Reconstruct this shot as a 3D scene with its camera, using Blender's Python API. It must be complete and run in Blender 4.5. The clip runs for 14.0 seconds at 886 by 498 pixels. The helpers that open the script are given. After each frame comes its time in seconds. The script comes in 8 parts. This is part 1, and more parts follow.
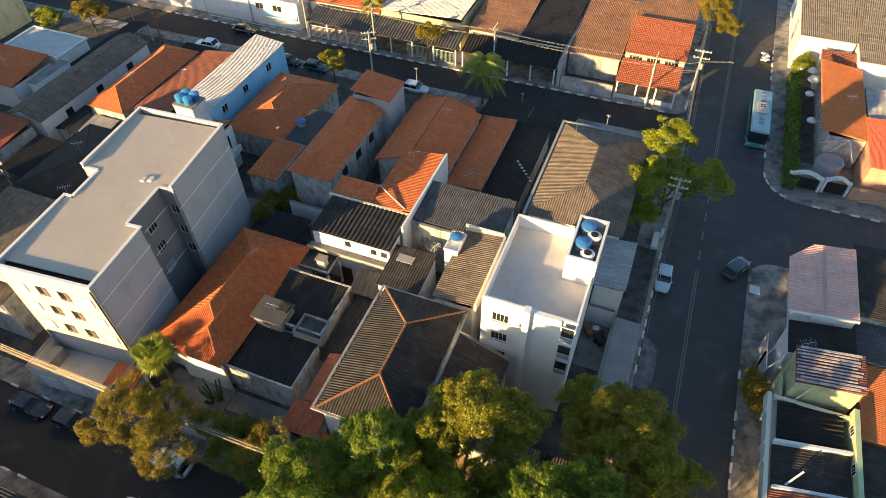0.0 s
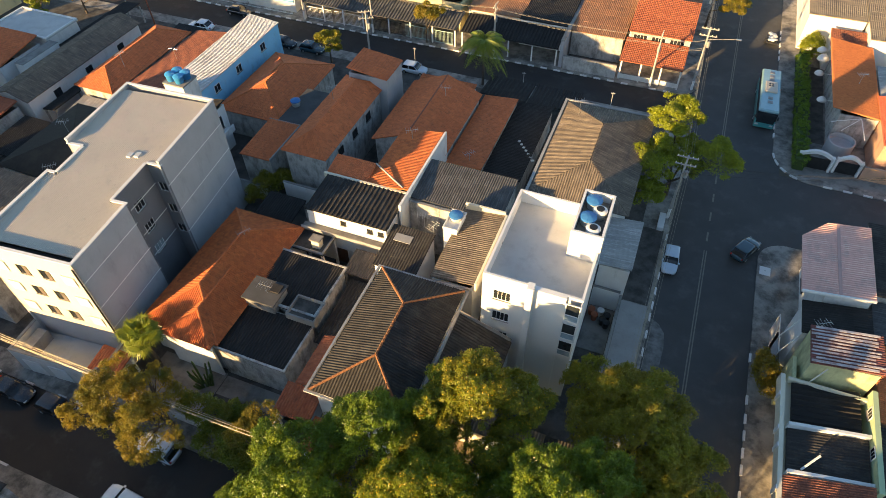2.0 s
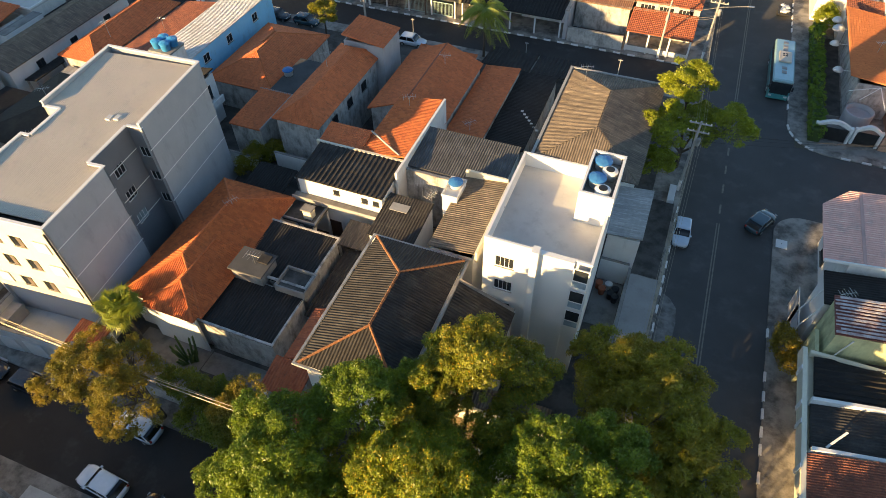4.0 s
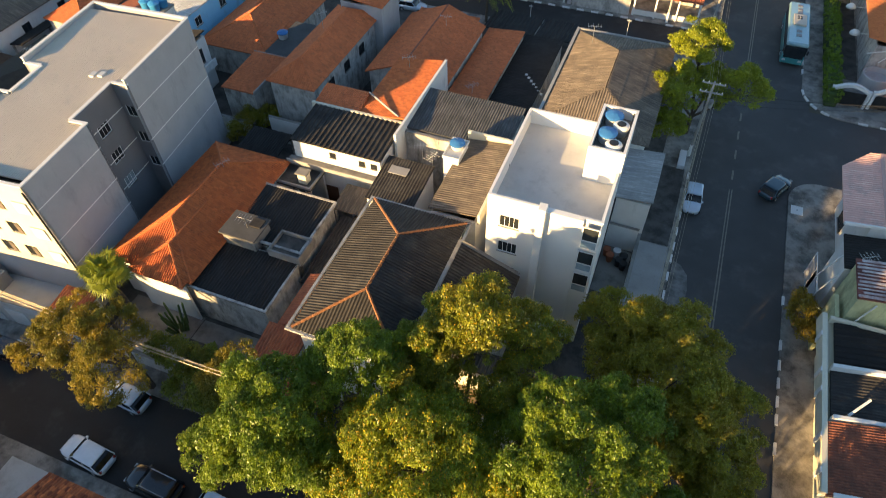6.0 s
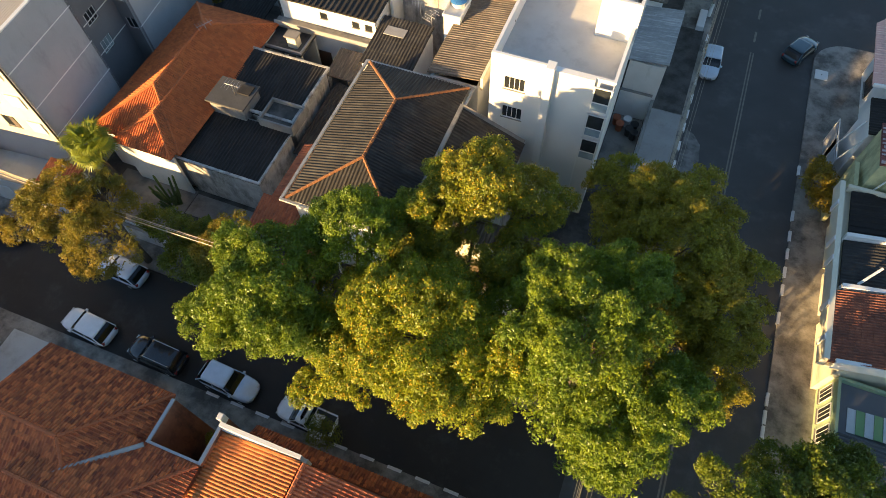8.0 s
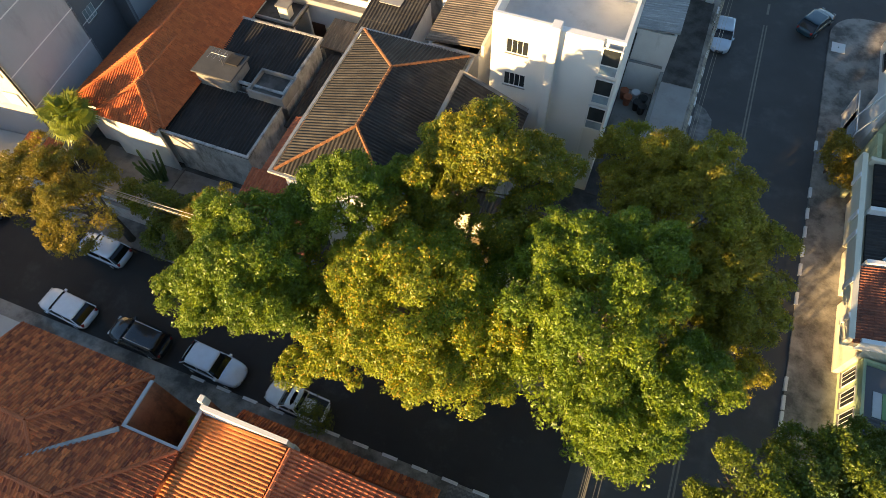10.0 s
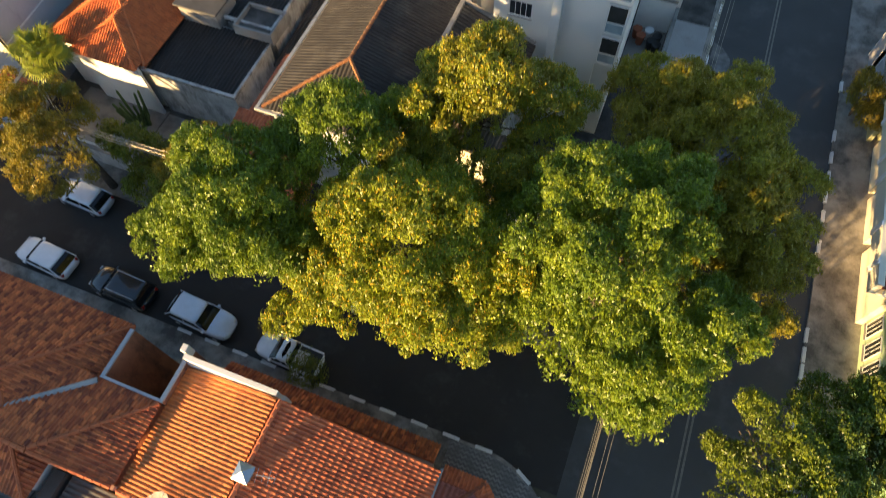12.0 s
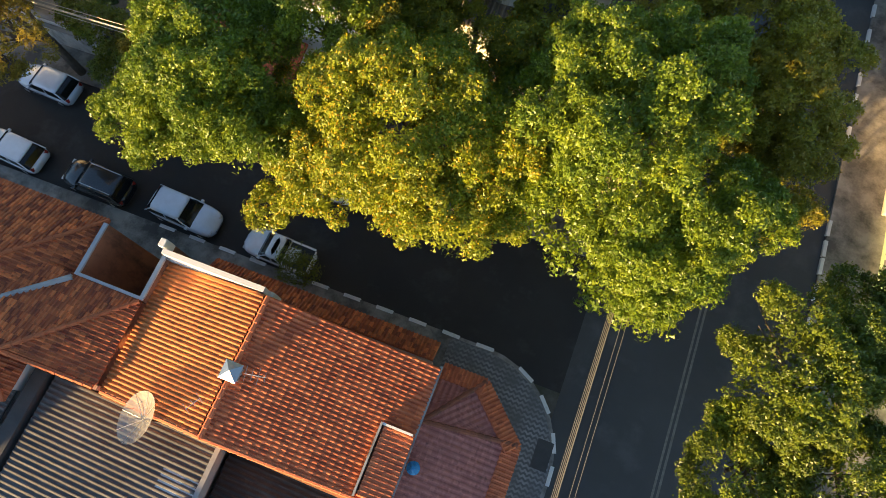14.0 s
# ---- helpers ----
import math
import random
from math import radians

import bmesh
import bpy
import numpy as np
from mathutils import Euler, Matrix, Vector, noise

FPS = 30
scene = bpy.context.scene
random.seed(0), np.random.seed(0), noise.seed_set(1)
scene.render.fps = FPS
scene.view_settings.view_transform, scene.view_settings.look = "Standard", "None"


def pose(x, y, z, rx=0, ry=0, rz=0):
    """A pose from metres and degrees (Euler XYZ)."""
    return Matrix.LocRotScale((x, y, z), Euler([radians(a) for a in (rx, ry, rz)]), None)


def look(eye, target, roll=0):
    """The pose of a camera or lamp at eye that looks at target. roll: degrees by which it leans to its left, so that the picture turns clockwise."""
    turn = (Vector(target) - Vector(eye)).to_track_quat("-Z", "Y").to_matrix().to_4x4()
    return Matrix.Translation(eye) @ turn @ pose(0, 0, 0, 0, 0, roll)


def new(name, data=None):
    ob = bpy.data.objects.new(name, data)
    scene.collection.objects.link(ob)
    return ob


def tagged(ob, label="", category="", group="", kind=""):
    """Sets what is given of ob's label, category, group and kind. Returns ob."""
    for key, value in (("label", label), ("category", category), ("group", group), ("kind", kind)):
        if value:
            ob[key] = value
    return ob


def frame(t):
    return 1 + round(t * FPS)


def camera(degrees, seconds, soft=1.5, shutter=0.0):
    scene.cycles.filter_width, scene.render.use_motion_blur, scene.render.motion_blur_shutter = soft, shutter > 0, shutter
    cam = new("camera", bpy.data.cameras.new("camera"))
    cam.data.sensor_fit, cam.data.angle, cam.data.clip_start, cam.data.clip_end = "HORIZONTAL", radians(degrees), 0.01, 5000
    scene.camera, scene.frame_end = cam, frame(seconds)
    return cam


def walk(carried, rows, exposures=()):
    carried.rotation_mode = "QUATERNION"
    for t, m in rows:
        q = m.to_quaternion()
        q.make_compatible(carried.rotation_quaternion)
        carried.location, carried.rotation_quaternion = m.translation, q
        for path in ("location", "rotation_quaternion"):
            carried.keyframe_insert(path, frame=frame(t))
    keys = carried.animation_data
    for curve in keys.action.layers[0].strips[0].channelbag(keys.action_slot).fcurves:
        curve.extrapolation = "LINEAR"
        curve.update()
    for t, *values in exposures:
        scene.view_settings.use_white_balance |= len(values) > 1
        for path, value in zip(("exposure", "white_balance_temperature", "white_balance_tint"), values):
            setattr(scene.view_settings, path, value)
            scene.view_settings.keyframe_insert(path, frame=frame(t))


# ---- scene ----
cam = camera(70.0, 14.0, soft=0.45, shutter=0.6)
PATH = [
    (0, (0.285, -0.184, 55.234), (-0.227, 1.065, 53.759), -1.1),
    (0.5, (0.293, -0.131, 54.72), (-0.218, 1.117, 53.243), -1.1),
    (1, (0.263, -0.041, 53.978), (-0.247, 1.205, 52.500), -1.1),
    (1.5, (0.227, 0.032, 53.151), (-0.282, 1.278, 51.671), -1.1),
    (2, (0.228, 0.131, 52.245), (-0.282, 1.374, 50.764), -1.2),
    (2.5, (0.22, 0.217, 51.236), (-0.290, 1.458, 49.753), -1.2),
    (3, (0.189, 0.352, 50.24), (-0.320, 1.590, 48.753), -1.2),
    (5.5, (0.074, 0.763, 45.264), (-0.436, 1.996, 43.774), -1.4),
    (6, (0.006, 0.78, 44.842), (-0.494, 1.984, 43.326), -1.4),
    (6.5, (-0.034, 0.845, 44.374), (-0.510, 1.983, 42.800), -1.6),
    (7, (-0.062, 0.937, 43.81), (-0.512, 2.004, 42.180), -1.8),
    (7.5, (-0.065, 1.005, 43.222), (-0.490, 1.998, 41.539), -2.1),
    (8, (-0.033, 1.058, 42.617), (-0.436, 1.984, 40.890), -2.5),
    (10.5, (0.066, 1.096, 39.005), (-0.338, 2.015, 37.275), -2.7),
    (11, (0.013, 1.123, 38.33), (-0.390, 2.041, 36.600), -2.7),
    (11.5, (-0.033, 1.109, 37.609), (-0.436, 2.024, 35.878), -2.7),
    (12, (-0.015, 1.074, 36.835), (-0.389, 1.909, 35.057), -3.1),
    (12.5, (-0.094, 1.114, 36.062), (-0.426, 1.842, 34.229), -3.6),
    (13, (-0.125, 1.188, 35.345), (-0.415, 1.804, 33.465), -4.3),
    (13.5, (-0.152, 1.304, 34.635), (-0.429, 1.886, 32.742), -4.6),
    (14, (-0.139, 1.324, 34.146), (-0.417, 1.906, 32.253), -4.7),
]
walk(cam, [(t, look(eye, target, roll)) for t, eye, target, roll in PATH], [(0, 1.60), (8, 1.68), (14, 1.84)])

# ---- light ----
SUN_AZ, SUN_EL = 209.0, 10.6
world = bpy.data.worlds.new("sky")
scene.world = world
world.use_nodes = True
wn = world.node_tree.nodes
sky = wn.new("ShaderNodeTexSky")
sky.sky_type, sky.sun_disc = "NISHITA", False
sky.sun_elevation, sky.sun_rotation = radians(SUN_EL), radians(SUN_AZ)
sky.air_density, sky.dust_density, sky.ozone_density = 1.0, 0.4, 2.0
wn["Background"].inputs["Strength"].default_value = 0.09
world.node_tree.links.new(sky.outputs["Color"], wn["Background"].inputs["Color"])
lamp = bpy.data.lights.new("sun", "SUN")
lamp.energy, lamp.angle, lamp.color = 5.0, radians(0.6), (1.0, 0.66, 0.29)
sun = new("sun", lamp)
s_az, s_el = radians(SUN_AZ), radians(SUN_EL)
sun_dir = Vector((math.sin(s_az) * math.cos(s_el), math.cos(s_az) * math.cos(s_el), math.sin(s_el)))
sun.matrix_world = look(sun_dir * 200, (0, 0, 0))

# ---- materials ----


def nodes_of(name):
    m = bpy.data.materials.new(name)
    m.use_nodes = True
    nt = m.node_tree
    return m, nt, nt.nodes, nt.links, nt.nodes["Principled BSDF"]


def mixed(nt, fac, a, b):
    """A colour mix of a and b (colours or sockets) by the socket fac."""
    n = nt.nodes.new("ShaderNodeMix")
    n.data_type = "RGBA"
    nt.links.new(fac, n.inputs["Factor"])
    for key, v in ((6, a), (7, b)):
        if isinstance(v, tuple):
            n.inputs[key].default_value = (*v, 1)
        else:
            nt.links.new(v, n.inputs[key])
    return n.outputs[2]


def noise_of(nt, scale, detail=4.0, rough=0.6, vec=None, lo=0.35, hi=0.65):
    t = nt.nodes.new("ShaderNodeTexNoise")
    t.inputs["Scale"].default_value, t.inputs["Detail"].default_value, t.inputs["Roughness"].default_value = scale, detail, rough
    if vec is None:
        g = nt.nodes.new("ShaderNodeNewGeometry")
        vec = g.outputs["Position"]
    nt.links.new(vec, t.inputs["Vector"])
    r = nt.nodes.new("ShaderNodeMapRange")
    r.inputs["From Min"].default_value, r.inputs["From Max"].default_value = lo, hi
    nt.links.new(t.outputs["Fac"], r.inputs["Value"])
    return r.outputs["Result"]


def bump_of(nt, bsdf, height, strength, dist=0.02):
    b = nt.nodes.new("ShaderNodeBump")
    b.inputs["Strength"].default_value, b.inputs["Distance"].default_value = strength, dist
    nt.links.new(height, b.inputs["Height"])
    nt.links.new(b.outputs["Normal"], bsdf.inputs["Normal"])


def mat(name, c1, c2, scale=1.5, rough=0.85, fine=25.0, bump=0.25, stain=None, metal=0.0, streak=False, sheets=None):
    """A surface with variation at a broad and a fine scale, and stains of a colour of their own. sheets: width, length and tone spread of laid sheets, with run-off streaks down them."""
    m, nt, nd, lk, bsdf = nodes_of(name)
    col = mixed(nt, noise_of(nt, scale), c1, c2)
    f = noise_of(nt, fine, 3.0, lo=0.2, hi=0.8)
    dark = tuple(c * 0.78 for c in c1)
    half = nd.new("ShaderNodeMath")
    half.operation = "MULTIPLY"
    half.inputs[1].default_value = 0.5
    lk.new(f, half.inputs[0])
    col = mixed(nt, half.outputs[0], col, dark)
    if stain:
        sc, amount, sscale = stain
        vec = None
        if streak:
            g = nd.new("ShaderNodeNewGeometry")
            mp = nd.new("ShaderNodeMapping")
            mp.inputs["Scale"].default_value = (1.0, 1.0, 0.4)
            lk.new(g.outputs["Position"], mp.inputs["Vector"])
            vec = mp.outputs["Vector"]
        sn = noise_of(nt, sscale, 6.0, 0.7, vec, 0.62 - 0.25 * amount, 0.78 - 0.2 * amount)
        k = nd.new("ShaderNodeMath")
        k.operation = "MULTIPLY"
        k.inputs[1].default_value = min(1.0, 0.4 + 0.5 * amount)
        lk.new(sn, k.inputs[0])
        col = mixed(nt, k.outputs[0], col, sc)
    if sheets:
        sw, sl, spread = sheets
        uv = nd.new("ShaderNodeUVMap")
        uv.uv_map = "sheet"
        sn2 = nd.new("ShaderNodeVectorMath")
        sn2.operation = "SNAP"
        sn2.inputs[1].default_value = (sw, sl, 1)
        lk.new(uv.outputs["UV"], sn2.inputs[0])
        wh = nd.new("ShaderNodeTexWhiteNoise")
        lk.new(sn2.outputs["Vector"], wh.inputs["Vector"])
        k2 = nd.new("ShaderNodeMath")
        k2.operation = "MULTIPLY"
        k2.inputs[1].default_value = spread
        lk.new(wh.outputs["Value"], k2.inputs[0])
        col = mixed(nt, k2.outputs[0], col, tuple(v * 0.55 for v in c2))
        mp2 = nd.new("ShaderNodeMapping")
        mp2.inputs["Scale"].default_value = (7.0, 0.55, 1.0)
        lk.new(uv.outputs["UV"], mp2.inputs["Vector"])
        run = noise_of(nt, 1.0, 4.0, 0.65, mp2.outputs["Vector"], 0.50, 0.80)
        col = mixed(nt, run, col, tuple(min(1.0, v * 1.7) for v in c1))
        lichen = noise_of(nt, 5.5, 5.0, 0.75, None, 0.58, 0.72)
        k3 = nd.new("ShaderNodeMath")
        k3.operation = "MULTIPLY"
        k3.inputs[1].default_value = 0.55
        lk.new(lichen, k3.inputs[0])
        col = mixed(nt, k3.outputs[0], col, tuple(v * 0.45 for v in c2))
    lk.new(col, bsdf.inputs["Base Color"])
    bsdf.inputs["Roughness"].default_value, bsdf.inputs["Metallic"].default_value = rough, metal
    if bump:
        bump_of(nt, bsdf, f, bump)
    return m


def tile_mat(name, c1, c2, c3, col=0.25, row=0.38, rough=0.85, moss=(0.05, 0.04, 0.03), moss_amount=0.5):
    """Fired clay: every tile has its own tone, with lichen and soot on top."""
    m, nt, nd, lk, bsdf = nodes_of(name)
    uv = nd.new("ShaderNodeUVMap")
    uv.uv_map = "sheet"
    sn = nd.new("ShaderNodeVectorMath")
    sn.operation = "SNAP"
    sn.inputs[1].default_value = (col, row, 1)
    lk.new(uv.outputs["UV"], sn.inputs[0])
    wh = nd.new("ShaderNodeTexWhiteNoise")
    lk.new(sn.outputs["Vector"], wh.inputs["Vector"])
    colr = mixed(nt, wh.outputs["Value"], c1, c2)
    broad = nd.new("ShaderNodeMath")
    broad.operation = "MULTIPLY"
    broad.inputs[1].default_value = 0.45
    lk.new(noise_of(nt, 0.5, 5.0), broad.inputs[0])
    colr = mixed(nt, broad.outputs[0], colr, c3)
    spot = noise_of(nt, 3.6, 6.0, 0.8, None, 0.585, 0.70)
    colr = mixed(nt, spot, colr, tuple(c * 0.35 for c in c3))
    mo = noise_of(nt, 1.6, 8.0, 0.75, None, 0.62 - 0.16 * moss_amount, 0.85)
    colr = mixed(nt, mo, colr, moss)
    fine = noise_of(nt, 30.0, 2.0, lo=0.2, hi=0.8)
    lk.new(colr, bsdf.inputs["Base Color"])
    bsdf.inputs["Roughness"].default_value = rough
    bump_of(nt, bsdf, fine, 0.3)
    return m


def glass_mat(name, tint):
    m, nt, nd, lk, bsdf = nodes_of(name)
    lk.new(mixed(nt, noise_of(nt, 0.8), tint, tuple(c * 0.6 for c in tint)), bsdf.inputs["Base Color"])
    bsdf.inputs["Roughness"].default_value, bsdf.inputs["IOR"].default_value = 0.06, 1.5
    return m


def paint_mat(name, c, rough=0.2, metal=0.0):
    m, nt, nd, lk, bsdf = nodes_of(name)
    lk.new(mixed(nt, noise_of(nt, 2.5, 5.0), c, tuple(v * 0.92 for v in c)), bsdf.inputs["Base Color"])
    bsdf.inputs["Roughness"].default_value, bsdf.inputs["Coat Weight"].default_value = rough, 1.0
    bsdf.inputs["Metallic"].default_value = metal
    return m


def leaf_mat(name, c1, c2, c3, trans=0.35):
    """Leaves: each one has its own tone, and lets some light through."""
    m, nt, nd, lk, bsdf = nodes_of(name)
    g = nd.new("ShaderNodeNewGeometry")
    col = mixed(nt, g.outputs["Random Per Island"], c1, c2)
    col = mixed(nt, noise_of(nt, 0.45, 3.0), col, c3)
    col = mixed(nt, noise_of(nt, 2.2, 2.0, 0.5, None, 0.45, 0.75), col, tuple(v * 0.75 for v in c1))
    lk.new(col, bsdf.inputs["Base Color"])
    bsdf.inputs["Roughness"].default_value, bsdf.inputs["Specular IOR Level"].default_value = 0.42, 0.5
    t = nd.new("ShaderNodeBsdfTranslucent")
    lk.new(col, t.inputs["Color"])
    mx = nd.new("ShaderNodeMixShader")
    mx.inputs[0].default_value = trans
    lk.new(bsdf.outputs[0], mx.inputs[1])
    lk.new(t.outputs[0], mx.inputs[2])
    lk.new(mx.outputs[0], nd["Material Output"].inputs["Surface"])
    return m


ASPHALT = mat("asphalt", (0.032, 0.028, 0.025), (0.046, 0.041, 0.037), 0.25, 0.85, 60.0, 0.3, ((0.085, 0.083, 0.08), 0.3, 0.35))
AVENUE = mat("worn_asphalt_lane", (0.068, 0.066, 0.063), (0.088, 0.085, 0.081), 0.22, 0.8, 60.0, 0.3, ((0.13, 0.126, 0.12), 0.35, 0.3))
CONCRETE = mat("concrete", (0.30, 0.285, 0.26), (0.22, 0.21, 0.195), 0.5, 0.9, 30.0, 0.3, ((0.10, 0.095, 0.085), 0.6, 0.6))
PAVING = mat("paving", (0.40, 0.37, 0.325), (0.27, 0.25, 0.225), 0.6, 0.9, 25.0, 0.3, ((0.06, 0.055, 0.05), 0.8, 0.5))
SOIL = mat("soil", (0.10, 0.085, 0.065), (0.07, 0.075, 0.04), 0.7, 0.95, 20.0, 0.5, ((0.18, 0.16, 0.13), 0.5, 0.4))
YARD = mat("yard_concrete", (0.13, 0.12, 0.105), (0.08, 0.074, 0.067), 0.5, 0.9, 25.0, 0.3, ((0.035, 0.033, 0.03), 0.8, 0.7))
WHITE_WALL = mat("white_paint", (0.80, 0.79, 0.76), (0.72, 0.71, 0.68), 0.8, 0.8, 20.0, 0.15, ((0.42, 0.40, 0.36), 0.25, 0.9), 0, True)
SCREED = mat("pale_roof_screed", (0.60, 0.59, 0.56), (0.50, 0.49, 0.47), 0.4, 0.8, 20.0, 0.15, ((0.36, 0.35, 0.33), 0.4, 0.6))
FRESH_WHITE = mat("fresh_white_paint", (0.82, 0.81, 0.78), (0.78, 0.77, 0.74), 0.5, 0.7, 20.0, 0.08)
OLD_WALL = mat("weathered_plaster", (0.58, 0.56, 0.52), (0.36, 0.34, 0.31), 1.4, 0.9, 15.0, 0.4, ((0.09, 0.085, 0.075), 0.6, 1.1), 0, True)
GREY_WALL = mat("grey_render", (0.44, 0.44, 0.45), (0.39, 0.39, 0.40), 0.5, 0.85, 25.0, 0.15, ((0.24, 0.24, 0.245), 0.3, 0.5), 0, True)
DARK_GREY = mat("darker_grey", (0.20, 0.20, 0.21), (0.17, 0.17, 0.18), 0.5, 0.85, 25.0, 0.15)
CREAM = mat("cream_render", (0.78, 0.72, 0.56), (0.72, 0.66, 0.50), 0.5, 0.85, 25.0, 0.15, ((0.5, 0.45, 0.35), 0.2, 0.8), 0, True)
BLUE_WALL = mat("pale_blue_paint", (0.30, 0.66, 0.92), (0.26, 0.60, 0.86), 0.5, 0.75, 20.0, 0.1, ((0.22, 0.36, 0.46), 0.3, 0.9), 0, True)
SALMON = mat("salmon_paint", (0.62, 0.36, 0.24), (0.55, 0.31, 0.20), 0.5, 0.85, 20.0, 0.2, ((0.25, 0.16, 0.12), 0.4, 0.8), 0, True)
YELLOW_WALL = mat("pale_yellow_paint", (0.74, 0.66, 0.38), (0.66, 0.58, 0.33), 0.5, 0.85, 20.0, 0.2, ((0.3, 0.27, 0.18), 0.5, 0.9), 0, True)
GREEN_WALL = mat("green_paint", (0.30, 0.48, 0.22), (0.24, 0.42, 0.18), 0.5, 0.8, 20.0, 0.2)
CLAY = tile_mat("clay_tile", (0.74, 0.215, 0.07), (0.57, 0.155, 0.053), (0.52, 0.14, 0.05), moss_amount=0.4)
CLAY_OLD = tile_mat("old_clay_tile", (0.36, 0.125, 0.065), (0.27, 0.090, 0.05), (0.20, 0.075, 0.045), moss_amount=0.9)
CLAY_RED = tile_mat("red_clay_tile", (0.46, 0.15, 0.065), (0.34, 0.10, 0.045), (0.34, 0.10, 0.05))
CLAY_BRIGHT = tile_mat("bright_clay_tile", (0.68, 0.20, 0.055), (0.46, 0.12, 0.036), (0.48, 0.125, 0.038), moss_amount=0.45)
CLAY_NEAR = tile_mat("near_clay_tile", (0.78, 0.24, 0.095), (0.42, 0.11, 0.05), (0.54, 0.155, 0.07), 0.20, 0.34, moss_amount=0.3)
CLAY_OLD_NEAR = tile_mat("near_old_clay_tile", (0.80, 0.24, 0.075), (0.19, 0.05, 0.026), (0.42, 0.10, 0.04), 0.20, 0.34, moss_amount=0.6)
CLAY_SUN = tile_mat("sunny_clay_tile", (0.66, 0.23, 0.075), (0.56, 0.185, 0.06), (0.50, 0.15, 0.055), 0.20, 0.34, moss_amount=0.2)
CLAY_SUN_RED = tile_mat("sunny_red_tile", (0.58, 0.15, 0.08), (0.50, 0.12, 0.065), (0.46, 0.12, 0.06), 0.20, 0.34, moss_amount=0.2)
CLAY_WORN = mat("worn_orange_sheet", (0.40, 0.19, 0.09), (0.30, 0.15, 0.08), 0.3, 0.9, 10.0, 0.2, ((0.16, 0.10, 0.07), 0.6, 0.5), sheets=(1.1, 4.0, 0.12))
RIDGE_CLAY = mat("weathered_ridge_clay", (0.36, 0.155, 0.06), (0.22, 0.095, 0.045), 2.5, 0.9, 20.0, 0.3, ((0.10, 0.06, 0.04), 0.5, 2.0))
TAR_ROOF = mat("brown_black_bitumen", (0.036, 0.029, 0.020), (0.024, 0.020, 0.015), 0.4, 0.92, 18.0, 0.2, ((0.055, 0.046, 0.03), 0.5, 0.5))
TAN_ROOF = mat("tan_roof_sheet", (0.36, 0.285, 0.19), (0.27, 0.21, 0.14), 0.5, 0.9, 18.0, 0.3, ((0.14, 0.11, 0.08), 0.5, 0.6))
MINT = mat("mint_paint", (0.46, 0.58, 0.36), (0.40, 0.52, 0.31), 0.6, 0.8, 20.0, 0.1)
PALE_TEAL = mat("pale_green_enamel", (0.42, 0.58, 0.52), (0.36, 0.50, 0.45), 1.0, 0.5, 20.0, 0.05)
CAR_GLASS = glass_mat("car_glass", (0.012, 0.014, 0.016))
TYRE = mat("tyre_rubber", (0.022, 0.022, 0.022), (0.016, 0.016, 0.016), 3.0, 0.8)
LAMP_CLEAR = paint_mat("clear_lamp", (0.6, 0.6, 0.58), 0.1)
LAMP_RED = paint_mat("red_lamp", (0.35, 0.02, 0.015), 0.15)
SLATE_ROOF = tile_mat("wine_tile", (0.50, 0.19, 0.15), (0.32, 0.11, 0.09), (0.36, 0.14, 0.12), 0.20, 0.10, moss_amount=0.3)
FIBRE_DARK = mat("dark_fibre_cement", (0.052, 0.046, 0.040), (0.030, 0.027, 0.024), 0.5, 0.9, 18.0, 0.3, ((0.11, 0.10, 0.085), 0.45, 0.6), sheets=(1.1, 1.4, 0.5))
FIBRE_BLACK = mat("black_fibre_cement", (0.028, 0.025, 0.022), (0.018, 0.016, 0.014), 0.5, 0.9, 18.0, 0.3, ((0.05, 0.048, 0.045), 0.35, 0.6), sheets=(1.1, 1.4, 0.5))
FIBRE_BROWN = mat("brown_fibre_cement", (0.22, 0.175, 0.13), (0.15, 0.12, 0.09), 0.5, 0.9, 18.0, 0.3, ((0.08, 0.07, 0.06), 0.6, 0.6), sheets=(1.1, 1.4, 0.5))
FIBRE_GREY = mat("grey_fibre_cement", (0.12, 0.118, 0.115), (0.075, 0.074, 0.072), 0.5, 0.9, 18.0, 0.3, ((0.06, 0.06, 0.06), 0.6, 0.6), sheets=(1.1, 1.4, 0.5))
FIBRE_LIGHT = mat("pale_fibre_cement", (0.42, 0.41, 0.39), (0.34, 0.33, 0.31), 0.5, 0.9, 18.0, 0.2, ((0.22, 0.21, 0.2), 0.4, 0.6), sheets=(1.1, 1.4, 0.15))
SHEET_GREY = mat("warm_grey_sheet", (0.66, 0.57, 0.45), (0.61, 0.525, 0.415), 0.3, 0.6, 15.0, 0.1, ((0.46, 0.41, 0.34), 0.3, 0.5))
SHEET_WHITE = mat("white_sheet", (0.66, 0.66, 0.64), (0.56, 0.56, 0.54), 0.4, 0.6, 15.0, 0.1, ((0.36, 0.35, 0.32), 0.5, 0.5), sheets=(1.0, 6.0, 0.2))
SHEET_PINK = mat("pink_sheet", (0.86, 0.50, 0.41), (0.76, 0.44, 0.36), 0.4, 0.75, 15.0, 0.15, ((0.33, 0.27, 0.25), 0.4, 0.5), sheets=(1.0, 3.0, 0.2))
PINK_LAP = mat("weathered_pink_sheet", (0.60, 0.36, 0.31), (0.50, 0.31, 0.27), 0.6, 0.75, 15.0, 0.15, ((0.30, 0.24, 0.22), 0.4, 0.8))
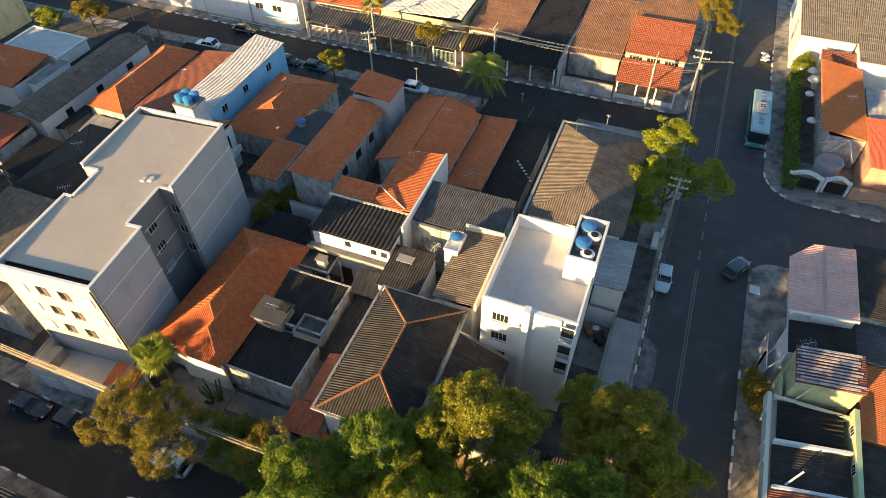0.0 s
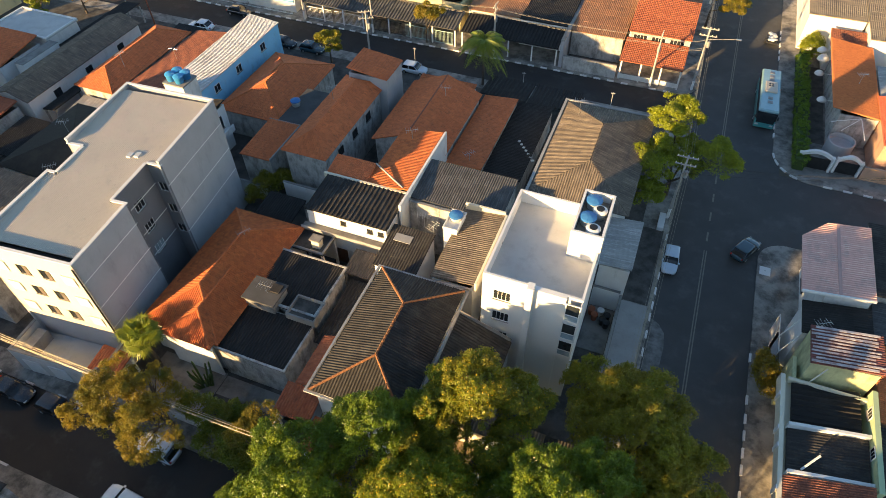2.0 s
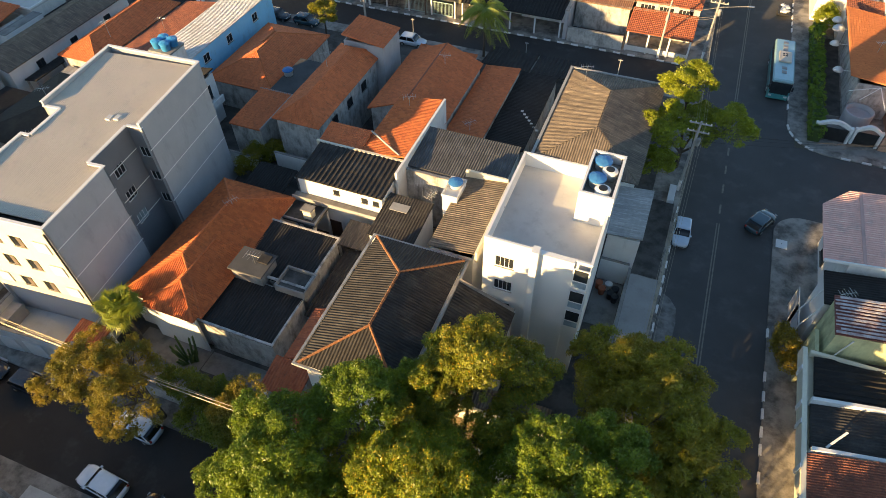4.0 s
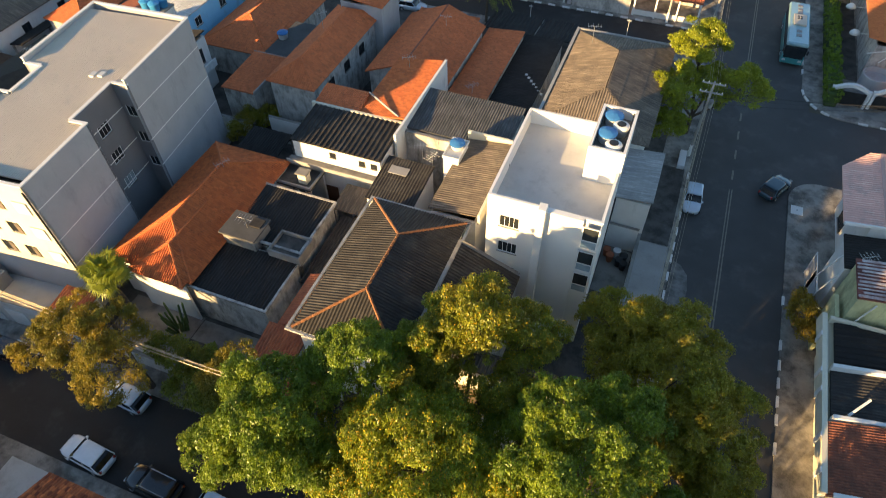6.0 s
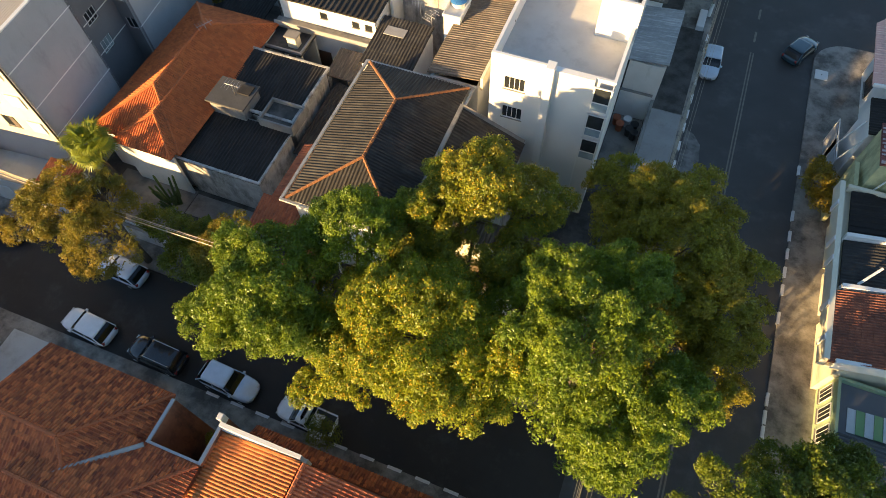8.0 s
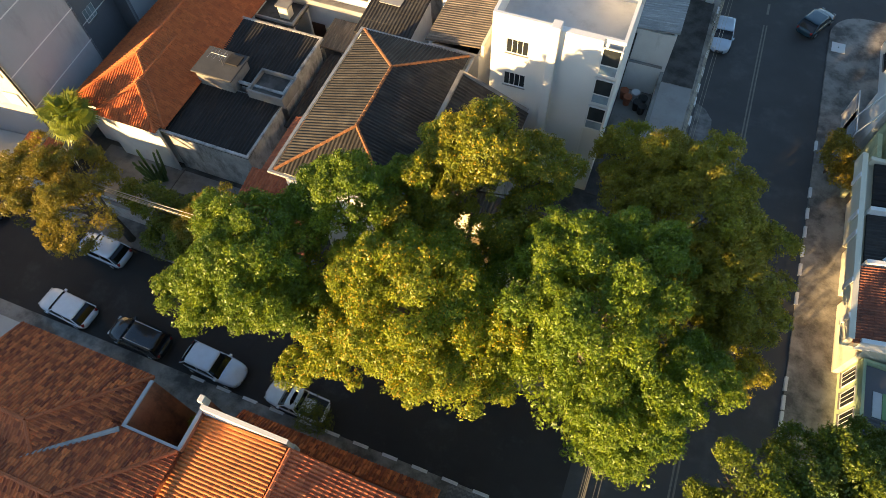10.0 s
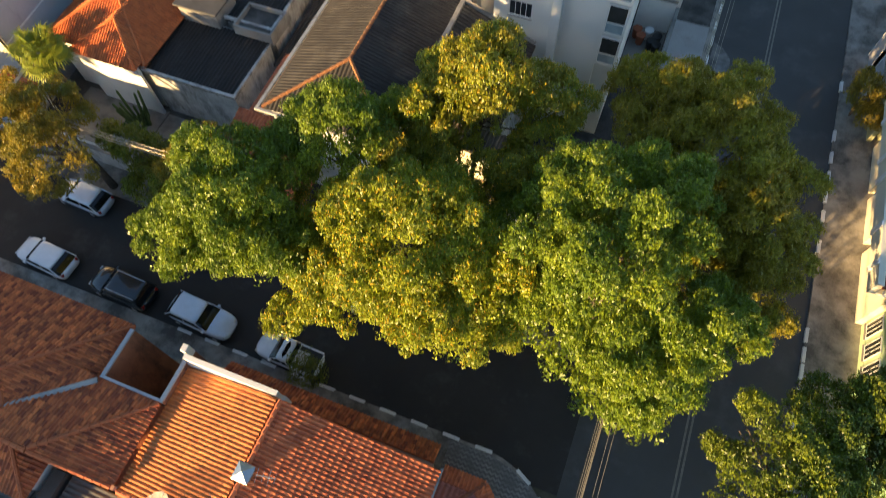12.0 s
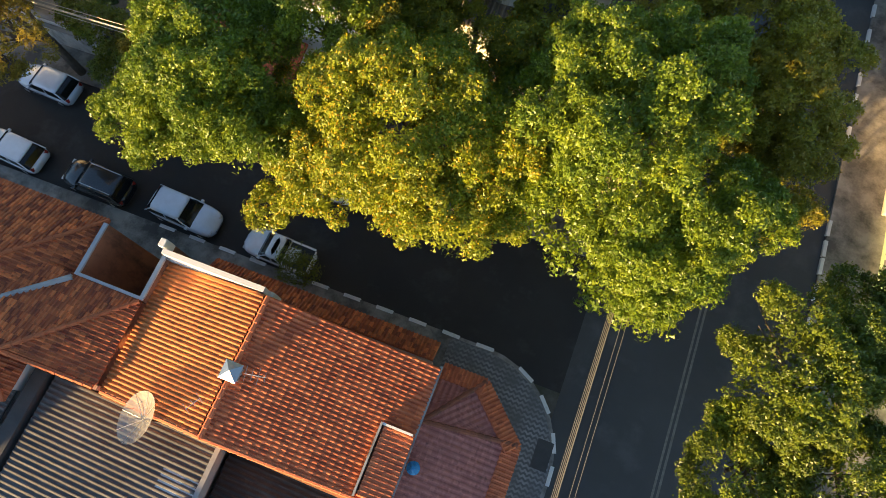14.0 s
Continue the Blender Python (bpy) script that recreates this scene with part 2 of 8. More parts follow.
SHEET_RUST = mat("rusty_sheet", (0.26, 0.09, 0.07), (0.16, 0.05, 0.04), 0.9, 0.7, 15.0, 0.2, ((0.12, 0.05, 0.04), 0.7, 0.9))
RUST_PALE = mat("streaked_galvanised_sheet", (0.58, 0.55, 0.54), (0.42, 0.30, 0.28), 1.1, 0.6, 15.0, 0.1, ((0.2, 0.07, 0.05), 0.6, 1.5))
GLASS = glass_mat("window_glass", (0.03, 0.035, 0.04))
PALE_GLASS = glass_mat("pale_glass", (0.30, 0.36, 0.38))
BAY_GLASS = glass_mat("frosted_blue_glass", (0.34, 0.44, 0.50))
MOSSY_RENDER = mat("mossy_yellow_render", (0.60, 0.60, 0.34), (0.40, 0.42, 0.25), 0.9, 0.9, 15.0, 0.3, ((0.20, 0.20, 0.12), 0.6, 0.8), 0, True)
ALU = mat("aluminium", (0.62, 0.62, 0.62), (0.52, 0.52, 0.52), 3.0, 0.35, 30.0, 0.05, None, 0.9)
WHITE_METAL = mat("white_enamel", (0.78, 0.78, 0.76), (0.70, 0.70, 0.68), 2.0, 0.5, 30.0, 0.05)
DARK_METAL = mat("dark_metal", (0.06, 0.06, 0.06), (0.04, 0.04, 0.04), 2.0, 0.5, 30.0, 0.1, None, 0.6)
GUTTER = mat("galvanised_gutter", (0.42, 0.42, 0.41), (0.30, 0.30, 0.29), 1.0, 0.55, 20.0, 0.1, ((0.16, 0.13, 0.1), 0.4, 1.0), 0.3)
KERB_WHITE = mat("kerb_limewash", (0.84, 0.83, 0.80), (0.74, 0.73, 0.70), 2.0, 0.85, 20.0, 0.2, ((0.40, 0.39, 0.37), 0.25, 3.0))
ROAD_YELLOW = mat("road_paint_worn", (0.26, 0.235, 0.19), (0.16, 0.145, 0.12), 3.0, 0.85, 20.0, 0.2)
BARK = mat("bark", (0.13, 0.10, 0.075), (0.08, 0.065, 0.05), 3.0, 0.95, 12.0, 0.8)
POLE_MAT = mat("pole_concrete", (0.40, 0.38, 0.35), (0.32, 0.30, 0.28), 1.0, 0.9, 25.0, 0.2)
WIRE = mat("black_cable", (0.03, 0.03, 0.03), (0.02, 0.02, 0.02), 2.0, 0.7, 30.0, 0.0)
WIRE_BRIGHT = mat("bare_cable", (0.42, 0.37, 0.28), (0.34, 0.30, 0.22), 2.0, 0.5, 30.0, 0.0, None, 0.5)
TANK_BLUE = mat("blue_plastic", (0.045, 0.20, 0.48), (0.04, 0.16, 0.40), 1.5, 0.5, 20.0, 0.05)
SKY_PLASTIC = mat("bright_blue_plastic", (0.05, 0.30, 0.62), (0.045, 0.25, 0.54), 1.5, 0.45, 20.0, 0.05)
LEAF_GREEN = leaf_mat("leaf_green", (0.12, 0.195, 0.012), (0.38, 0.43, 0.02), (0.12, 0.19, 0.012), 0.30)
LEAF_TAWNY = leaf_mat("leaf_tawny_green", (0.16, 0.205, 0.013), (0.36, 0.38, 0.02), (0.26, 0.23, 0.016), 0.31)
LEAF_DEEP = leaf_mat("leaf_deep_green", (0.085, 0.14, 0.010), (0.29, 0.33, 0.018), (0.10, 0.13, 0.010), 0.26)
LEAF_DARK = leaf_mat("leaf_dark", (0.20, 0.215, 0.014), (0.36, 0.34, 0.022), (0.29, 0.23, 0.017), 0.30)
LEAF_LIME = leaf_mat("leaf_lime", (0.19, 0.245, 0.012), (0.44, 0.46, 0.018), (0.22, 0.25, 0.012), 0.30)
LEAF_OLIVE = leaf_mat("leaf_olive", (0.11, 0.17, 0.012), (0.27, 0.32, 0.018), (0.20, 0.19, 0.016), 0.30)
LEAF_BROWN = leaf_mat("leaf_brown", (0.26, 0.20, 0.02), (0.52, 0.36, 0.034), (0.18, 0.18, 0.02), 0.42)
FLOWER = leaf_mat("yellow_flower", (0.82, 0.50, 0.02), (0.74, 0.36, 0.02), (0.8, 0.55, 0.03))
HEDGE = leaf_mat("hedge_leaf", (0.15, 0.26, 0.02), (0.27, 0.36, 0.03), (0.13, 0.22, 0.02))
PALM_LEAF = leaf_mat("palm_leaf", (0.26, 0.32, 0.03), (0.42, 0.42, 0.05), (0.20, 0.26, 0.03))



def mosaic_mat():
    """Small black and white stones laid in waves."""
    m, nt, nd, lk, bsdf = nodes_of("wave_mosaic")
    g = nd.new("ShaderNodeNewGeometry")
    sp = nd.new("ShaderNodeSeparateXYZ")
    lk.new(g.outputs["Position"], sp.inputs[0])

    def op(kind, a, b=None):
        n = nd.new("ShaderNodeMath")
        n.operation = kind
        for k, v in enumerate((a, b)):
            if v is None:
                continue
            if isinstance(v, (int, float)):
                n.inputs[k].default_value = v
            else:
                lk.new(v, n.inputs[k])
        return n.outputs[0]

    wav = op("PINGPONG", sp.outputs["X"], 0.15)
    ph = op("ADD", sp.outputs["Y"], op("MULTIPLY", wav, 0.8))
    st = op("PINGPONG", ph, 0.13)
    fac = op("GREATER_THAN", st, 0.065)
    col = mixed(nt, fac, (0.13, 0.13, 0.13), (0.34, 0.33, 0.32))
    v = nd.new("ShaderNodeTexVoronoi")
    v.inputs["Scale"].default_value = 14.0
    lk.new(g.outputs["Position"], v.inputs["Vector"])
    col = mixed(nt, noise_of(nt, 0.9, 5.0), col, (0.15, 0.145, 0.14))
    lk.new(col, bsdf.inputs["Base Color"])
    bsdf.inputs["Roughness"].default_value = 0.85
    bump_of(nt, bsdf, v.outputs["Distance"], 0.4)
    return m


def piece_mat(name, c1, c2, c3, joined=False):
    """Fired clay for single tiles: each has a tone of its own."""
    m, nt, nd, lk, bsdf = nodes_of(name)
    tone = nd.new("ShaderNodeNewGeometry").outputs["Random Per Island"] if joined else nd.new("ShaderNodeObjectInfo").outputs["Random"]
    col = mixed(nt, tone, c1, c2)
    col = mixed(nt, noise_of(nt, 1.2, 6.0, 0.7, None, 0.5, 0.8), col, c3)
    lk.new(col, bsdf.inputs["Base Color"])
    bsdf.inputs["Roughness"].default_value = 0.85
    bump_of(nt, bsdf, noise_of(nt, 35.0, 3.0), 0.25)
    return m


PIECE_CLAY = piece_mat("single_clay_tile", (0.74, 0.27, 0.075), (0.50, 0.16, 0.05), (0.32, 0.10, 0.04))
ISLAND_CLAY = piece_mat("joined_clay_tile", (0.82, 0.23, 0.085), (0.46, 0.11, 0.045), (0.40, 0.105, 0.05), True)
MOSAIC = mosaic_mat()

# ---- tools for building ----


def thing(name, label, category, group="", at=(0, 0, 0), rz=0.0):
    ob = new(name)
    ob.empty_display_size = 0.3
    ob.matrix_world = pose(*at, 0, 0, rz)
    return tagged(ob, label, category, group)


def mesh_of(bm, name, material):
    me = bpy.data.meshes.new(name)
    if isinstance(bm, bmesh.types.BMesh):
        bmesh.ops.recalc_face_normals(bm, faces=bm.faces[:])
        bm.to_mesh(me)
        bm.free()
    else:
        verts, faces = bm[0], bm[1]
        me.from_pydata([tuple(v) for v in verts], [], [tuple(f) for f in faces])
        if len(bm) > 2:
            uvl = me.uv_layers.new(name="sheet")
            idx = np.zeros(len(me.loops), dtype=np.int32)
            me.loops.foreach_get("vertex_index", idx)
            uvl.data.foreach_set("uv", np.asarray(bm[2], dtype=np.float32)[idx].ravel())
    me.materials.append(material)
    return me


def part(name, bm, material, parent, label="", smooth=False, kind=""):
    """Links a bmesh, or (verts, faces[, uv]), as one mesh object under a thing or part."""
    me = mesh_of(bm, name, material)
    if smooth:
        me.polygons.foreach_set("use_smooth", [True] * len(me.polygons))
    ob = new(name, me)
    ob.parent = parent
    return tagged(ob, label, kind=kind)


def solid(name, bm, material, label="", category="", group="", kind="", smooth=False):
    """A top-level thing that is one mesh."""
    return tagged(part(name, bm, material, None, label, smooth), label, category, group, kind)


def add_box(bm, x0, x1, y0, y1, z0, z1, bevel=0.0):
    vs = [bm.verts.new((x, y, z)) for z in (z0, z1) for y in (y0, y1) for x in (x0, x1)]
    fs = [bm.faces.new([vs[i] for i in f]) for f in ((0, 2, 3, 1), (4, 5, 7, 6), (0, 1, 5, 4), (2, 6, 7, 3), (0, 4, 6, 2), (1, 3, 7, 5))]
    if bevel:
        es = list({e for f in fs for e in f.edges})
        bmesh.ops.bevel(bm, geom=es, offset=bevel, segments=1, affect="EDGES", clamp_overlap=True)
    return bm


def box(x0, x1, y0, y1, z0, z1, bevel=0.0):
    return add_box(bmesh.new(), x0, x1, y0, y1, z0, z1, bevel)


def add_tube(bm, p0, p1, r0, r1=None, n=8):
    r1 = r0 if r1 is None else r1
    p0, p1 = Vector(p0), Vector(p1)
    d = (p1 - p0).normalized()
    a = d.orthogonal().normalized()
    b = d.cross(a)
    rings = [[bm.verts.new(p + (a * math.cos(k * math.tau / n) + b * math.sin(k * math.tau / n)) * r) for k in range(n)] for p, r in ((p0, r0), (p1, r1))]
    for k in range(n):
        bm.faces.new((rings[0][k], rings[0][(k + 1) % n], rings[1][(k + 1) % n], rings[1][k]))
    bm.faces.new(rings[0][::-1])
    bm.faces.new(rings[1])
    return bm


def tube(p0, p1, r0, r1=None, n=8):
    return add_tube(bmesh.new(), p0, p1, r0, r1, n)


def prism(points, z0, z1, bevel=0.0):
    """An upright solid on a plan outline."""
    bm = bmesh.new()
    lo = [bm.verts.new((x, y, z0)) for x, y in points]
    hi = [bm.verts.new((x, y, z1)) for x, y in points]
    bm.faces.new(lo[::-1])
    top = bm.faces.new(hi)
    for k in range(len(points)):
        j = (k + 1) % len(points)
        bm.faces.new((lo[k], lo[j], hi[j], hi[k]))
    if bevel:
        bmesh.ops.bevel(bm, geom=top.edges[:], offset=bevel, segments=1, affect="EDGES")
    return bm


def lathe(profile, n=16):
    """A turned solid from (radius, height) pairs."""
    bm = bmesh.new()
    rings = [[bm.verts.new((r * math.cos(k * math.tau / n), r * math.sin(k * math.tau / n), z)) for k in range(n)] for r, z in profile]
    for a, b in zip(rings, rings[1:]):
        for k in range(n):
            bm.faces.new((a[k], a[(k + 1) % n], b[(k + 1) % n], b[k]))
    bm.faces.new(rings[0][::-1])
    bm.faces.new(rings[-1])
    return bm


def ring(x0, x1, y0, y1, z0, z1, th=0.18):
    """Four walls with thickness, butted end to end."""
    bm = bmesh.new()
    add_box(bm, x0, x1, y0, y0 + th, z0, z1)
    add_box(bm, x0, x1, y1 - th, y1, z0, z1)
    add_box(bm, x0, x0 + th, y0 + th, y1 - th, z0, z1)
    add_box(bm, x1 - th, x1, y0 + th, y1 - th, z0, z1)
    return bm


def wall_panel(bm, p0, p1, z0, z1, th, holes=()):
    """A wall from p0 to p1 (its outer face to the right of that way), with openings (u0, u1, z0, z1) through it."""
    p0, p1 = Vector((*p0, 0)), Vector((*p1, 0))
    d = (p1 - p0)
    length = d.length
    d.normalize()
    n = Vector((-d.y, d.x, 0))
    us = sorted({0.0, length, *(h[0] for h in holes), *(h[1] for h in holes)})
    zs = sorted({z0, z1, *(h[2] for h in holes), *(h[3] for h in holes)})
    nu, nz = len(us) - 1, len(zs) - 1

    def full(i, k):
        if not (0 <= i < nu and 0 <= k < nz):
            return False
        um, zm = (us[i] + us[i + 1]) / 2, (zs[k] + zs[k + 1]) / 2
        return not any(h[0] < um < h[1] and h[2] < zm < h[3] for h in holes)

    made = {}

    def vert(i, k, w):
        if (i, k, w) not in made:
            p = p0 + d * us[i] + n * (th * w)
            made[i, k, w] = bm.verts.new((p.x, p.y, zs[k]))
        return made[i, k, w]

    for i in range(nu):
        for k in range(nz):
            if not full(i, k):
                continue
            for w in (0, 1):
                bm.faces.new([vert(i, k, w), vert(i + 1, k, w), vert(i + 1, k + 1, w), vert(i, k + 1, w)])
            for di, dk, e0, e1 in ((-1, 0, (i, k), (i, k + 1)), (1, 0, (i + 1, k), (i + 1, k + 1)), (0, -1, (i, k), (i + 1, k)), (0, 1, (i, k + 1), (i + 1, k + 1))):
                if not full(i + di, k + dk):
                    bm.faces.new([vert(*e0, 0), vert(*e1, 0), vert(*e1, 1), vert(*e0, 1)])
    return bm


def wave(kind):
    """Pitch, samples per pitch, height over the pitch, row length, row step."""
    return {
        "tile": (0.25, 4, 0.060, 0.38, 0.045),
        "bigtile": (0.20, 6, 0.070, 0.34, 0.026),
        "broad": (0.25, 5, 0.058, 2.0, 0.012),
        "fibre": (0.27, 4, 0.055, 1.4, 0.018),
        "bold": (0.50, 10, 0.12, 2.2, 0.02),
        "sheet": (0.60, 4, 0.010, 2.4, 0.010),
        "metal": (0.27, 10, 0.045, 50.0, 0.0),
        "trapezoid": (0.19, 8, 0.030, 50.0, 0.0),
    }[kind]


def slope(origin, along, length, up, height, kind, cut0=0.0, cut1=0.0, deck=0.10):
    """One roof plane: corrugated or tiled relief over a rectangle, trapezium or triangle, on a deck with thickness.
    along: the way of the eave; up: the way to the ridge; cut0, cut1: how far the hips run in from the ends."""
    pitch, samples, amp, row, step = wave(kind)
    o, a, b = Vector(origin), Vector(along).normalized(), Vector(up).normalized()
    n = a.cross(b)
    nu = max(2, int(length / pitch * samples) + 1)
    us = np.linspace(0, length, nu)
    rows = max(1, int(math.ceil(height / row)))
    vs = []
    for k in range(rows):
        vs += [k * row, min((k + 1) * row, height) - 0.001]
    vs = np.array(vs)
    vmax = np.full(nu, float(height))
    if cut0:
        vmax = np.minimum(vmax, us * height / cut0)
    if cut1:
        vmax = np.minimum(vmax, (length - us) * height / cut1)
    fr = (us / pitch) % 1.0
    if kind in ("metal", "trapezoid"):
        h = np.where((fr < 0.3), amp, 0.0)
    elif kind == "bold":
        h = amp * np.clip((0.16 - np.abs(fr - 0.25)) / 0.07, 0, 1)
    elif kind == "bigtile":
        h = amp * np.sin(np.pi * np.clip(fr / 0.55, 0, 1)) ** 0.8
    elif kind == "tile":
        h = amp * np.abs(np.sin(np.pi * fr))
    else:
        h = amp * 0.5 * (1 + np.sin(2 * np.pi * fr))
    V = np.minimum(vs[None, :], vmax[:, None])
    lift = h[:, None] + step * (1 - ((vs + 1e-6) % row) / row)[None, :]
    P = np.array(o)[None, None, :] + us[:, None, None] * np.array(a) + V[:, :, None] * np.array(b) + (lift[:, :, None] + deck) * np.array(n)
    nv = len(vs)
    verts = P.reshape(-1, 3)
    i, j = np.meshgrid(np.arange(nu - 1), np.arange(nv - 1), indexing="ij")
    q = (i * nv + j).ravel()
    faces = np.stack([q, q + nv, q + nv + 1, q + 1], 1)
    keep = (np.abs(V[:-1, 1:] - V[:-1, :-1]) + np.abs(V[1:, 1:] - V[1:, :-1])).ravel() > 1e-6
    faces = faces[keep]
    uvs = np.stack([np.repeat(us, nv), np.tile(vs, nu)], 1)
    d0 = [o, o + a * length, o + a * (length - cut1) + b * height, o + a * cut0 + b * height]
    dv = [tuple(p + n * w) for w in (0.0, deck + 0.008) for p in d0]
    k = len(verts)
    df = [(k + 3, k + 2, k + 1, k), (k + 4, k + 5, k + 6, k + 7)] + [(k + m, k + (m + 1) % 4, k + 4 + (m + 1) % 4, k + 4 + m) for m in range(4)]
    return (list(map(tuple, verts)) + dv, [tuple(f) for f in faces.tolist()] + df, np.concatenate([uvs, np.zeros((8, 2))]))


def chain(bm, points, radii, n=7):
    """One unbroken tube along points."""
    pts = [Vector(p) for p in points]
    prev = None
    first = None
    for k, p in enumerate(pts):
        d = (pts[min(k + 1, len(pts) - 1)] - pts[max(k - 1, 0)]).normalized()
        a = d.cross(Vector((0, 0, 1)))
        a = a.normalized() if a.length > 1e-4 else Vector((1, 0, 0))
        b = d.cross(a)
        r = [bm.verts.new(p + (a * math.cos(q * math.tau / n) + b * math.sin(q * math.tau / n)) * radii[k]) for q in range(n)]
        if prev:
            for q in range(n):
                bm.faces.new((prev[q], prev[(q + 1) % n], r[(q + 1) % n], r[q]))
        else:
            first = r
        prev = r
    bm.faces.new(first[::-1])
    bm.faces.new(prev)
    return bm


def cap_line(bm, p0, p1, r=0.11):
    """A run of half-round ridge tiles, each lapped over the next."""
    p0, p1 = Vector(p0), Vector(p1)
    n = max(1, int((p1 - p0).length / 0.4))
    pts, rad = [], []
    for k in range(n):
        pts += [p0.lerp(p1, k / n), p0.lerp(p1, (k + 0.94) / n)]
        rad += [r * 1.12, r * 0.88]
    return chain(bm, pts, rad)


def roof_gable(parent, x0, x1, y0, y1, ze, zr, axis, kind, material, over=0.35, cap=None, label=""):
    x0, x1, y0, y1 = x0 - over, x1 + over, y0 - over, y1 + over
    if axis == "y":
        xm, half = (x0 + x1) / 2, (x1 - x0) / 2
        hgt, ln = math.hypot(half, zr - ze), y1 - y0
        s = [slope((x0, y1, ze), (0, -1, 0), ln, (half, 0, zr - ze), hgt, kind), slope((x1, y0, ze), (0, 1, 0), ln, (-half, 0, zr - ze), hgt, kind)]
        ends = ((xm, y0, zr + 0.12), (xm, y1, zr + 0.12))
    else:
        ym, half = (y0 + y1) / 2, (y1 - y0) / 2
        hgt, ln = math.hypot(half, zr - ze), x1 - x0
        s = [slope((x0, y0, ze), (1, 0, 0), ln, (0, half, zr - ze), hgt, kind), slope((x1, y1, ze), (-1, 0, 0), ln, (0, -half, zr - ze), hgt, kind)]
        ends = ((x0, ym, zr + 0.12), (x1, ym, zr + 0.12))
    for q in s:
        part("roof_plane", q, material, parent, label)
    if cap:
        part("ridge_cap", cap_line(bmesh.new(), *ends), cap, parent)


def roof_hip(parent, x0, x1, y0, y1, ze, zr, axis, kind, material, over=0.35, cap=None, run=None, label="", hip0=True, hip1=True):
    """A hipped roof. run: how far the hips run in at the two ends."""
    x0, x1, y0, y1 = x0 - over, x1 + over, y0 - over, y1 + over
    w, ln = ((x1 - x0), (y1 - y0)) if axis == "y" else ((y1 - y0), (x1 - x0))
    run = min(run or w / 2, ln / 2)
    r0, r1 = (run if hip0 else 0.0), (run if hip1 else 0.0)
    half, rise = w / 2, zr - ze
    hs = math.hypot(half, rise)
    he = math.hypot(run, rise)
    s = []
    if axis == "y":
        xm = (x0 + x1) / 2
        s += [slope((x0, y1, ze), (0, -1, 0), ln, (half, 0, rise), hs, kind, r1, r0), slope((x1, y0, ze), (0, 1, 0), ln, (-half, 0, rise), hs, kind, r0, r1)]
        if hip0:
            s.append(slope((x0, y0, ze), (1, 0, 0), w, (0, run, rise), he, kind, half, half))
        if hip1:
            s.append(slope((x1, y1, ze), (-1, 0, 0), w, (0, -run, rise), he, kind, half, half))
        a, b = (xm, y0 + r0, zr), (xm, y1 - r1, zr)
        hips = ([((x0, y0, ze), a), ((x1, y0, ze), a)] if hip0 else []) + ([((x0, y1, ze), b), ((x1, y1, ze), b)] if hip1 else [])
    else:
        ym = (y0 + y1) / 2
        s += [slope((x0, y0, ze), (1, 0, 0), ln, (0, half, rise), hs, kind, r0, r1), slope((x1, y1, ze), (-1, 0, 0), ln, (0, -half, rise), hs, kind, r1, r0)]
        if hip0:
            s.append(slope((x0, y1, ze), (0, -1, 0), w, (run, 0, rise), he, kind, half, half))
        if hip1:
            s.append(slope((x1, y0, ze), (0, 1, 0), w, (-run, 0, rise), he, kind, half, half))
        a, b = (x0 + r0, ym, zr), (x1 - r1, ym, zr)
        hips = ([((x0, y0, ze), a), ((x0, y1, ze), a)] if hip0 else []) + ([((x1, y0, ze), b), ((x1, y1, ze), b)] if hip1 else [])
    for q in s:
        part("roof_plane", q, material, parent, label)
    if cap:
        up = Vector((0, 0, 0.13))
        for p, q in hips + [(a, b)]:
            part("ridge_cap", cap_line(bmesh.new(), Vector(p) + up, Vector(q) + up), cap, parent)


def roof_mono(parent, x0, x1, y0, y1, z_lo, z_hi, rises, kind, material, over=0.25, label="", name="roof"):
    """A lean-to roof that rises towards +x, -x, +y or -y."""
    x0, x1, y0, y1 = x0 - over, x1 + over, y0 - over, y1 + over
    dz = z_hi - z_lo
    if rises == "+x":
        s = slope((x0, y1, z_lo), (0, -1, 0), y1 - y0, (x1 - x0, 0, dz), math.hypot(x1 - x0, dz), kind)
    elif rises == "-x":
        s = slope((x1, y0, z_lo), (0, 1, 0), y1 - y0, (x0 - x1, 0, dz), math.hypot(x1 - x0, dz), kind)
    elif rises == "+y":
        s = slope((x0, y0, z_lo), (1, 0, 0), x1 - x0, (0, y1 - y0, dz), math.hypot(y1 - y0, dz), kind)
    else:
        s = slope((x1, y1, z_lo), (-1, 0, 0), x1 - x0, (0, y0 - y1, dz), math.hypot(y1 - y0, dz), kind)
    return part(name, s, material, parent, label)


def gable_fill(parent, x0, x1, y0, y1, ze, zr, axis, material, th=0.18):
    """The triangles of wall under a gable."""
    for k in (0, 1):
        bm = bmesh.new()
        if axis == "y":
            y = y0 if k == 0 else y1 - th
            tri = [(x0, ze), (x1, ze), ((x0 + x1) / 2, zr)]
            ps = [[(u, yy, z) for u, z in tri] for yy in (y, y + th)]
        else:
            x = x0 if k == 0 else x1 - th
            tri = [(y0, ze), (y1, ze), ((y0 + y1) / 2, zr)]
            ps = [[(xx, u, z) for u, z in tri] for xx in (x, x + th)]
        vs = [[bm.verts.new(p) for p in r] for r in ps]
        bm.faces.new(vs[0])
        bm.faces.new(vs[1])
        for i in range(3):
            j = (i + 1) % 3
            bm.faces.new((vs[0][i], vs[0][j], vs[1][j], vs[1][i]))
        part("gable", bm, material, parent)


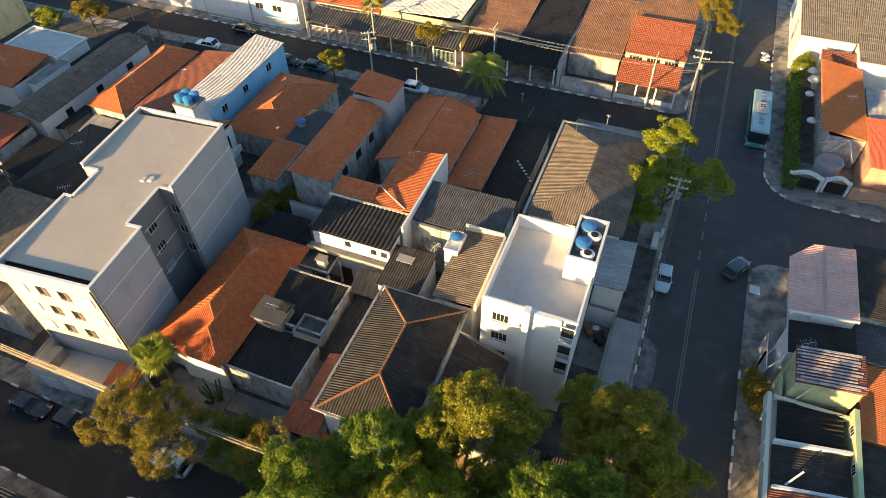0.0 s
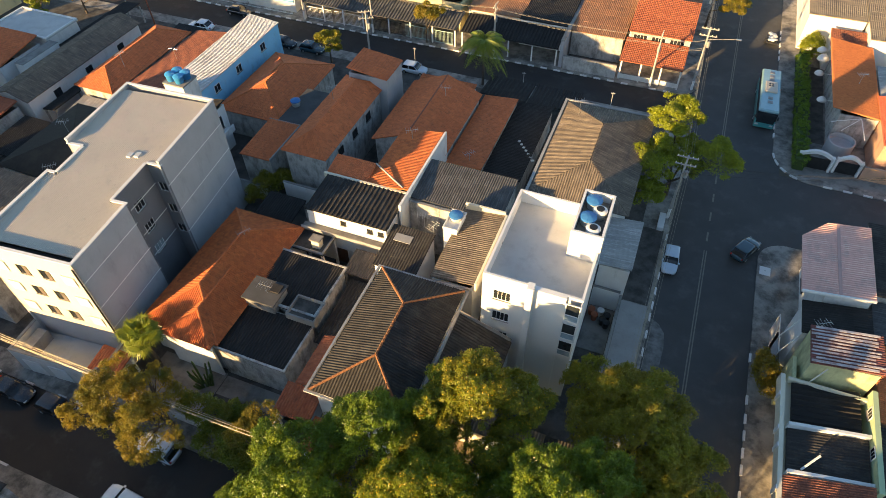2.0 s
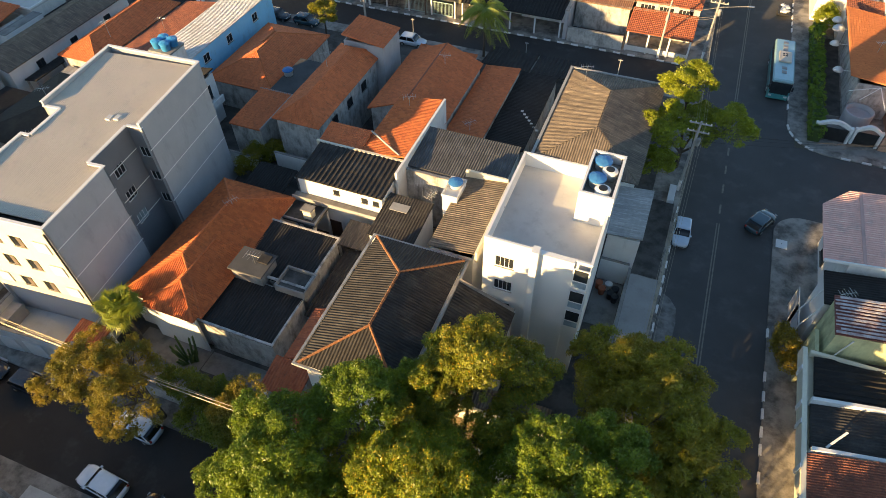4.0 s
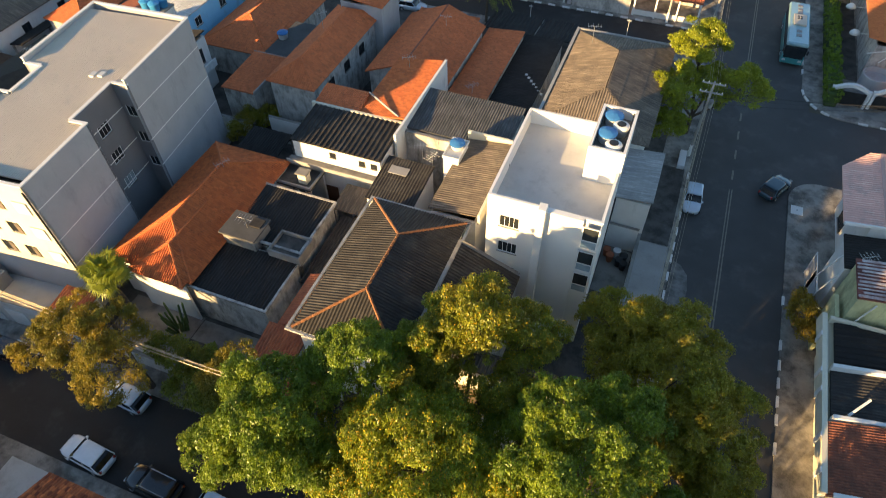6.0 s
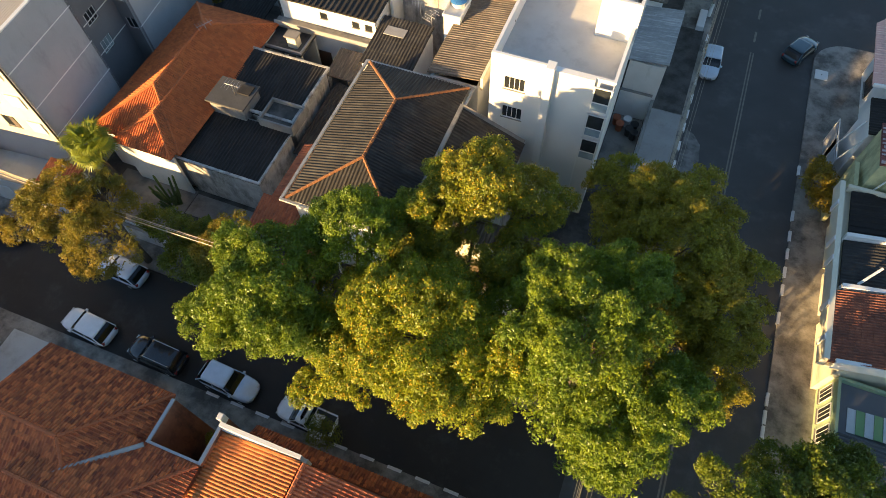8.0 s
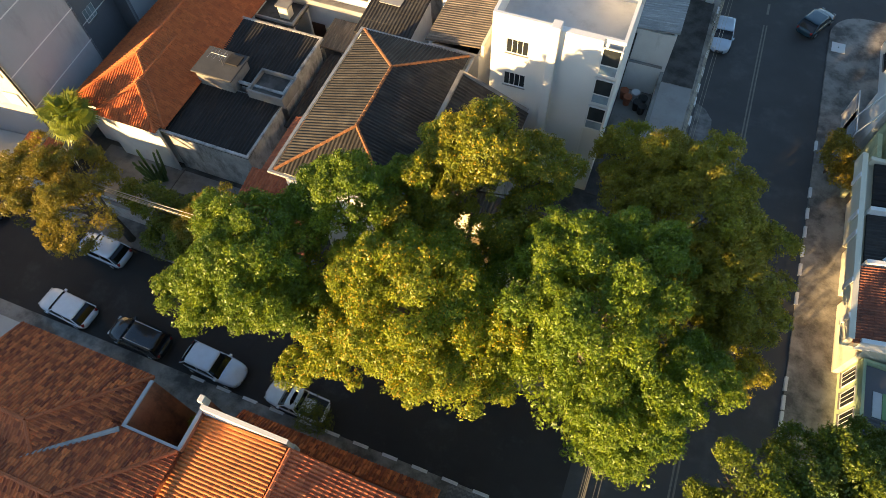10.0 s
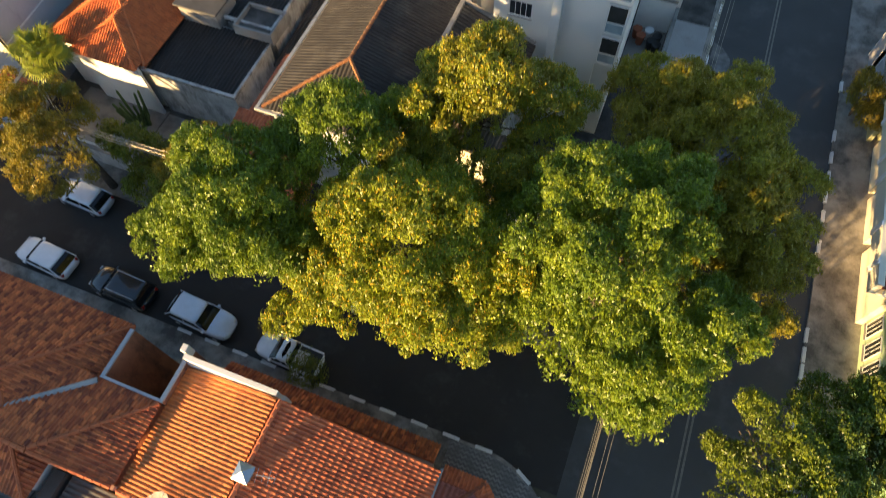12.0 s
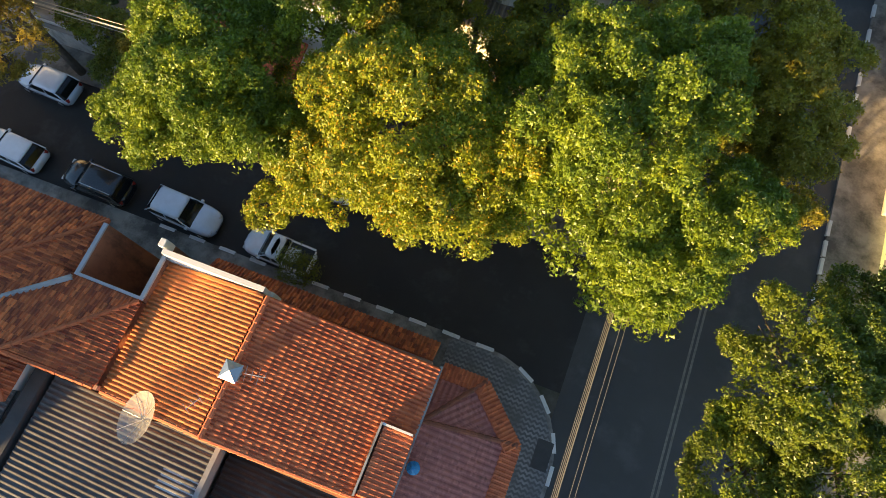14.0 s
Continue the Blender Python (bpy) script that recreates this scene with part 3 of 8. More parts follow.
def window(parent, axis, at, u0, u1, z0, z1, out, frame_mat=ALU, pane_mat=GLASS, bars=1, shutter=None):
    """A window in the plane axis = at, facing out (+1 or -1): frame, bars and pane set into the wall's face."""
    d, t = 0.06, 0.05
    lo, hi = (at - 0.03, at + 0.03) if out > 0 else (at - 0.03, at + 0.03)

    def bx(bm, a, b, c, e, f0, f1):
        return add_box(bm, f0, f1, a, b, c, e) if axis == "x" else add_box(bm, a, b, f0, f1, c, e)

    fb = bmesh.new()
    bx(fb, u0 - t, u1 + t, z0 - t, z0, lo, hi + 0)
    bx(fb, u0 - t, u1 + t, z1, z1 + t, lo, hi)
    bx(fb, u0 - t, u0, z0, z1, lo, hi)
    bx(fb, u1, u1 + t, z0, z1, lo, hi)
    w = part("window", fb, frame_mat, parent)
    for k in range(bars):
        m = u0 + (u1 - u0) * (k + 1) / (bars + 1)
        part("glazing_bar", bx(bmesh.new(), m - 0.02, m + 0.02, z0, z1, lo + 0.012, hi - 0.012), frame_mat, w)
    part("pane", bx(bmesh.new(), u0, u1, z0, z1, at - 0.008, at + 0.008), pane_mat, w)
    if shutter:
        s0, s1 = (at + 0.04, at + 0.08) if out > 0 else (at - 0.08, at - 0.04)
        part("shutter", bx(bmesh.new(), u1 + 0.06, u1 + 0.06 + (u1 - u0) * 0.55, z0, z1, s0, s1), shutter, w)
    part("sill", bx(bmesh.new(), u0 - 0.1, u1 + 0.1, z0 - 0.11, z0 - 0.055, at - 0.02 if out > 0 else at - 0.12, at + 0.12 if out > 0 else at + 0.02), CONCRETE, w)
    return w


def walls(parent, x0, x1, y0, y1, z0, z1, material, holes=None, th=0.18, name="wall"):
    """Four walls as parts; holes: side letter -> openings (u0, u1, z0, z1), u along the side from its low coordinate."""
    holes = holes or {}
    for side in "snwe":
        bm = bmesh.new()
        hs = holes.get(side, ())
        if side == "s":
            wall_panel(bm, (x0, y0), (x1, y0), z0, z1, th, [(a - x0, b - x0, c, e) for a, b, c, e in hs])
        elif side == "n":
            wall_panel(bm, (x1, y1), (x0, y1), z0, z1, th, [(x1 - b, x1 - a, c, e) for a, b, c, e in hs])
        elif side == "w":
            wall_panel(bm, (x0, y1 - th), (x0, y0 + th), z0, z1, th, [(y1 - th - b, y1 - th - a, c, e) for a, b, c, e in hs])
        else:
            wall_panel(bm, (x1, y0 + th), (x1, y1 - th), z0, z1, th, [(a - y0 - th, b - y0 - th, c, e) for a, b, c, e in hs])
        part(name, bm, material, parent)


def windows_for(parent, x0, x1, y0, y1, holes, frame_mat=ALU, pane_mat=GLASS, bars=1, shutter=None):
    for side, hs in holes.items():
        for a, b, c, e in hs:
            axis, at, out = {"s": ("y", y0 + 0.06, -1), "n": ("y", y1 - 0.06, 1), "w": ("x", x0 + 0.06, -1), "e": ("x", x1 - 0.06, 1)}[side]
            window(parent, axis, at, a + 0.05, b - 0.05, c + 0.05, e - 0.05, out, frame_mat, pane_mat, bars, shutter)

# ---- ground, streets, pavements ----
E_KERB, W_KERB, S_KERB, N_KERB, F_NEAR, F_FAR = 14.8, 5.2, 7.4, 14.2, 77.3, 83.3

bm = box(-400, 400, -400, 600, -0.6, -0.04)
solid("ground", bm, SOIL, "bare earth under the whole neighbourhood", "ground", kind="structure")


def slab(name, points, z0, z1, material, label, bevel=0.0):
    return solid(name, prism(points, z0, z1, bevel), material, label, "ground", kind="structure")


slab("road_avenue", [(3.5, -80), (16.5, -80), (16.5, 220), (3.5, 220)], -0.05, 0.0, AVENUE, "dark worn asphalt avenue between two pavements")
slab("road_south", [(-160, 6.5), (3.5, 6.5), (3.5, 15.5), (-160, 15.5)], -0.05, 0.0, ASPHALT, "dark asphalt side street lined with parked cars")
slab("road_north", [(-160, 76.5), (3.5, 76.5), (3.5, 84), (-160, 84)], -0.05, 0.0, ASPHALT, "dark asphalt street behind the block of houses")
slab("road_east", [(16.5, 56.5), (160, 56.5), (160, 70), (16.5, 70)], -0.05, 0.0, AVENUE, "dark asphalt street that meets the avenue")


def arc(cx, cy, r, a0, a1, n=8):
    return [(cx + r * math.cos(radians(a0 + (a1 - a0) * k / n)), cy + r * math.sin(radians(a0 + (a1 - a0) * k / n))) for k in range(n + 1)]


BLOCKS = {
    "pavement_block": [(-160, N_KERB)] + arc(2.2, 17.2, 3.0, -90, 0) + arc(1.2, 73.3, 4.0, 0, 90) + [(-160, F_NEAR)],
    "pavement_south": [(-160, -80), (4.3, -80)] + arc(-0.9, 2.2, 5.2, 0, 90) + [(-160, S_KERB)],
    "pavement_north": [(-160, F_FAR)] + arc(2.0, 86.3, 3.0, -90, 0) + [(5.0, 220), (-160, 220)],
    "pavement_east": [(E_KERB, -80), (160, -80), (160, 57.6)] + arc(17.8, 54.6, 3.0, 90, 180),
    "pavement_northeast": [(15.6, 220), (15.6, 74)] + arc(20.6, 74.5, 5.0, 180, 270) + [(160, 69.5), (160, 220)],
}
slab("yard_ground", [(-159, 16.4), (2.2, 16.4), (2.2, 75.0), (-159, 75.0)], 0.1, 0.158, YARD, "stained dark concrete yards between the houses")
for name, pts in BLOCKS.items():
    slab(name, pts, -0.05, 0.15, PAVING, "stained grey concrete pavement with a raised kerb")

# white painted kerb stones, one metre long, every second one
kerb = tagged(new("kerb"), "white painted concrete kerb stones along the streets", "kerb", kind="structure")
stone = mesh_of(box(-0.5, 0.5, -0.10, 0.10, -0.04, 0.175, 0.012), "kerb_stone", KERB_WHITE)


def kerb_stone(x, y, rz, keep=1.0):
    if random.random() < keep:
        ob = new("kerb_stone", stone)
        ob.parent = kerb
        ob.matrix_world = pose(x, y, random.uniform(-0.004, 0.004), 0, 0, rz + random.uniform(-1, 1))


for k in range(44):
    kerb_stone(-85.0 + 2 * k, F_FAR + 0.04, 0, 0.95)
for k in range(11):
    kerb_stone(-20.6 + 1.96 * k, S_KERB - 0.04, 0)
for k in range(8):
    kerb_stone(-58.0 + 2 * k, S_KERB - 0.04, 0, 0.7)
    kerb_stone(-56.0 + 2 * k, N_KERB + 0.04, 0, 0.6)
for a in (62, 42, 20, 2):
    kerb_stone(-0.9 + 5.16 * math.cos(radians(a)), 2.2 + 5.16 * math.sin(radians(a)), a - 90)
for y in (14.6, 16.6, 18.2, 19.3, 20.6, 27.0, 29.4, 31.0, 32.7, 34.4, 36.4, 41.2):
    kerb_stone(E_KERB + 0.04, y, 90)
for y in (38.2, 40.4, 42.6, 44.2, 46.2, 48.4, 52.4, 54.4):
    kerb_stone(W_KERB - 0.04, y, 90)
for k in range(16):
    kerb_stone(15.56, 76.0 + 2 * k, 90, 0.8)
for a in (190, 205, 222, 240):
    kerb_stone(20.6 + 4.95 * math.cos(radians(a)), 74.5 + 4.95 * math.sin(radians(a)), a - 90)
for k in range(5):
    kerb_stone(22.0 + 2.2 * k, 69.55, 0, 0.8)

# double centre line, worn
for x in (9.3, 9.55):
    solid("centre_line", box(x - 0.06, x + 0.06, -40, 54, 0.0, 0.006), ROAD_YELLOW, "worn double line down the middle of the avenue", "road marking", kind="structure")
    solid("centre_line", box(x - 0.06, x + 0.06, 71, 160, 0.0, 0.006), ROAD_YELLOW, "worn double line down the middle of the avenue", "road marking", kind="structure")
for k in range(4):
    solid("lane_dash", box(9.3, 9.5, 55.5 + 3.4 * k, 57.0 + 3.4 * k, 0.0, 0.006), ROAD_YELLOW, "short worn dash across the junction", "road marking", kind="structure")


# ---- houses ----


def house(name, label, x0, x1, y0, y1, h, wall, roof, z0=0.1, holes=None, group="houses of the block", eave=0.0, **win):
    """roof: (form, kind, material, z_low, z_high, direction, cap material)."""
    ob = thing(name, label, "house", group)
    form, kind, rm, zl, zh, way, cap = roof
    walls(ob, x0, x1, y0, y1, z0, h, wall, holes)
    if holes:
        windows_for(ob, x0, x1, y0, y1, holes, **win)
    if form == "gable":
        roof_gable(ob, x0, x1, y0, y1, zl, zh, way, kind, rm, 0.3, cap)
        gable_fill(ob, x0 + 0.02, x1 - 0.02, y0 + 0.02, y1 - 0.02, h, zh - 0.05, way, wall)
    elif form == "hip":
        roof_hip(ob, x0, x1, y0, y1, zl, zh, way, kind, rm, 0.3, cap)
    else:
        roof_mono(ob, x0 - eave, x1, y0, y1, zl, zh, way, kind, rm, 0.15)
    return ob


house("house", "one-storey house under a weathered orange clay tile hip roof", -38.8, -31.0, 22.2, 37.2, 4.8, WHITE_WALL, ("hip", "bigtile", CLAY_BRIGHT, 4.8, 6.9, "y", CLAY_BRIGHT))
house("house", "low house under a flat black corrugated fibre-cement roof", -33.0, -24.2, 27.8, 33.8, 4.7, OLD_WALL, ("mono", "fibre", FIBRE_BLACK, 4.75, 5.0, "+y", None))
house("house", "low outbuilding with stained walls and a black corrugated roof", -31.0, -24.0, 22.0, 27.0, 4.2, OLD_WALL, ("mono", "fibre", FIBRE_BLACK, 4.3, 4.5, "+y", None))
house("house", "house with a dark corrugated hip roof and orange ridge tiles", -19.2, -11.7, 20.0, 33.0, 7.6, WHITE_WALL, ("hip", "broad", FIBRE_DARK, 7.75, 9.1, "y", RIDGE_CLAY))
house("house", "small house with a dark corrugated roof beside the white building", -10.3, -6.0, 22.9, 29.2, 8.0, OLD_WALL, ("mono", "fibre", FIBRE_DARK, 8.1, 10.1, "-x", None))
o = thing("roof_edge", "pale concrete coping round the small dark roof", "gutter")
part("rim", box(-10.62, -10.34, 20.9, 29.5, 9.9, 10.35, 0.02), CONCRETE, o)
part("rim_slope", chain(bmesh.new(), [(-10.4, 29.4, 10.28), (-8.2, 29.45, 9.3), (-5.9, 29.5, 8.3)], [0.16, 0.16, 0.16], 4), CONCRETE, o)
house("house", "narrow house with a dark corrugated lean-to roof", -21.2, -17.0, 34.8, 39.8, 6.0, WHITE_WALL, ("mono", "fibre", FIBRE_DARK, 6.0, 6.5, "+y", None))
house("house", "house with a brown corrugated roof against the white building", -14.8, -10.9, 34.0, 43.0, 7.4, WHITE_WALL, ("mono", "broad", FIBRE_BROWN, 7.8, 8.3, "+x", None))
house("house", "house under a long grey corrugated roof", -21.2, -11.4, 43.6, 49.2, 7.1, OLD_WALL, ("mono", "broad", FIBRE_GREY, 7.2, 7.7, "+y", None))
house("house", "white-walled house with a steep dark ribbed roof", -30.5, -21.5, 38.3, 43.1, 7.1, WHITE_WALL, ("mono", "bold", FIBRE_DARK, 7.15, 7.55, "+y", None))
house("house", "sunlit orange clay lean-to roof against a tall white wall", -26.2, -21.5, 43.7, 53.6, 7.1, WHITE_WALL, ("mono", "tile", CLAY_BRIGHT, 7.3, 8.0, "+x", None))
house("house", "low wing with an orange clay roof behind a concrete gutter", -30.9, -26.4, 43.7, 46.3, 7.0, OLD_WALL, ("mono", "tile", CLAY, 7.3, 7.8, "+y", None))
house("house", "two-storey house with a long orange clay hip roof", -38.0, -32.9, 46.4, 62.0, 6.4, OLD_WALL, ("hip", "tile", CLAY, 6.6, 8.2, "y", CLAY))
house("house", "grey rendered tower with a flat orange tile roof", -37.0, -31.8, 60.8, 65.4, 8.3, GREY_WALL, ("mono", "tile", CLAY, 8.3, 9.0, "-x", None))
house("house", "house with a wide orange clay gable roof", -30.2, -21.4, 53.6, 66.2, 4.9, OLD_WALL, ("gable", "tile", CLAY, 5.0, 6.9, "y", CLAY_OLD))
house("house", "square outbuilding with a grey wall and an orange lean-to roof", -44.2, -40.3, 46.0, 52.6, 4.5, OLD_WALL, ("mono", "tile", CLAY, 4.55, 4.85, "+y", None))
o = thing("roof_edge", "pale mortar edge round the square orange roof", "gutter")
for a in ((-40.12, -39.98, 45.7, 52.8), (-44.4, -40.14, 52.66, 52.8)):
    part("rim", box(*a, 4.6, 5.02), FIBRE_LIGHT, o)
house("house", "house with an orange clay hip roof of several planes", -52.6, -43.6, 53.6, 67.4, 3.8, OLD_WALL, ("hip", "tile", CLAY, 3.9, 5.9, "y", CLAY_BRIGHT))
house("house", "long pale blue house with a white corrugated roof", -59.0, -54.5, 52.0, 71.6, 6.2, BLUE_WALL, ("mono", "metal", SHEET_WHITE, 6.3, 6.8, "-x", None))
house("house", "house with an orange clay hip roof", -73.2, -67.4, 50.6, 67.0, 4.5, OLD_WALL, ("hip", "tile", CLAY, 4.6, 6.2, "y", CLAY_BRIGHT))
house("house", "house with an old orange clay roof beside the blue house", -66.4, -60.4, 52.0, 68.0, 4.5, OLD_WALL, ("mono", "tile", CLAY_OLD, 4.6, 5.4, "+x", None))
house("house", "long house with a grey-brown corrugated gable roof", -82.0, -76.4, 45.0, 66.6, 4.6, WHITE_WALL, ("gable", "broad", FIBRE_BROWN, 4.7, 5.8, "y", None))
house("house", "house with a red clay roof beside a flat roof", -97.0, -87.5, 50.4, 57.8, 4.0, WHITE_WALL, ("mono", "tile", CLAY, 4.2, 5.2, "+y", None))
house("house", "dark smooth hip roof on a low house", -67.0, -55.5, 33.0, 45.0, 6.4, OLD_WALL, ("hip", "sheet", TAR_ROOF, 6.4, 8.0, "x", None))
house("house", "house with a brown corrugated roof catching the sun", -66.0, -54.5, 19.0, 31.6, 6.4, OLD_WALL, ("mono", "fibre", FIBRE_BROWN, 6.4, 7.4, "+y", None))
house("house", "long low house with an orange clay lean-to roof", -21.0, -16.8, 53.4, 68.0, 3.8, OLD_WALL, ("mono", "tile", CLAY, 3.9, 4.3, "+x", None))
house("house", "low shed under a black corrugated roof", -16.6, -12.2, 53.8, 68.8, 3.3, OLD_WALL, ("mono", "fibre", FIBRE_BLACK, 3.4, 3.6, "+x", None))
house("house", "tall house with a brown corrugated hip roof", -9.8, 0.2, 49.0, 65.8, 6.9, WHITE_WALL, ("hip", "broad", FIBRE_BROWN, 7.0, 8.6, "y", None))
house("carport", "lean-to with a pale corrugated roof beside the white building", -0.9, 2.0, 42.4, 48.9, 6.0, WHITE_WALL, ("mono", "fibre", FIBRE_LIGHT, 6.1, 6.4, "+x", None))
# east side of the avenue, on lots that run askew to the street
def askew(ob, k, x0=17.5):
    """Shears a thing's parts, so that its cross walls run askew while its street front stays in line."""
    for c in ob.children_recursive:
        if c.type == "MESH":
            for v in c.data.vertices:
                v.co.y += (v.co.x - x0) * k


EAST = "houses along the avenue"
pk = thing("house", "corner house with a pink corrugated roof cut off at the corner", "house", EAST)
walls(pk, 19.0, 22.8, 45.3, 54.2, 0.1, 6.6, WHITE_WALL)
part("roof", slope((22.95, 45.1, 7.0), (0, 1, 0), 9.6, (-3.8, 0, -0.12), 3.8, "metal"), SHEET_PINK, pk)
part("roof", slope((19.148, 45.1, 6.88), (0, 1, 0), 9.6, (-2.35, 0, -0.08), 2.35, "metal", 0.0, 2.3), SHEET_PINK, pk)
part("lap_strip", box(19.85, 20.15, 45.12, 54.66, 7.05, 7.075), PINK_LAP, pk, "darker lap strip across the sheets")
part("flashing", box(16.8, 22.95, 44.94, 45.09, 6.86, 7.12), FRESH_WHITE, pk, "white edge flashing")
askew(pk, 0.13)
askew(house("house", "house with a black corrugated roof", 17.4, 22.8, 41.2, 44.7, 5.6, WHITE_WALL, ("mono", "fibre", FIBRE_BLACK, 5.8, 6.0, "+x", None), group=EAST), 0.13)
ru = house("house", "lean-to with rusty striped metal sheets", 17.6, 22.8, 37.0, 40.7, 7.1, MOSSY_RENDER, ("mono", "broad", SHEET_RUST, 7.2, 7.5, "+x", None), group=EAST)
rng = np.random.default_rng(31)
for k in range(11):
    w, x0_ = rng.uniform(0.06, 0.13), 17.47 + rng.uniform(0, 0.5) * (k % 3 == 1)
    sp = part("galvanised_strip", box(0.0, 22.9 - x0_ - rng.uniform(0, 0.7), -w, w, 0.0, 0.035), RUST_PALE, ru)
    sp.data.transform(pose(x0_, 37.05 + 0.36 * k, 7.385 + (x0_ - 17.45) * 0.052, 0, -math.degrees(math.atan2(0.3, 5.5)), 0))
askew(ru, 0.10)
askew(house("house", "house with a black ribbed roof behind a white parapet", 17.4, 22.0, 32.3, 36.2, 4.55, CREAM, ("mono", "bold", FIBRE_BLACK, 4.6, 4.8, "+x", None), group=EAST, eave=0.3), 0.16)
askew(house("house", "house with a dark corrugated roof behind a white parapet", 17.4, 22.4, 28.2, 31.7, 4.65, CREAM, ("mono", "broad", FIBRE_DARK, 4.7, 4.9, "+x", None), group=EAST, eave=0.6), 0.17)
askew(house("house", "house with a red clay tile roof behind a white parapet", 17.4, 22.4, 22.4, 27.4, 4.95, CREAM, ("mono", "bigtile", CLAY_OLD, 5.0, 5.6, "+x", None), group=EAST, eave=1.0), 0.17)

# ---- trees ----


def leaf_cloud(centers, radii, per, size, rng, flat=0.75, droop=0.0):
    """Leaves over many small clumps: (verts, faces), every leaf a bent blade of its own."""
    cs, rs = np.asarray(centers), np.asarray(radii)
    n = len(cs) * per
    idx = np.repeat(np.arange(len(cs)), per)
    d = rng.normal(size=(n, 3))
    d[:, 2] = np.abs(d[:, 2]) * 0.9 - 0.25
    d /= np.linalg.norm(d, axis=1)[:, None]
    r = rs[idx] * rng.uniform(0.55, 1.05, n)
    p = cs[idx] + d * r[:, None] * np.array([1, 1, flat])
    nrm = d * 0.9 + rng.normal(size=(n, 3)) * 0.5 + np.array([0, 0, 0.2])
    nrm /= np.linalg.norm(nrm, axis=1)[:, None]
    t = np.cross(nrm, rng.normal(size=(n, 3)))
    t /= np.linalg.norm(t, axis=1)[:, None]
    b = np.cross(nrm, t)
    s = size * rng.uniform(0.7, 1.3, n)[:, None]
    tip = p + t * s - nrm * s * 0.25
    v = np.stack([p - t * s * 0.7 + b * s * 0.55, tip, p - t * s * 0.7 - b * s * 0.55], 1).reshape(-1, 3)
    f = np.arange(n * 3).reshape(-1, 3)
    return v, f


def fast_mesh(name, v, f, material):
    me = bpy.data.meshes.new(name)
    me.vertices.add(len(v))
    me.vertices.foreach_set("co", np.asarray(v, dtype=np.float32).ravel())
    k = f.shape[1]
    me.loops.add(f.size)
    me.loops.foreach_set("vertex_index", f.astype(np.int32).ravel())
    me.polygons.add(len(f))
    me.polygons.foreach_set("loop_start", np.arange(0, f.size, k, dtype=np.int32))
    me.update(calc_edges=True)
    me.validate()
    me.materials.append(material)
    return me


def crown_points(c, r, n, rng, low=-0.2):
    """Clump centres over the upper shell of an uneven ellipsoid."""
    d = rng.normal(size=(n * 3, 3))
    d /= np.linalg.norm(d, axis=1)[:, None]
    d = d[d[:, 2] > low][:n]
    ph = np.arctan2(d[:, 1], d[:, 0])
    wob = 1 + 0.10 * np.sin(3 * ph + rng.uniform(0, 6)) + 0.08 * np.sin(5 * ph + rng.uniform(0, 6))
    rad = rng.uniform(0.72, 1.0, len(d)) * wob
    return np.array(c) + d * rad[:, None] * np.array(r)


def boughs(c, r, n, rng, low=-0.25):
    """Places of leaf tufts over many uneven boughs that stand out of an ellipsoid, with gaps between them."""
    c, r = np.array(c), np.array(r)
    mean = float(np.mean(r))
    k = max(12, int(4.6 * mean * mean))
    d = rng.normal(size=(k * 4, 3))
    d /= np.linalg.norm(d, axis=1)[:, None]
    d = d[d[:, 2] > low][:k]
    mid = c + d * r * rng.uniform(0.58, 0.93, len(d))[:, None]
    size = rng.uniform(0.32, 0.85, len(d)) * (0.6 + 0.13 * mean)
    pick = rng.choice(len(d), n, p=size ** 2 / np.sum(size ** 2))
    e = rng.normal(size=(n, 3)) + d[pick] * 0.6 + np.array([0, 0, 0.35])
    e /= np.linalg.norm(e, axis=1)[:, None]
    return mid[pick] + e * (size[pick] * rng.uniform(0.55, 1.0, n))[:, None] * np.array([1.15, 1.15, 0.7])


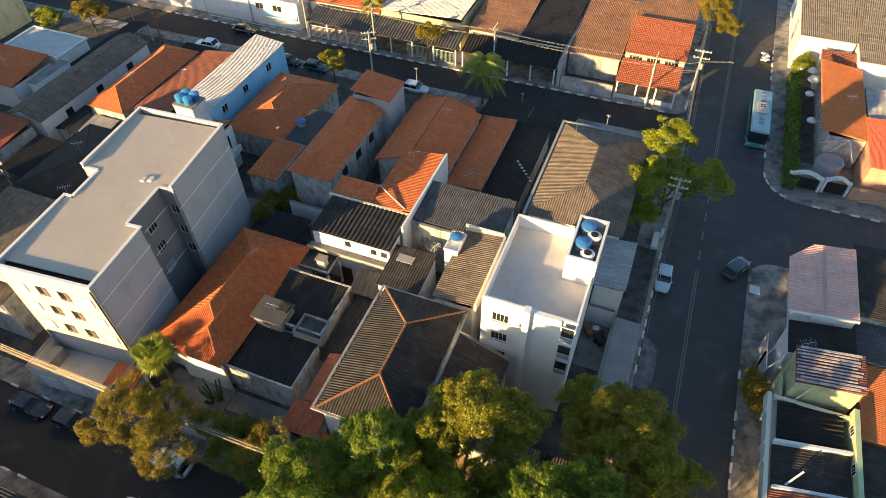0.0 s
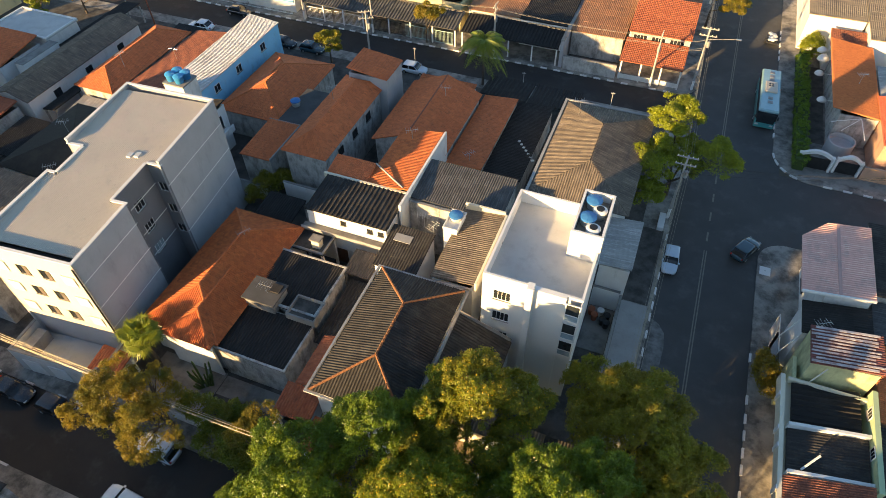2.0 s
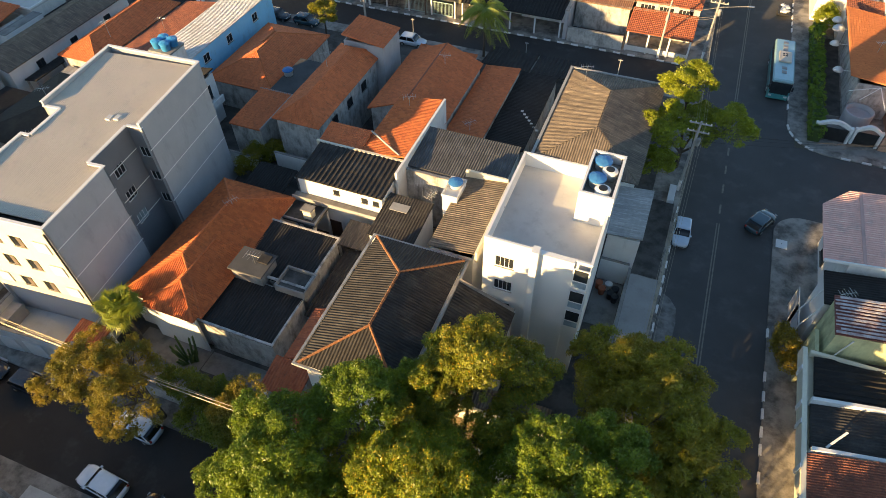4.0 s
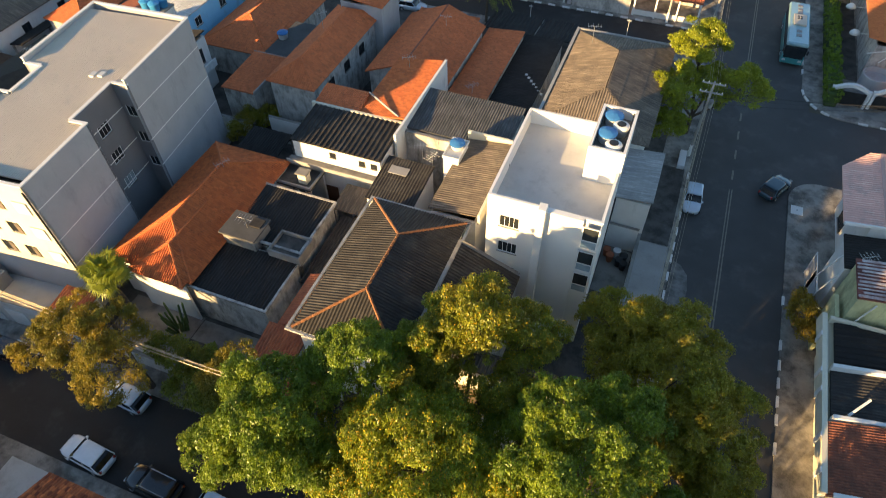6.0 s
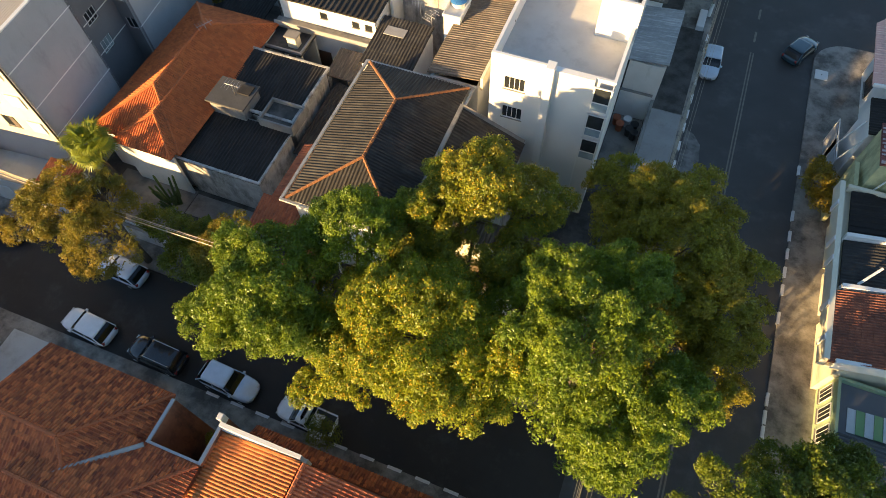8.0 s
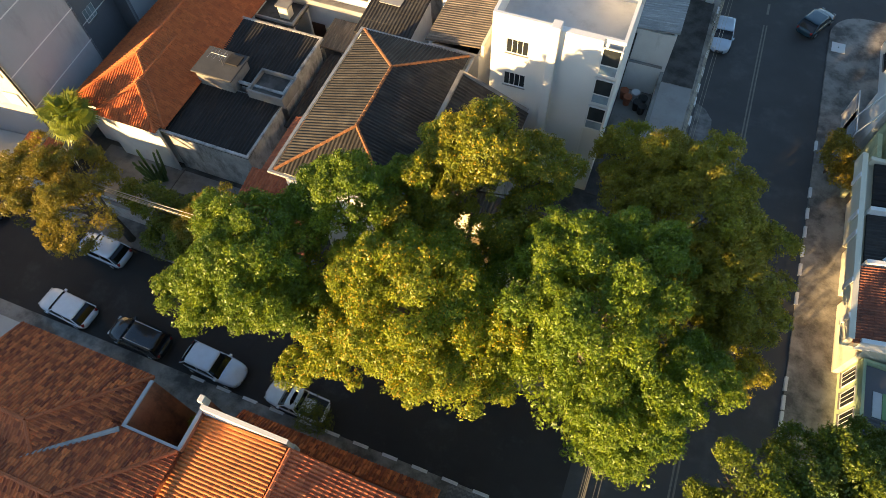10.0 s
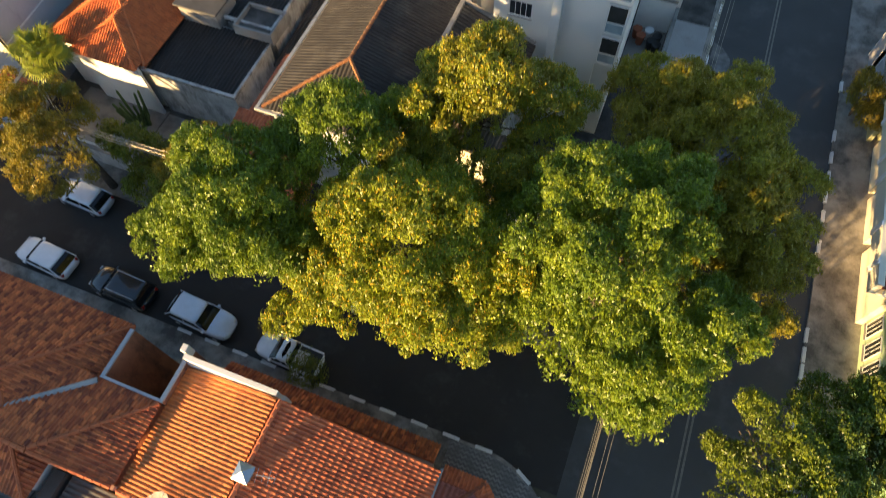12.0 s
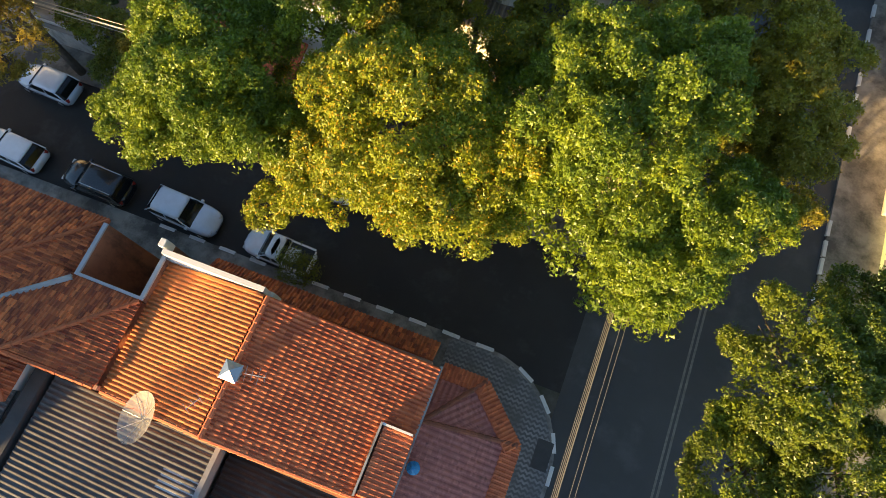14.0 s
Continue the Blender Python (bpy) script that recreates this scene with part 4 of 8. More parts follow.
def tree(name, label, base, crowns, leaf, seed, trunk_r=0.22, per=19, tuft=0.22, size=0.068, flowers=0, group="street trees", density=1.0, shade_skirt=(), core=8):
    """crowns: (centre, radii) of the lobes of the crown. tuft: the radius of one bunch of leaves; size: half a leaf's length."""
    rng = np.random.default_rng(seed)
    ob = thing(name, label, "tree", group, (base[0], base[1], base[2]))
    bx = np.array(base)
    cs = []
    for c, r in crowns:
        area = 3.5 * (r[0] * r[1] + r[0] * r[2] + r[1] * r[2]) / 3 * 3.14
        cs.append(boughs(c, r, max(30, int(area * 1.05 / (tuft * tuft) * density)), rng))
    pts = np.concatenate(cs) - bx
    rad = tuft * rng.uniform(0.6, 1.3, len(pts))
    v, f = leaf_cloud(pts, rad, per, size, rng)
    mid = np.concatenate([crown_points(c, [0.62 * q for q in r], max(6, int(r[0] * r[1] * core)), rng, -0.6) for c, r in crowns]) - bx
    v2, f2 = leaf_cloud(mid, np.full(len(mid), 0.62), 30, 0.10, rng)
    v, f = np.concatenate([v, v2]), np.concatenate([f, f2 + len(v)])
    # Leaves added below the crown, mostly out of sight, to stop low sun.
    for c, r in shade_skirt:
        low = crown_points(c, r, max(10, int(r[0] * r[1] * 9)), rng, -0.9) - bx
        v2, f2 = leaf_cloud(low, np.full(len(low), 0.6), 44, 0.13, rng)
        v, f = np.concatenate([v, v2]), np.concatenate([f, f2 + len(v)])
    cr = new("crown", fast_mesh("crown", v, f, leaf))
    cr.parent = ob
    if flowers:
        pick = rng.choice(len(pts), min(flowers, len(pts)), replace=False)
        v, f = leaf_cloud(pts[pick] + np.array([0, 0, 0.06]), rad[pick] * 1.1, 3, 0.06, rng)
        fl = new("blossom", fast_mesh("blossom", v, f, FLOWER))
        fl.parent = ob
        tagged(fl, "yellow blossom over the crown")
    bm = bmesh.new()
    z0 = min(c[2] - r[2] * 0.3 for c, r in crowns) - base[2]
    fork = Vector((0, 0, max(0.8, z0 * 0.55)))
    add_tube(bm, (0, 0, -0.2), fork, trunk_r * 1.35, trunk_r, 9)
    for c, r in crowns:
        m = Vector(np.array(c) - bx)
        m.z -= r[2] * 0.15
        add_tube(bm, fork, m, trunk_r * 0.75, trunk_r * 0.35, 7)
        for k in range(9):
            q = m + Vector((rng.uniform(-1, 1) * r[0], rng.uniform(-1, 1) * r[1], rng.uniform(0.0, 0.75) * r[2])) * 0.68
            add_tube(bm, m.lerp(fork, 0.25), q, trunk_r * 0.33, trunk_r * 0.08, 5)
    part("trunk", bm, BARK, ob)
    return ob


tree("tree", "broad street tree with bright green leaves over the parked cars", (-15.4, 13.6, 0), [((-15.3, 11.3, 11.6), (3.7, 3.1, 3.5)), ((-17.6, 9.5, 10.4), (2.0, 2.0, 2.3)), ((-12.8, 10.2, 11.2), (2.2, 1.7, 2.8)), ((-15.6, 13.6, 11.6), (3.4, 2.4, 2.8))], LEAF_GREEN, 1)
tree("tree", "tall street tree with yellow-green leaves and yellow blossom", (-6.4, 14.8, 0), [((-6.3, 12.4, 11.8), (4.6, 3.9, 4.1)), ((-4.2, 9.8, 10.8), (2.5, 1.9, 3.2)), ((-9.0, 10.0, 10.4), (2.3, 1.8, 2.6)), ((-7.0, 15.4, 10.8), (3.4, 2.0, 2.5)), ((-2.2, 12.4, 10.6), (2.4, 2.6, 3.2)), ((-10.6, 13.0, 10.2), (2.6, 2.6, 2.6)), ((-11.0, 10.6, 9.4), (1.6, 1.6, 1.8)), ((-11.6, 8.4, 8.6), (1.0, 0.9, 1.0))], LEAF_LIME, 2, flowers=5200, shade_skirt=[((-6.2, 13.4, 4.8), (4.2, 3.0, 2.8))])
tree("tree", "street tree with bright green leaves before the hip-roofed house", (-12.4, 15.2, 0), [((-12.2, 16.8, 12.0), (3.4, 2.8, 3.4)), ((-9.6, 19.0, 11.4), (2.2, 1.8, 2.4))], LEAF_GREEN, 3)
tree("tree", "tall garden tree with yellowing leaves and scattered blossom", (-6.2, 18.3, 0), [((-6.4, 21.5, 12.7), (3.3, 2.7, 3.1)), ((-3.5, 22.5, 11.5), (2.3, 2.1, 2.4)), ((-8.3, 19.4, 12.2), (2.2, 1.9, 2.3)), ((-9.2, 17.4, 11.4), (2.0, 1.8, 2.0)), ((-8.2, 18.2, 10.8), (2.0, 1.5, 1.9)), ((-5.9, 17.2, 10.8), (2.6, 1.3, 2.0)), ((-3.4, 18.6, 10.9), (1.7, 1.6, 1.9)), ((-2.8, 20.0, 10.8), (1.7, 1.5, 1.9))], LEAF_TAWNY, 9, flowers=2200)
tree("tree", "large dark green street tree with brownish tips at the corner", (5.0, 22.6, 0), [((4.8, 23.6, 9.6), (4.8, 5.8, 3.8)), ((8.7, 22.0, 7.8), (3.2, 4.2, 2.7)), ((9.2, 18.3, 6.2), (2.5, 2.9, 2.2)), ((2.2, 26.8, 8.8), (3.2, 2.8, 2.7)), ((4.4, 28.6, 8.2), (2.2, 2.0, 2.2))], LEAF_DARK, 4, flowers=600, shade_skirt=[((4.6, 23.6, 4.2), (4.6, 5.4, 2.4)), ((8.0, 20.6, 4.2), (2.6, 3.6, 3.0))])
tree("tree", "tall green tree reaching over the junction", (2.4, 15.2, 0), [((1.4, 14.4, 12.2), (4.4, 3.8, 4.5)), ((4.2, 11.2, 9.6), (3.0, 2.1, 4.0)), ((5.9, 13.2, 10.4), (2.0, 2.2, 3.0)), ((7.2, 15.0, 8.2), (2.5, 2.4, 2.6)), ((-0.4, 17.2, 12.6), (2.3, 2.3, 3.3)), ((2.6, 18.4, 11.6), (3.2, 2.4, 3.4)), ((-2.4, 16.6, 10.6), (1.8, 1.6, 2.2))], LEAF_GREEN, 5, shade_skirt=[((1.8, 14.6, 5.4), (4.2, 3.4, 3.8)), ((4.8, 12.0, 4.4), (2.8, 2.2, 3.0))])
tree("tree", "green street tree at the corner across the avenue", (15.4, 9.4, 0), [((11.4, 9.2, 7.4), (3.2, 4.2, 3.2)), ((14.0, 12.2, 7.4), (3.0, 3.0, 3.0)), ((10.2, 5.0, 6.4), (2.4, 2.6, 2.6)), ((16.4, 13.8, 6.8), (2.8, 2.4, 2.6)), ((14.4, 5.6, 7.0), (3.2, 3.4, 2.8))], LEAF_DEEP, 6)
tree("tree", "thin tree with sparse yellowed leaves", (-31.0, 14.8, 0), [((-29.2, 12.6, 7.6), (3.0, 2.7, 2.5)), ((-33.0, 13.2, 7.4), (3.3, 2.6, 2.2)), ((-32.0, 15.6, 7.4), (2.6, 1.5, 1.9)), ((-35.6, 12.0, 6.8), (2.0, 1.6, 1.6)), ((-36.0, 15.2, 6.6), (2.2, 2.0, 1.6))], LEAF_BROWN, 7, density=0.55, core=2)
tree("tree", "green street tree beside the avenue", (4.0, 61.4, 0), [((2.8, 64.6, 8.8), (2.9, 3.2, 2.8)), ((1.6, 59.2, 6.4), (2.5, 3.4, 2.6)), ((8.0, 60.8, 7.0), (2.6, 2.8, 2.0)), ((4.8, 61.4, 6.2), (2.8, 3.0, 2.0)), ((1.8, 55.8, 4.6), (1.8, 2.2, 1.8))], LEAF_LIME, 8, 0.2, 22, 0.28, 0.085)

# ---- small fixtures ----


def water_tank(name, label, x, y, z, r, h, body, lid, lid_label="", group="water tanks"):
    ob = thing(name, label, "water tank", group, (x, y, z))
    part("tank_body", lathe([(r * 0.80, 0), (r * 0.84, 0.03), (r * 0.97, h * 0.85), (r * 1.0, h * 0.88), (r, h)], 20), body, ob, "", True)
    bm = lathe([(r * 1.06, h - 0.02), (r * 1.08, h + 0.05), (r * 0.9, h + 0.13), (r * 0.35, h + 0.26), (r * 0.18, h + 0.28)], 20)
    part("lid", bm, lid, ob, lid_label)
    for k in range(8):
        a = k * math.tau / 8
        part("lid_rib", tube((r * 0.25 * math.cos(a), r * 0.25 * math.sin(a), h + 0.26), (r * 0.98 * math.cos(a), r * 0.98 * math.sin(a), h + 0.10), 0.03, 0.03, 5), lid, ob)
    return ob


def antenna(x, y, z, h=1.6, rz=0.0, n=6, half=0.7):
    ob = thing("tv_antenna", "thin metal roof antenna on a mast", "antenna", "roof antennas", (x, y, z), rz)
    part("mast", tube((0, 0, -0.3), (0, 0, h), 0.025), ALU, ob)
    part("boom", tube((-half, 0, h), (half, 0, h), 0.018), ALU, ob)
    for k in range(n):
        u = half * (-0.93 + 1.86 * k / (n - 1))
        w = half * (0.36 + 0.43 * abs(math.sin(k * 1.7 + 1)))
        part("rod", tube((u, -w, h + 0.01), (u, w, h + 0.01), 0.012, 0.012, 5), ALU, ob)


def gutter_rim(parent, x0, x1, y0, y1, z, w=0.28, material=None, h=0.16):
    """A pale concrete edge round a roof."""
    for a in ((x0, x1, y0, y0 + w), (x0, x1, y1 - w, y1), (x0, x0 + w, y0 + w, y1 - w), (x1 - w, x1, y0 + w, y1 - w)):
        part("rim", box(*a, z, z + h, 0.015), material or CONCRETE, parent)


def low_wall(name, label, x0, x1, y0, y1, z1, material, z0=0.1, cap=True):
    ob = thing(name, label, "wall", "garden walls")
    part("wall", box(x0, x1, y0, y1, z0, z1), material, ob)
    if cap:
        part("coping", box(x0 - 0.04, x1 + 0.04, y0 - 0.04, y1 + 0.04, z1 + 0.002, z1 + 0.07, 0.012), CONCRETE, ob)
    return ob


def flat_pad(name, x0, x1, y0, y1, z, material, label):
    return solid(name, box(x0, x1, y0, y1, z - 0.1, z), material, label, "paving", kind="structure")


# ---- apartment block ----
apt = thing("apartment_block", "four-storey grey apartment block with a ribbed roof and cream front", "apartment block", at=(-39.95, 19.74, 0), rz=5.2)
OUT = [(-9.9, 0), (0, 0), (0, 7.5), (-1.5, 7.5), (-1.5, 12.6), (0, 12.6), (-0.2, 22.8), (-10.7, 23.2), (-10.7, 13.2), (-9.0, 13.2), (-9.0, 9.4), (-9.9, 9.4)]
TOP = 14.35
COLS = [(-8.9, -7.8), (-6.6, -5.4), (-4.3, -3.1), (-1.9, -0.8)]
ROWS_Z = [(11.4, 12.6), (8.6, 9.8), (5.8, 7.0)]
front_holes = [(a + 9.9, b + 9.9, c, d) for a, b in COLS for c, d in ROWS_Z]
for k, (p, q) in enumerate(zip(OUT, OUT[1:] + OUT[:1])):
    bm = bmesh.new()
    if k == 0:
        wall_panel(bm, p, q, 4.9, TOP, 0.2, front_holes)
        part("front_wall", bm, CREAM, apt, "cream rendered front wall")
        part("ground_floor_wall", wall_panel(bmesh.new(), (p[0], p[1] + 0.25), (q[0], q[1] + 0.25), 0.1, 4.896, 0.2), GREY_WALL, apt)
        continue
    holes = []
    if k == 3:
        holes = [(1.7, 3.1, z, z + 1.15) for z in (11.0, 8.2, 5.4)]
    if k == 4:
        holes = [(0.35, 1.25, z, z + 1.1) for z in (11.1, 8.3, 5.5)]
    top = 14.85 if k in (5, 6, 7) else TOP
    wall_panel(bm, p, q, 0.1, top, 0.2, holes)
    # The three walls of the east notch take the darker grey.
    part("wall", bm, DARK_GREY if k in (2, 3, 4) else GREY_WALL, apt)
    d = Vector((q[0] - p[0], q[1] - p[1], 0)).normalized()
    nrm = Vector((d.y, -d.x, 0))
    if k in (1, 3):
        for z in (11.9, 8.6, 5.7):
            a, b = Vector((*p, z)) + nrm * 0.004, Vector((*q, z)) + nrm * 0.004
            part("joint_line", box(min(a.x, b.x) - 0.006, max(a.x, b.x) + 0.006, min(a.y, b.y) + 0.01, max(a.y, b.y) - 0.01, z, z + 0.09), FRESH_WHITE, apt)
    if k == 5:
        for z in (11.9, 8.6, 5.7):
            part("joint_line", wall_panel(bmesh.new(), (p[0] + 0.006, p[1]), (q[0] + 0.006, q[1]), z, z + 0.09, 0.02), FRESH_WHITE, apt)
for k, (p, q) in enumerate(zip(OUT, OUT[1:] + OUT[:1])):
    d = Vector((q[0] - p[0], q[1] - p[1], 0)).normalized()
    nrm = Vector((d.y, -d.x, 0)) * 0.05
    a, b = (Vector((*p, 0)) + nrm - d * 0.04, Vector((*q, 0)) + nrm + d * 0.04)
    z = (14.85 if k in (5, 6, 7) else TOP) + 0.003 * (k % 2)
    part("coping", wall_panel(bmesh.new(), a.xy, b.xy, z, z + 0.09, 0.29), FRESH_WHITE, apt)
for x0, x1, y0, y1 in ((-9.68, -0.22, 1.0, 7.28), (-9.68, -1.72, 7.28, 9.18), (-8.78, -1.72, 9.18, 12.82), (-8.78, -0.22, 12.82, 13.42), (-10.48, -0.22, 13.42, 22.35)):
    z0, z1 = 13.85 + 0.028 * y0, 13.85 + 0.028 * y1
    part("roof_sheet", slope((x0, y0, z0), (1, 0, 0), x1 - x0, (0, y1 - y0, z1 - z0), y1 - y0, "trapezoid"), SHEET_GREY, apt)
part("roof_gutter", box(-9.65, -0.22, 0.22, 0.99, 13.4, 13.7), FIBRE_BLACK, apt)
for x, y in ((-3.9, 12.9), (-3.2, 13.1)):
    part("roof_hatch", box(x, x + 0.5, y, y + 0.7, 14.2, 14.5, 0.03), SHEET_WHITE, apt)
for i, (a, b) in enumerate(COLS):
    for c, d in ROWS_Z:
        if i in (0, 3):
            w = window(apt, "y", 0.07, a + 0.05, b - 0.05, c + 0.05, d - 0.05, -1, WHITE_METAL, WHITE_METAL, 1)
            part("shutter", box(a - 0.05, b + 0.10, -0.10, -0.04, c, d), WHITE_METAL, w, "white metal roller shutter")
        else:
            w = window(apt, "y", 0.07, a + 0.05, b - 0.05, c + 0.05, d - 0.05, -1, DARK_METAL, GLASS, 1)
            part("shutter", box(b - 0.45, b - 0.02, -0.05, -0.02, c + 0.02, d - 0.02), FIBRE_BROWN, w, "brown slatted shutter")
for z in (11.0, 8.2, 5.4):
    window(apt, "x", -1.57, 9.3, 10.5, z + 0.05, z + 1.1, 1, WHITE_METAL, GLASS if z > 6 else PALE_GLASS, 2)
    window(apt, "y", 12.67, -1.1, -0.3, z + 0.15, z + 1.15, -1, WHITE_METAL, GLASS, 1)
part("corner_pipe", box(-0.22, -0.10, -0.09, -0.004, 0.6, TOP - 0.5), DARK_METAL, apt)
yard = thing("front_yard", "walled concrete terrace in front of the apartment block", "terrace", at=(-39.95, 19.74, 0), rz=5.2)
part("terrace_slab", box(-9.6, -0.2, -3.3, 0.2, 0.1, 1.3), SCREED, yard)
for a in ((-10.0, 0.0, -3.55, -3.3), (-10.0, -9.75, -3.3, 0.0), (-0.25, 0.0, -3.3, 0.0)):
    part("wall", box(*a, 0.1, 3.4), SCREED, yard)
    part("coping", box(a[0] - 0.03, a[1] + 0.03, a[2] - 0.03, a[3] + 0.03, 3.402, 3.47), CONCRETE, yard)
for x in (-9.0, -6.2):
    part("garage_door", box(x, x + 1.9, -3.62, -3.56, 0.2, 2.3), WHITE_METAL, yard)
part("gate_post", box(-0.45, -0.1, -3.7, -3.2, 3.47, 4.1, 0.02), CONCRETE, yard)
part("shed", box(-9.7, -8.6, -2.6, -0.4, 1.3, 2.7), FIBRE_LIGHT, yard)

# ---- white building ----
wb = thing("white_building", "new white three-storey building with a flat roof and parapet", "building")
wb_holes = {"s": [(-8.05, -6.6, z, z + 1.1) for z in (11.6, 8.9, 6.2)]}
walls(wb, -9.0, -1.0, 30.7, 41.0, 0.1, 14.4, FRESH_WHITE, wb_holes, 0.2)
part("roof_slab", box(-8.8, -1.2, 30.9, 40.8, 12.8, 13.1), SCREED, wb)
for a, b, c, d in wb_holes["s"]:
    window(wb, "y", 30.76, a + 0.05, b - 0.05, c + 0.05, d - 0.05, -1, WHITE_METAL, GLASS, 3)
part("fin", box(-5.3, -4.75, 29.95, 30.696, 0.1, 14.9, 0.02), FRESH_WHITE, wb)
part("front_bay", box(-4.746, -2.25, 30.45, 30.696, 0.1, 14.4), FRESH_WHITE, wb)
for z in (12.2, 9.85, 7.5):
    bay = part("glazed_bay", box(-2.22, -1.02, 30.1, 30.696, z - 0.16, z), FRESH_WHITE, wb)
    for a in ((-2.22, -2.12, 30.08, 30.18), (-1.12, -1.02, 30.08, 30.18), (-1.12, -1.02, 30.58, 30.69)):
        part("bay_post", box(*a, z, z + 2.05), WHITE_METAL, bay)
    for h in (0.0, 0.74, 1.97):
        part("bay_rail", box(-2.12, -1.12, 30.09, 30.17, z + h, z + h + 0.08), WHITE_METAL, bay)
        part("bay_rail", box(-1.11, -1.03, 30.18, 30.58, z + h, z + h + 0.08), WHITE_METAL, bay)
    part("upper_pane", box(-2.12, -1.12, 30.11, 30.14, z + 0.82, z + 1.97), GLASS, bay)
    part("lower_pane", box(-2.12, -1.12, 30.11, 30.14, z + 0.08, z + 0.74), BAY_GLASS, bay, "pale blue frosted pane")
    part("side_pane", box(-1.08, -1.05, 30.18, 30.58, z + 0.08, z + 1.97), BAY_GLASS, bay, "pale blue frosted pane")
for a, b in (((-3.5, -0.9, 35.9, 36.1), 16.1), ((-3.5, -3.3, 36.1, 41.1), 16.1), ((-1.1, -0.9, 36.1, 41.1), 16.1), ((-3.3, -1.1, 40.9, 41.1), 16.1)):
    part("tank_room_wall", box(*a, 13.1, b), FRESH_WHITE, wb)
part("tank_deck", box(-3.3, -1.1, 36.1, 40.9, 15.1, 15.25), CONCRETE, wb)
for x in (-3.24, -1.22):
    part("tank_frame", box(x, x + 0.06, 36.12, 40.88, 15.87, 15.94), DARK_METAL, wb)
part("drain", tube((-8.78, 35.2, 13.3), (-8.95, 35.2, 13.3), 0.08), DARK_METAL, wb)
water_tank("water_tank", "white water tank with a dark blue ribbed lid", -2.55, 38.0, 15.25, 0.66, 0.7, WHITE_METAL, TANK_BLUE)
water_tank("water_tank", "white water tank with a dark blue ribbed lid", -2.5, 40.1, 15.25, 0.66, 0.7, WHITE_METAL, TANK_BLUE)
for x, y in ((-1.9, 36.85), (-1.8, 39.1)):
    wt = thing("water_tank", "round white water tank with an open black hatch", "water tank", "water tanks", (x, y, 15.25))
    part("tank_body", lathe([(0.5, 0), (0.6, 0.65), (0.62, 0.7), (0.48, 0.84), (0.34, 0.86)], 20), WHITE_METAL, wt, "", True)
    part("hatch", lathe([(0.33, 0.85), (0.33, 0.89), (0.2, 0.90)], 16), DARK_METAL, wt)
low_wall("garden_wall", "white side wall beside the white building", 1.75, 1.95, 31.0, 42.4, 2.4, WHITE_WALL)
low_wall("garden_wall", "white cross wall between two yards", -0.95, 1.7, 42.1, 42.3, 3.0, WHITE_WALL)
flat_pad("yard", -0.95, 1.7, 30.5, 36.48, 0.19, YARD, "dark stained concrete yard beside the white building")
flat_pad("yard", -0.95, 1.7, 36.5, 42.0, 0.22, CONCRETE, "pale concrete yard floor beside the white building")
for x, y, m, n in ((-0.5, 40.9, CLAY_RED, "red plastic bin"), (-0.1, 40.3, CLAY_RED, "red plastic bin"), (0.4, 41.0, WHITE_METAL, "white plastic bin"), (1.1, 40.6, DARK_METAL, "dark waste bin"), (1.2, 39.7, DARK_METAL, "dark waste bin"), (0.75, 40.0, DARK_METAL, "dark waste bin")):
    bn = thing("waste_bin", n + " standing in the concrete yard", "bin", at=(x, y, 0.22))
    part("bin_body", lathe([(0.26, 0), (0.34, 0.8)], 12), m, bn)
    part("bin_lid", lathe([(0.37, 0.8), (0.36, 0.86), (0.1, 0.92)], 12), m, bn)

# ---- roof furniture of the block ----
for x, y in ((-56.3, 50.9), (-55.0, 50.8), (-56.1, 52.0), (-54.8, 51.9)):
    water_tank("water_tank", "bright blue plastic water tank on a white tower", x, y, 8.9, 0.6, 0.85, SKY_PLASTIC, SKY_PLASTIC)
twr = thing("tank_tower", "white rendered tower that carries four blue tanks", "tower")
part("tower_wall", box(-57.0, -54.1, 50.1, 52.7, 0.1, 8.7), WHITE_WALL, twr)
part("tower_top", box(-57.1, -54.0, 50.0, 52.8, 8.704, 8.9, 0.02), CONCRETE, twr)
water_tank("water_tank", "pale water tank with a blue lid on a grey roof", -42.9, 56.6, 4.7, 0.62, 0.7, WHITE_METAL, TANK_BLUE)
flat = thing("flat_roof", "grey concrete roof slab between two tiled roofs", "roof")
part("roof_slab", box(-43.5, -39.3, 52.2, 60.5, 4.4, 4.66), FIBRE_GREY, flat)
part("wall", box(-43.3, -39.5, 52.4, 60.3, 0.1, 4.396), OLD_WALL, flat)
pier = thing("tank_pier", "white pier with a small roof tray and a blue tank", "tower")
part("pier_wall", box(-15.8, -14.4, 39.4, 41.9, 0.1, 8.5), WHITE_WALL, pier)
part("tray", ring(-15.88, -14.32, 39.32, 41.98, 8.504, 8.75, 0.1), WHITE_WALL, pier)
water_tank("water_tank", "blue ribbed water tank on a white pier", -15.1, 41.0, 8.52, 0.64, 0.5, WHITE_METAL, TANK_BLUE)
ct = thing("concrete_tank", "grey stained concrete water box with a slab lid", "water tank")
part("tank_wall", box(-30.9, -27.8, 26.9, 29.3, 4.4, 5.9, 0.03), CONCRETE, ct)
part("tank_lid", box(-31.1, -27.6, 26.7, 29.5, 5.904, 6.05, 0.03), FIBRE_GREY, ct)
part("hatch", box(-29.0, -27.9, 28.2, 29.2, 6.054, 6.14, 0.02), FIBRE_DARK, ct)
hipr = thing("roof_edge", "pale concrete gutter round the dark hip roof", "gutter")
gutter_rim(hipr, -19.95, -11.0, 19.45, 33.6, 7.62, 0.22, GUTTER)
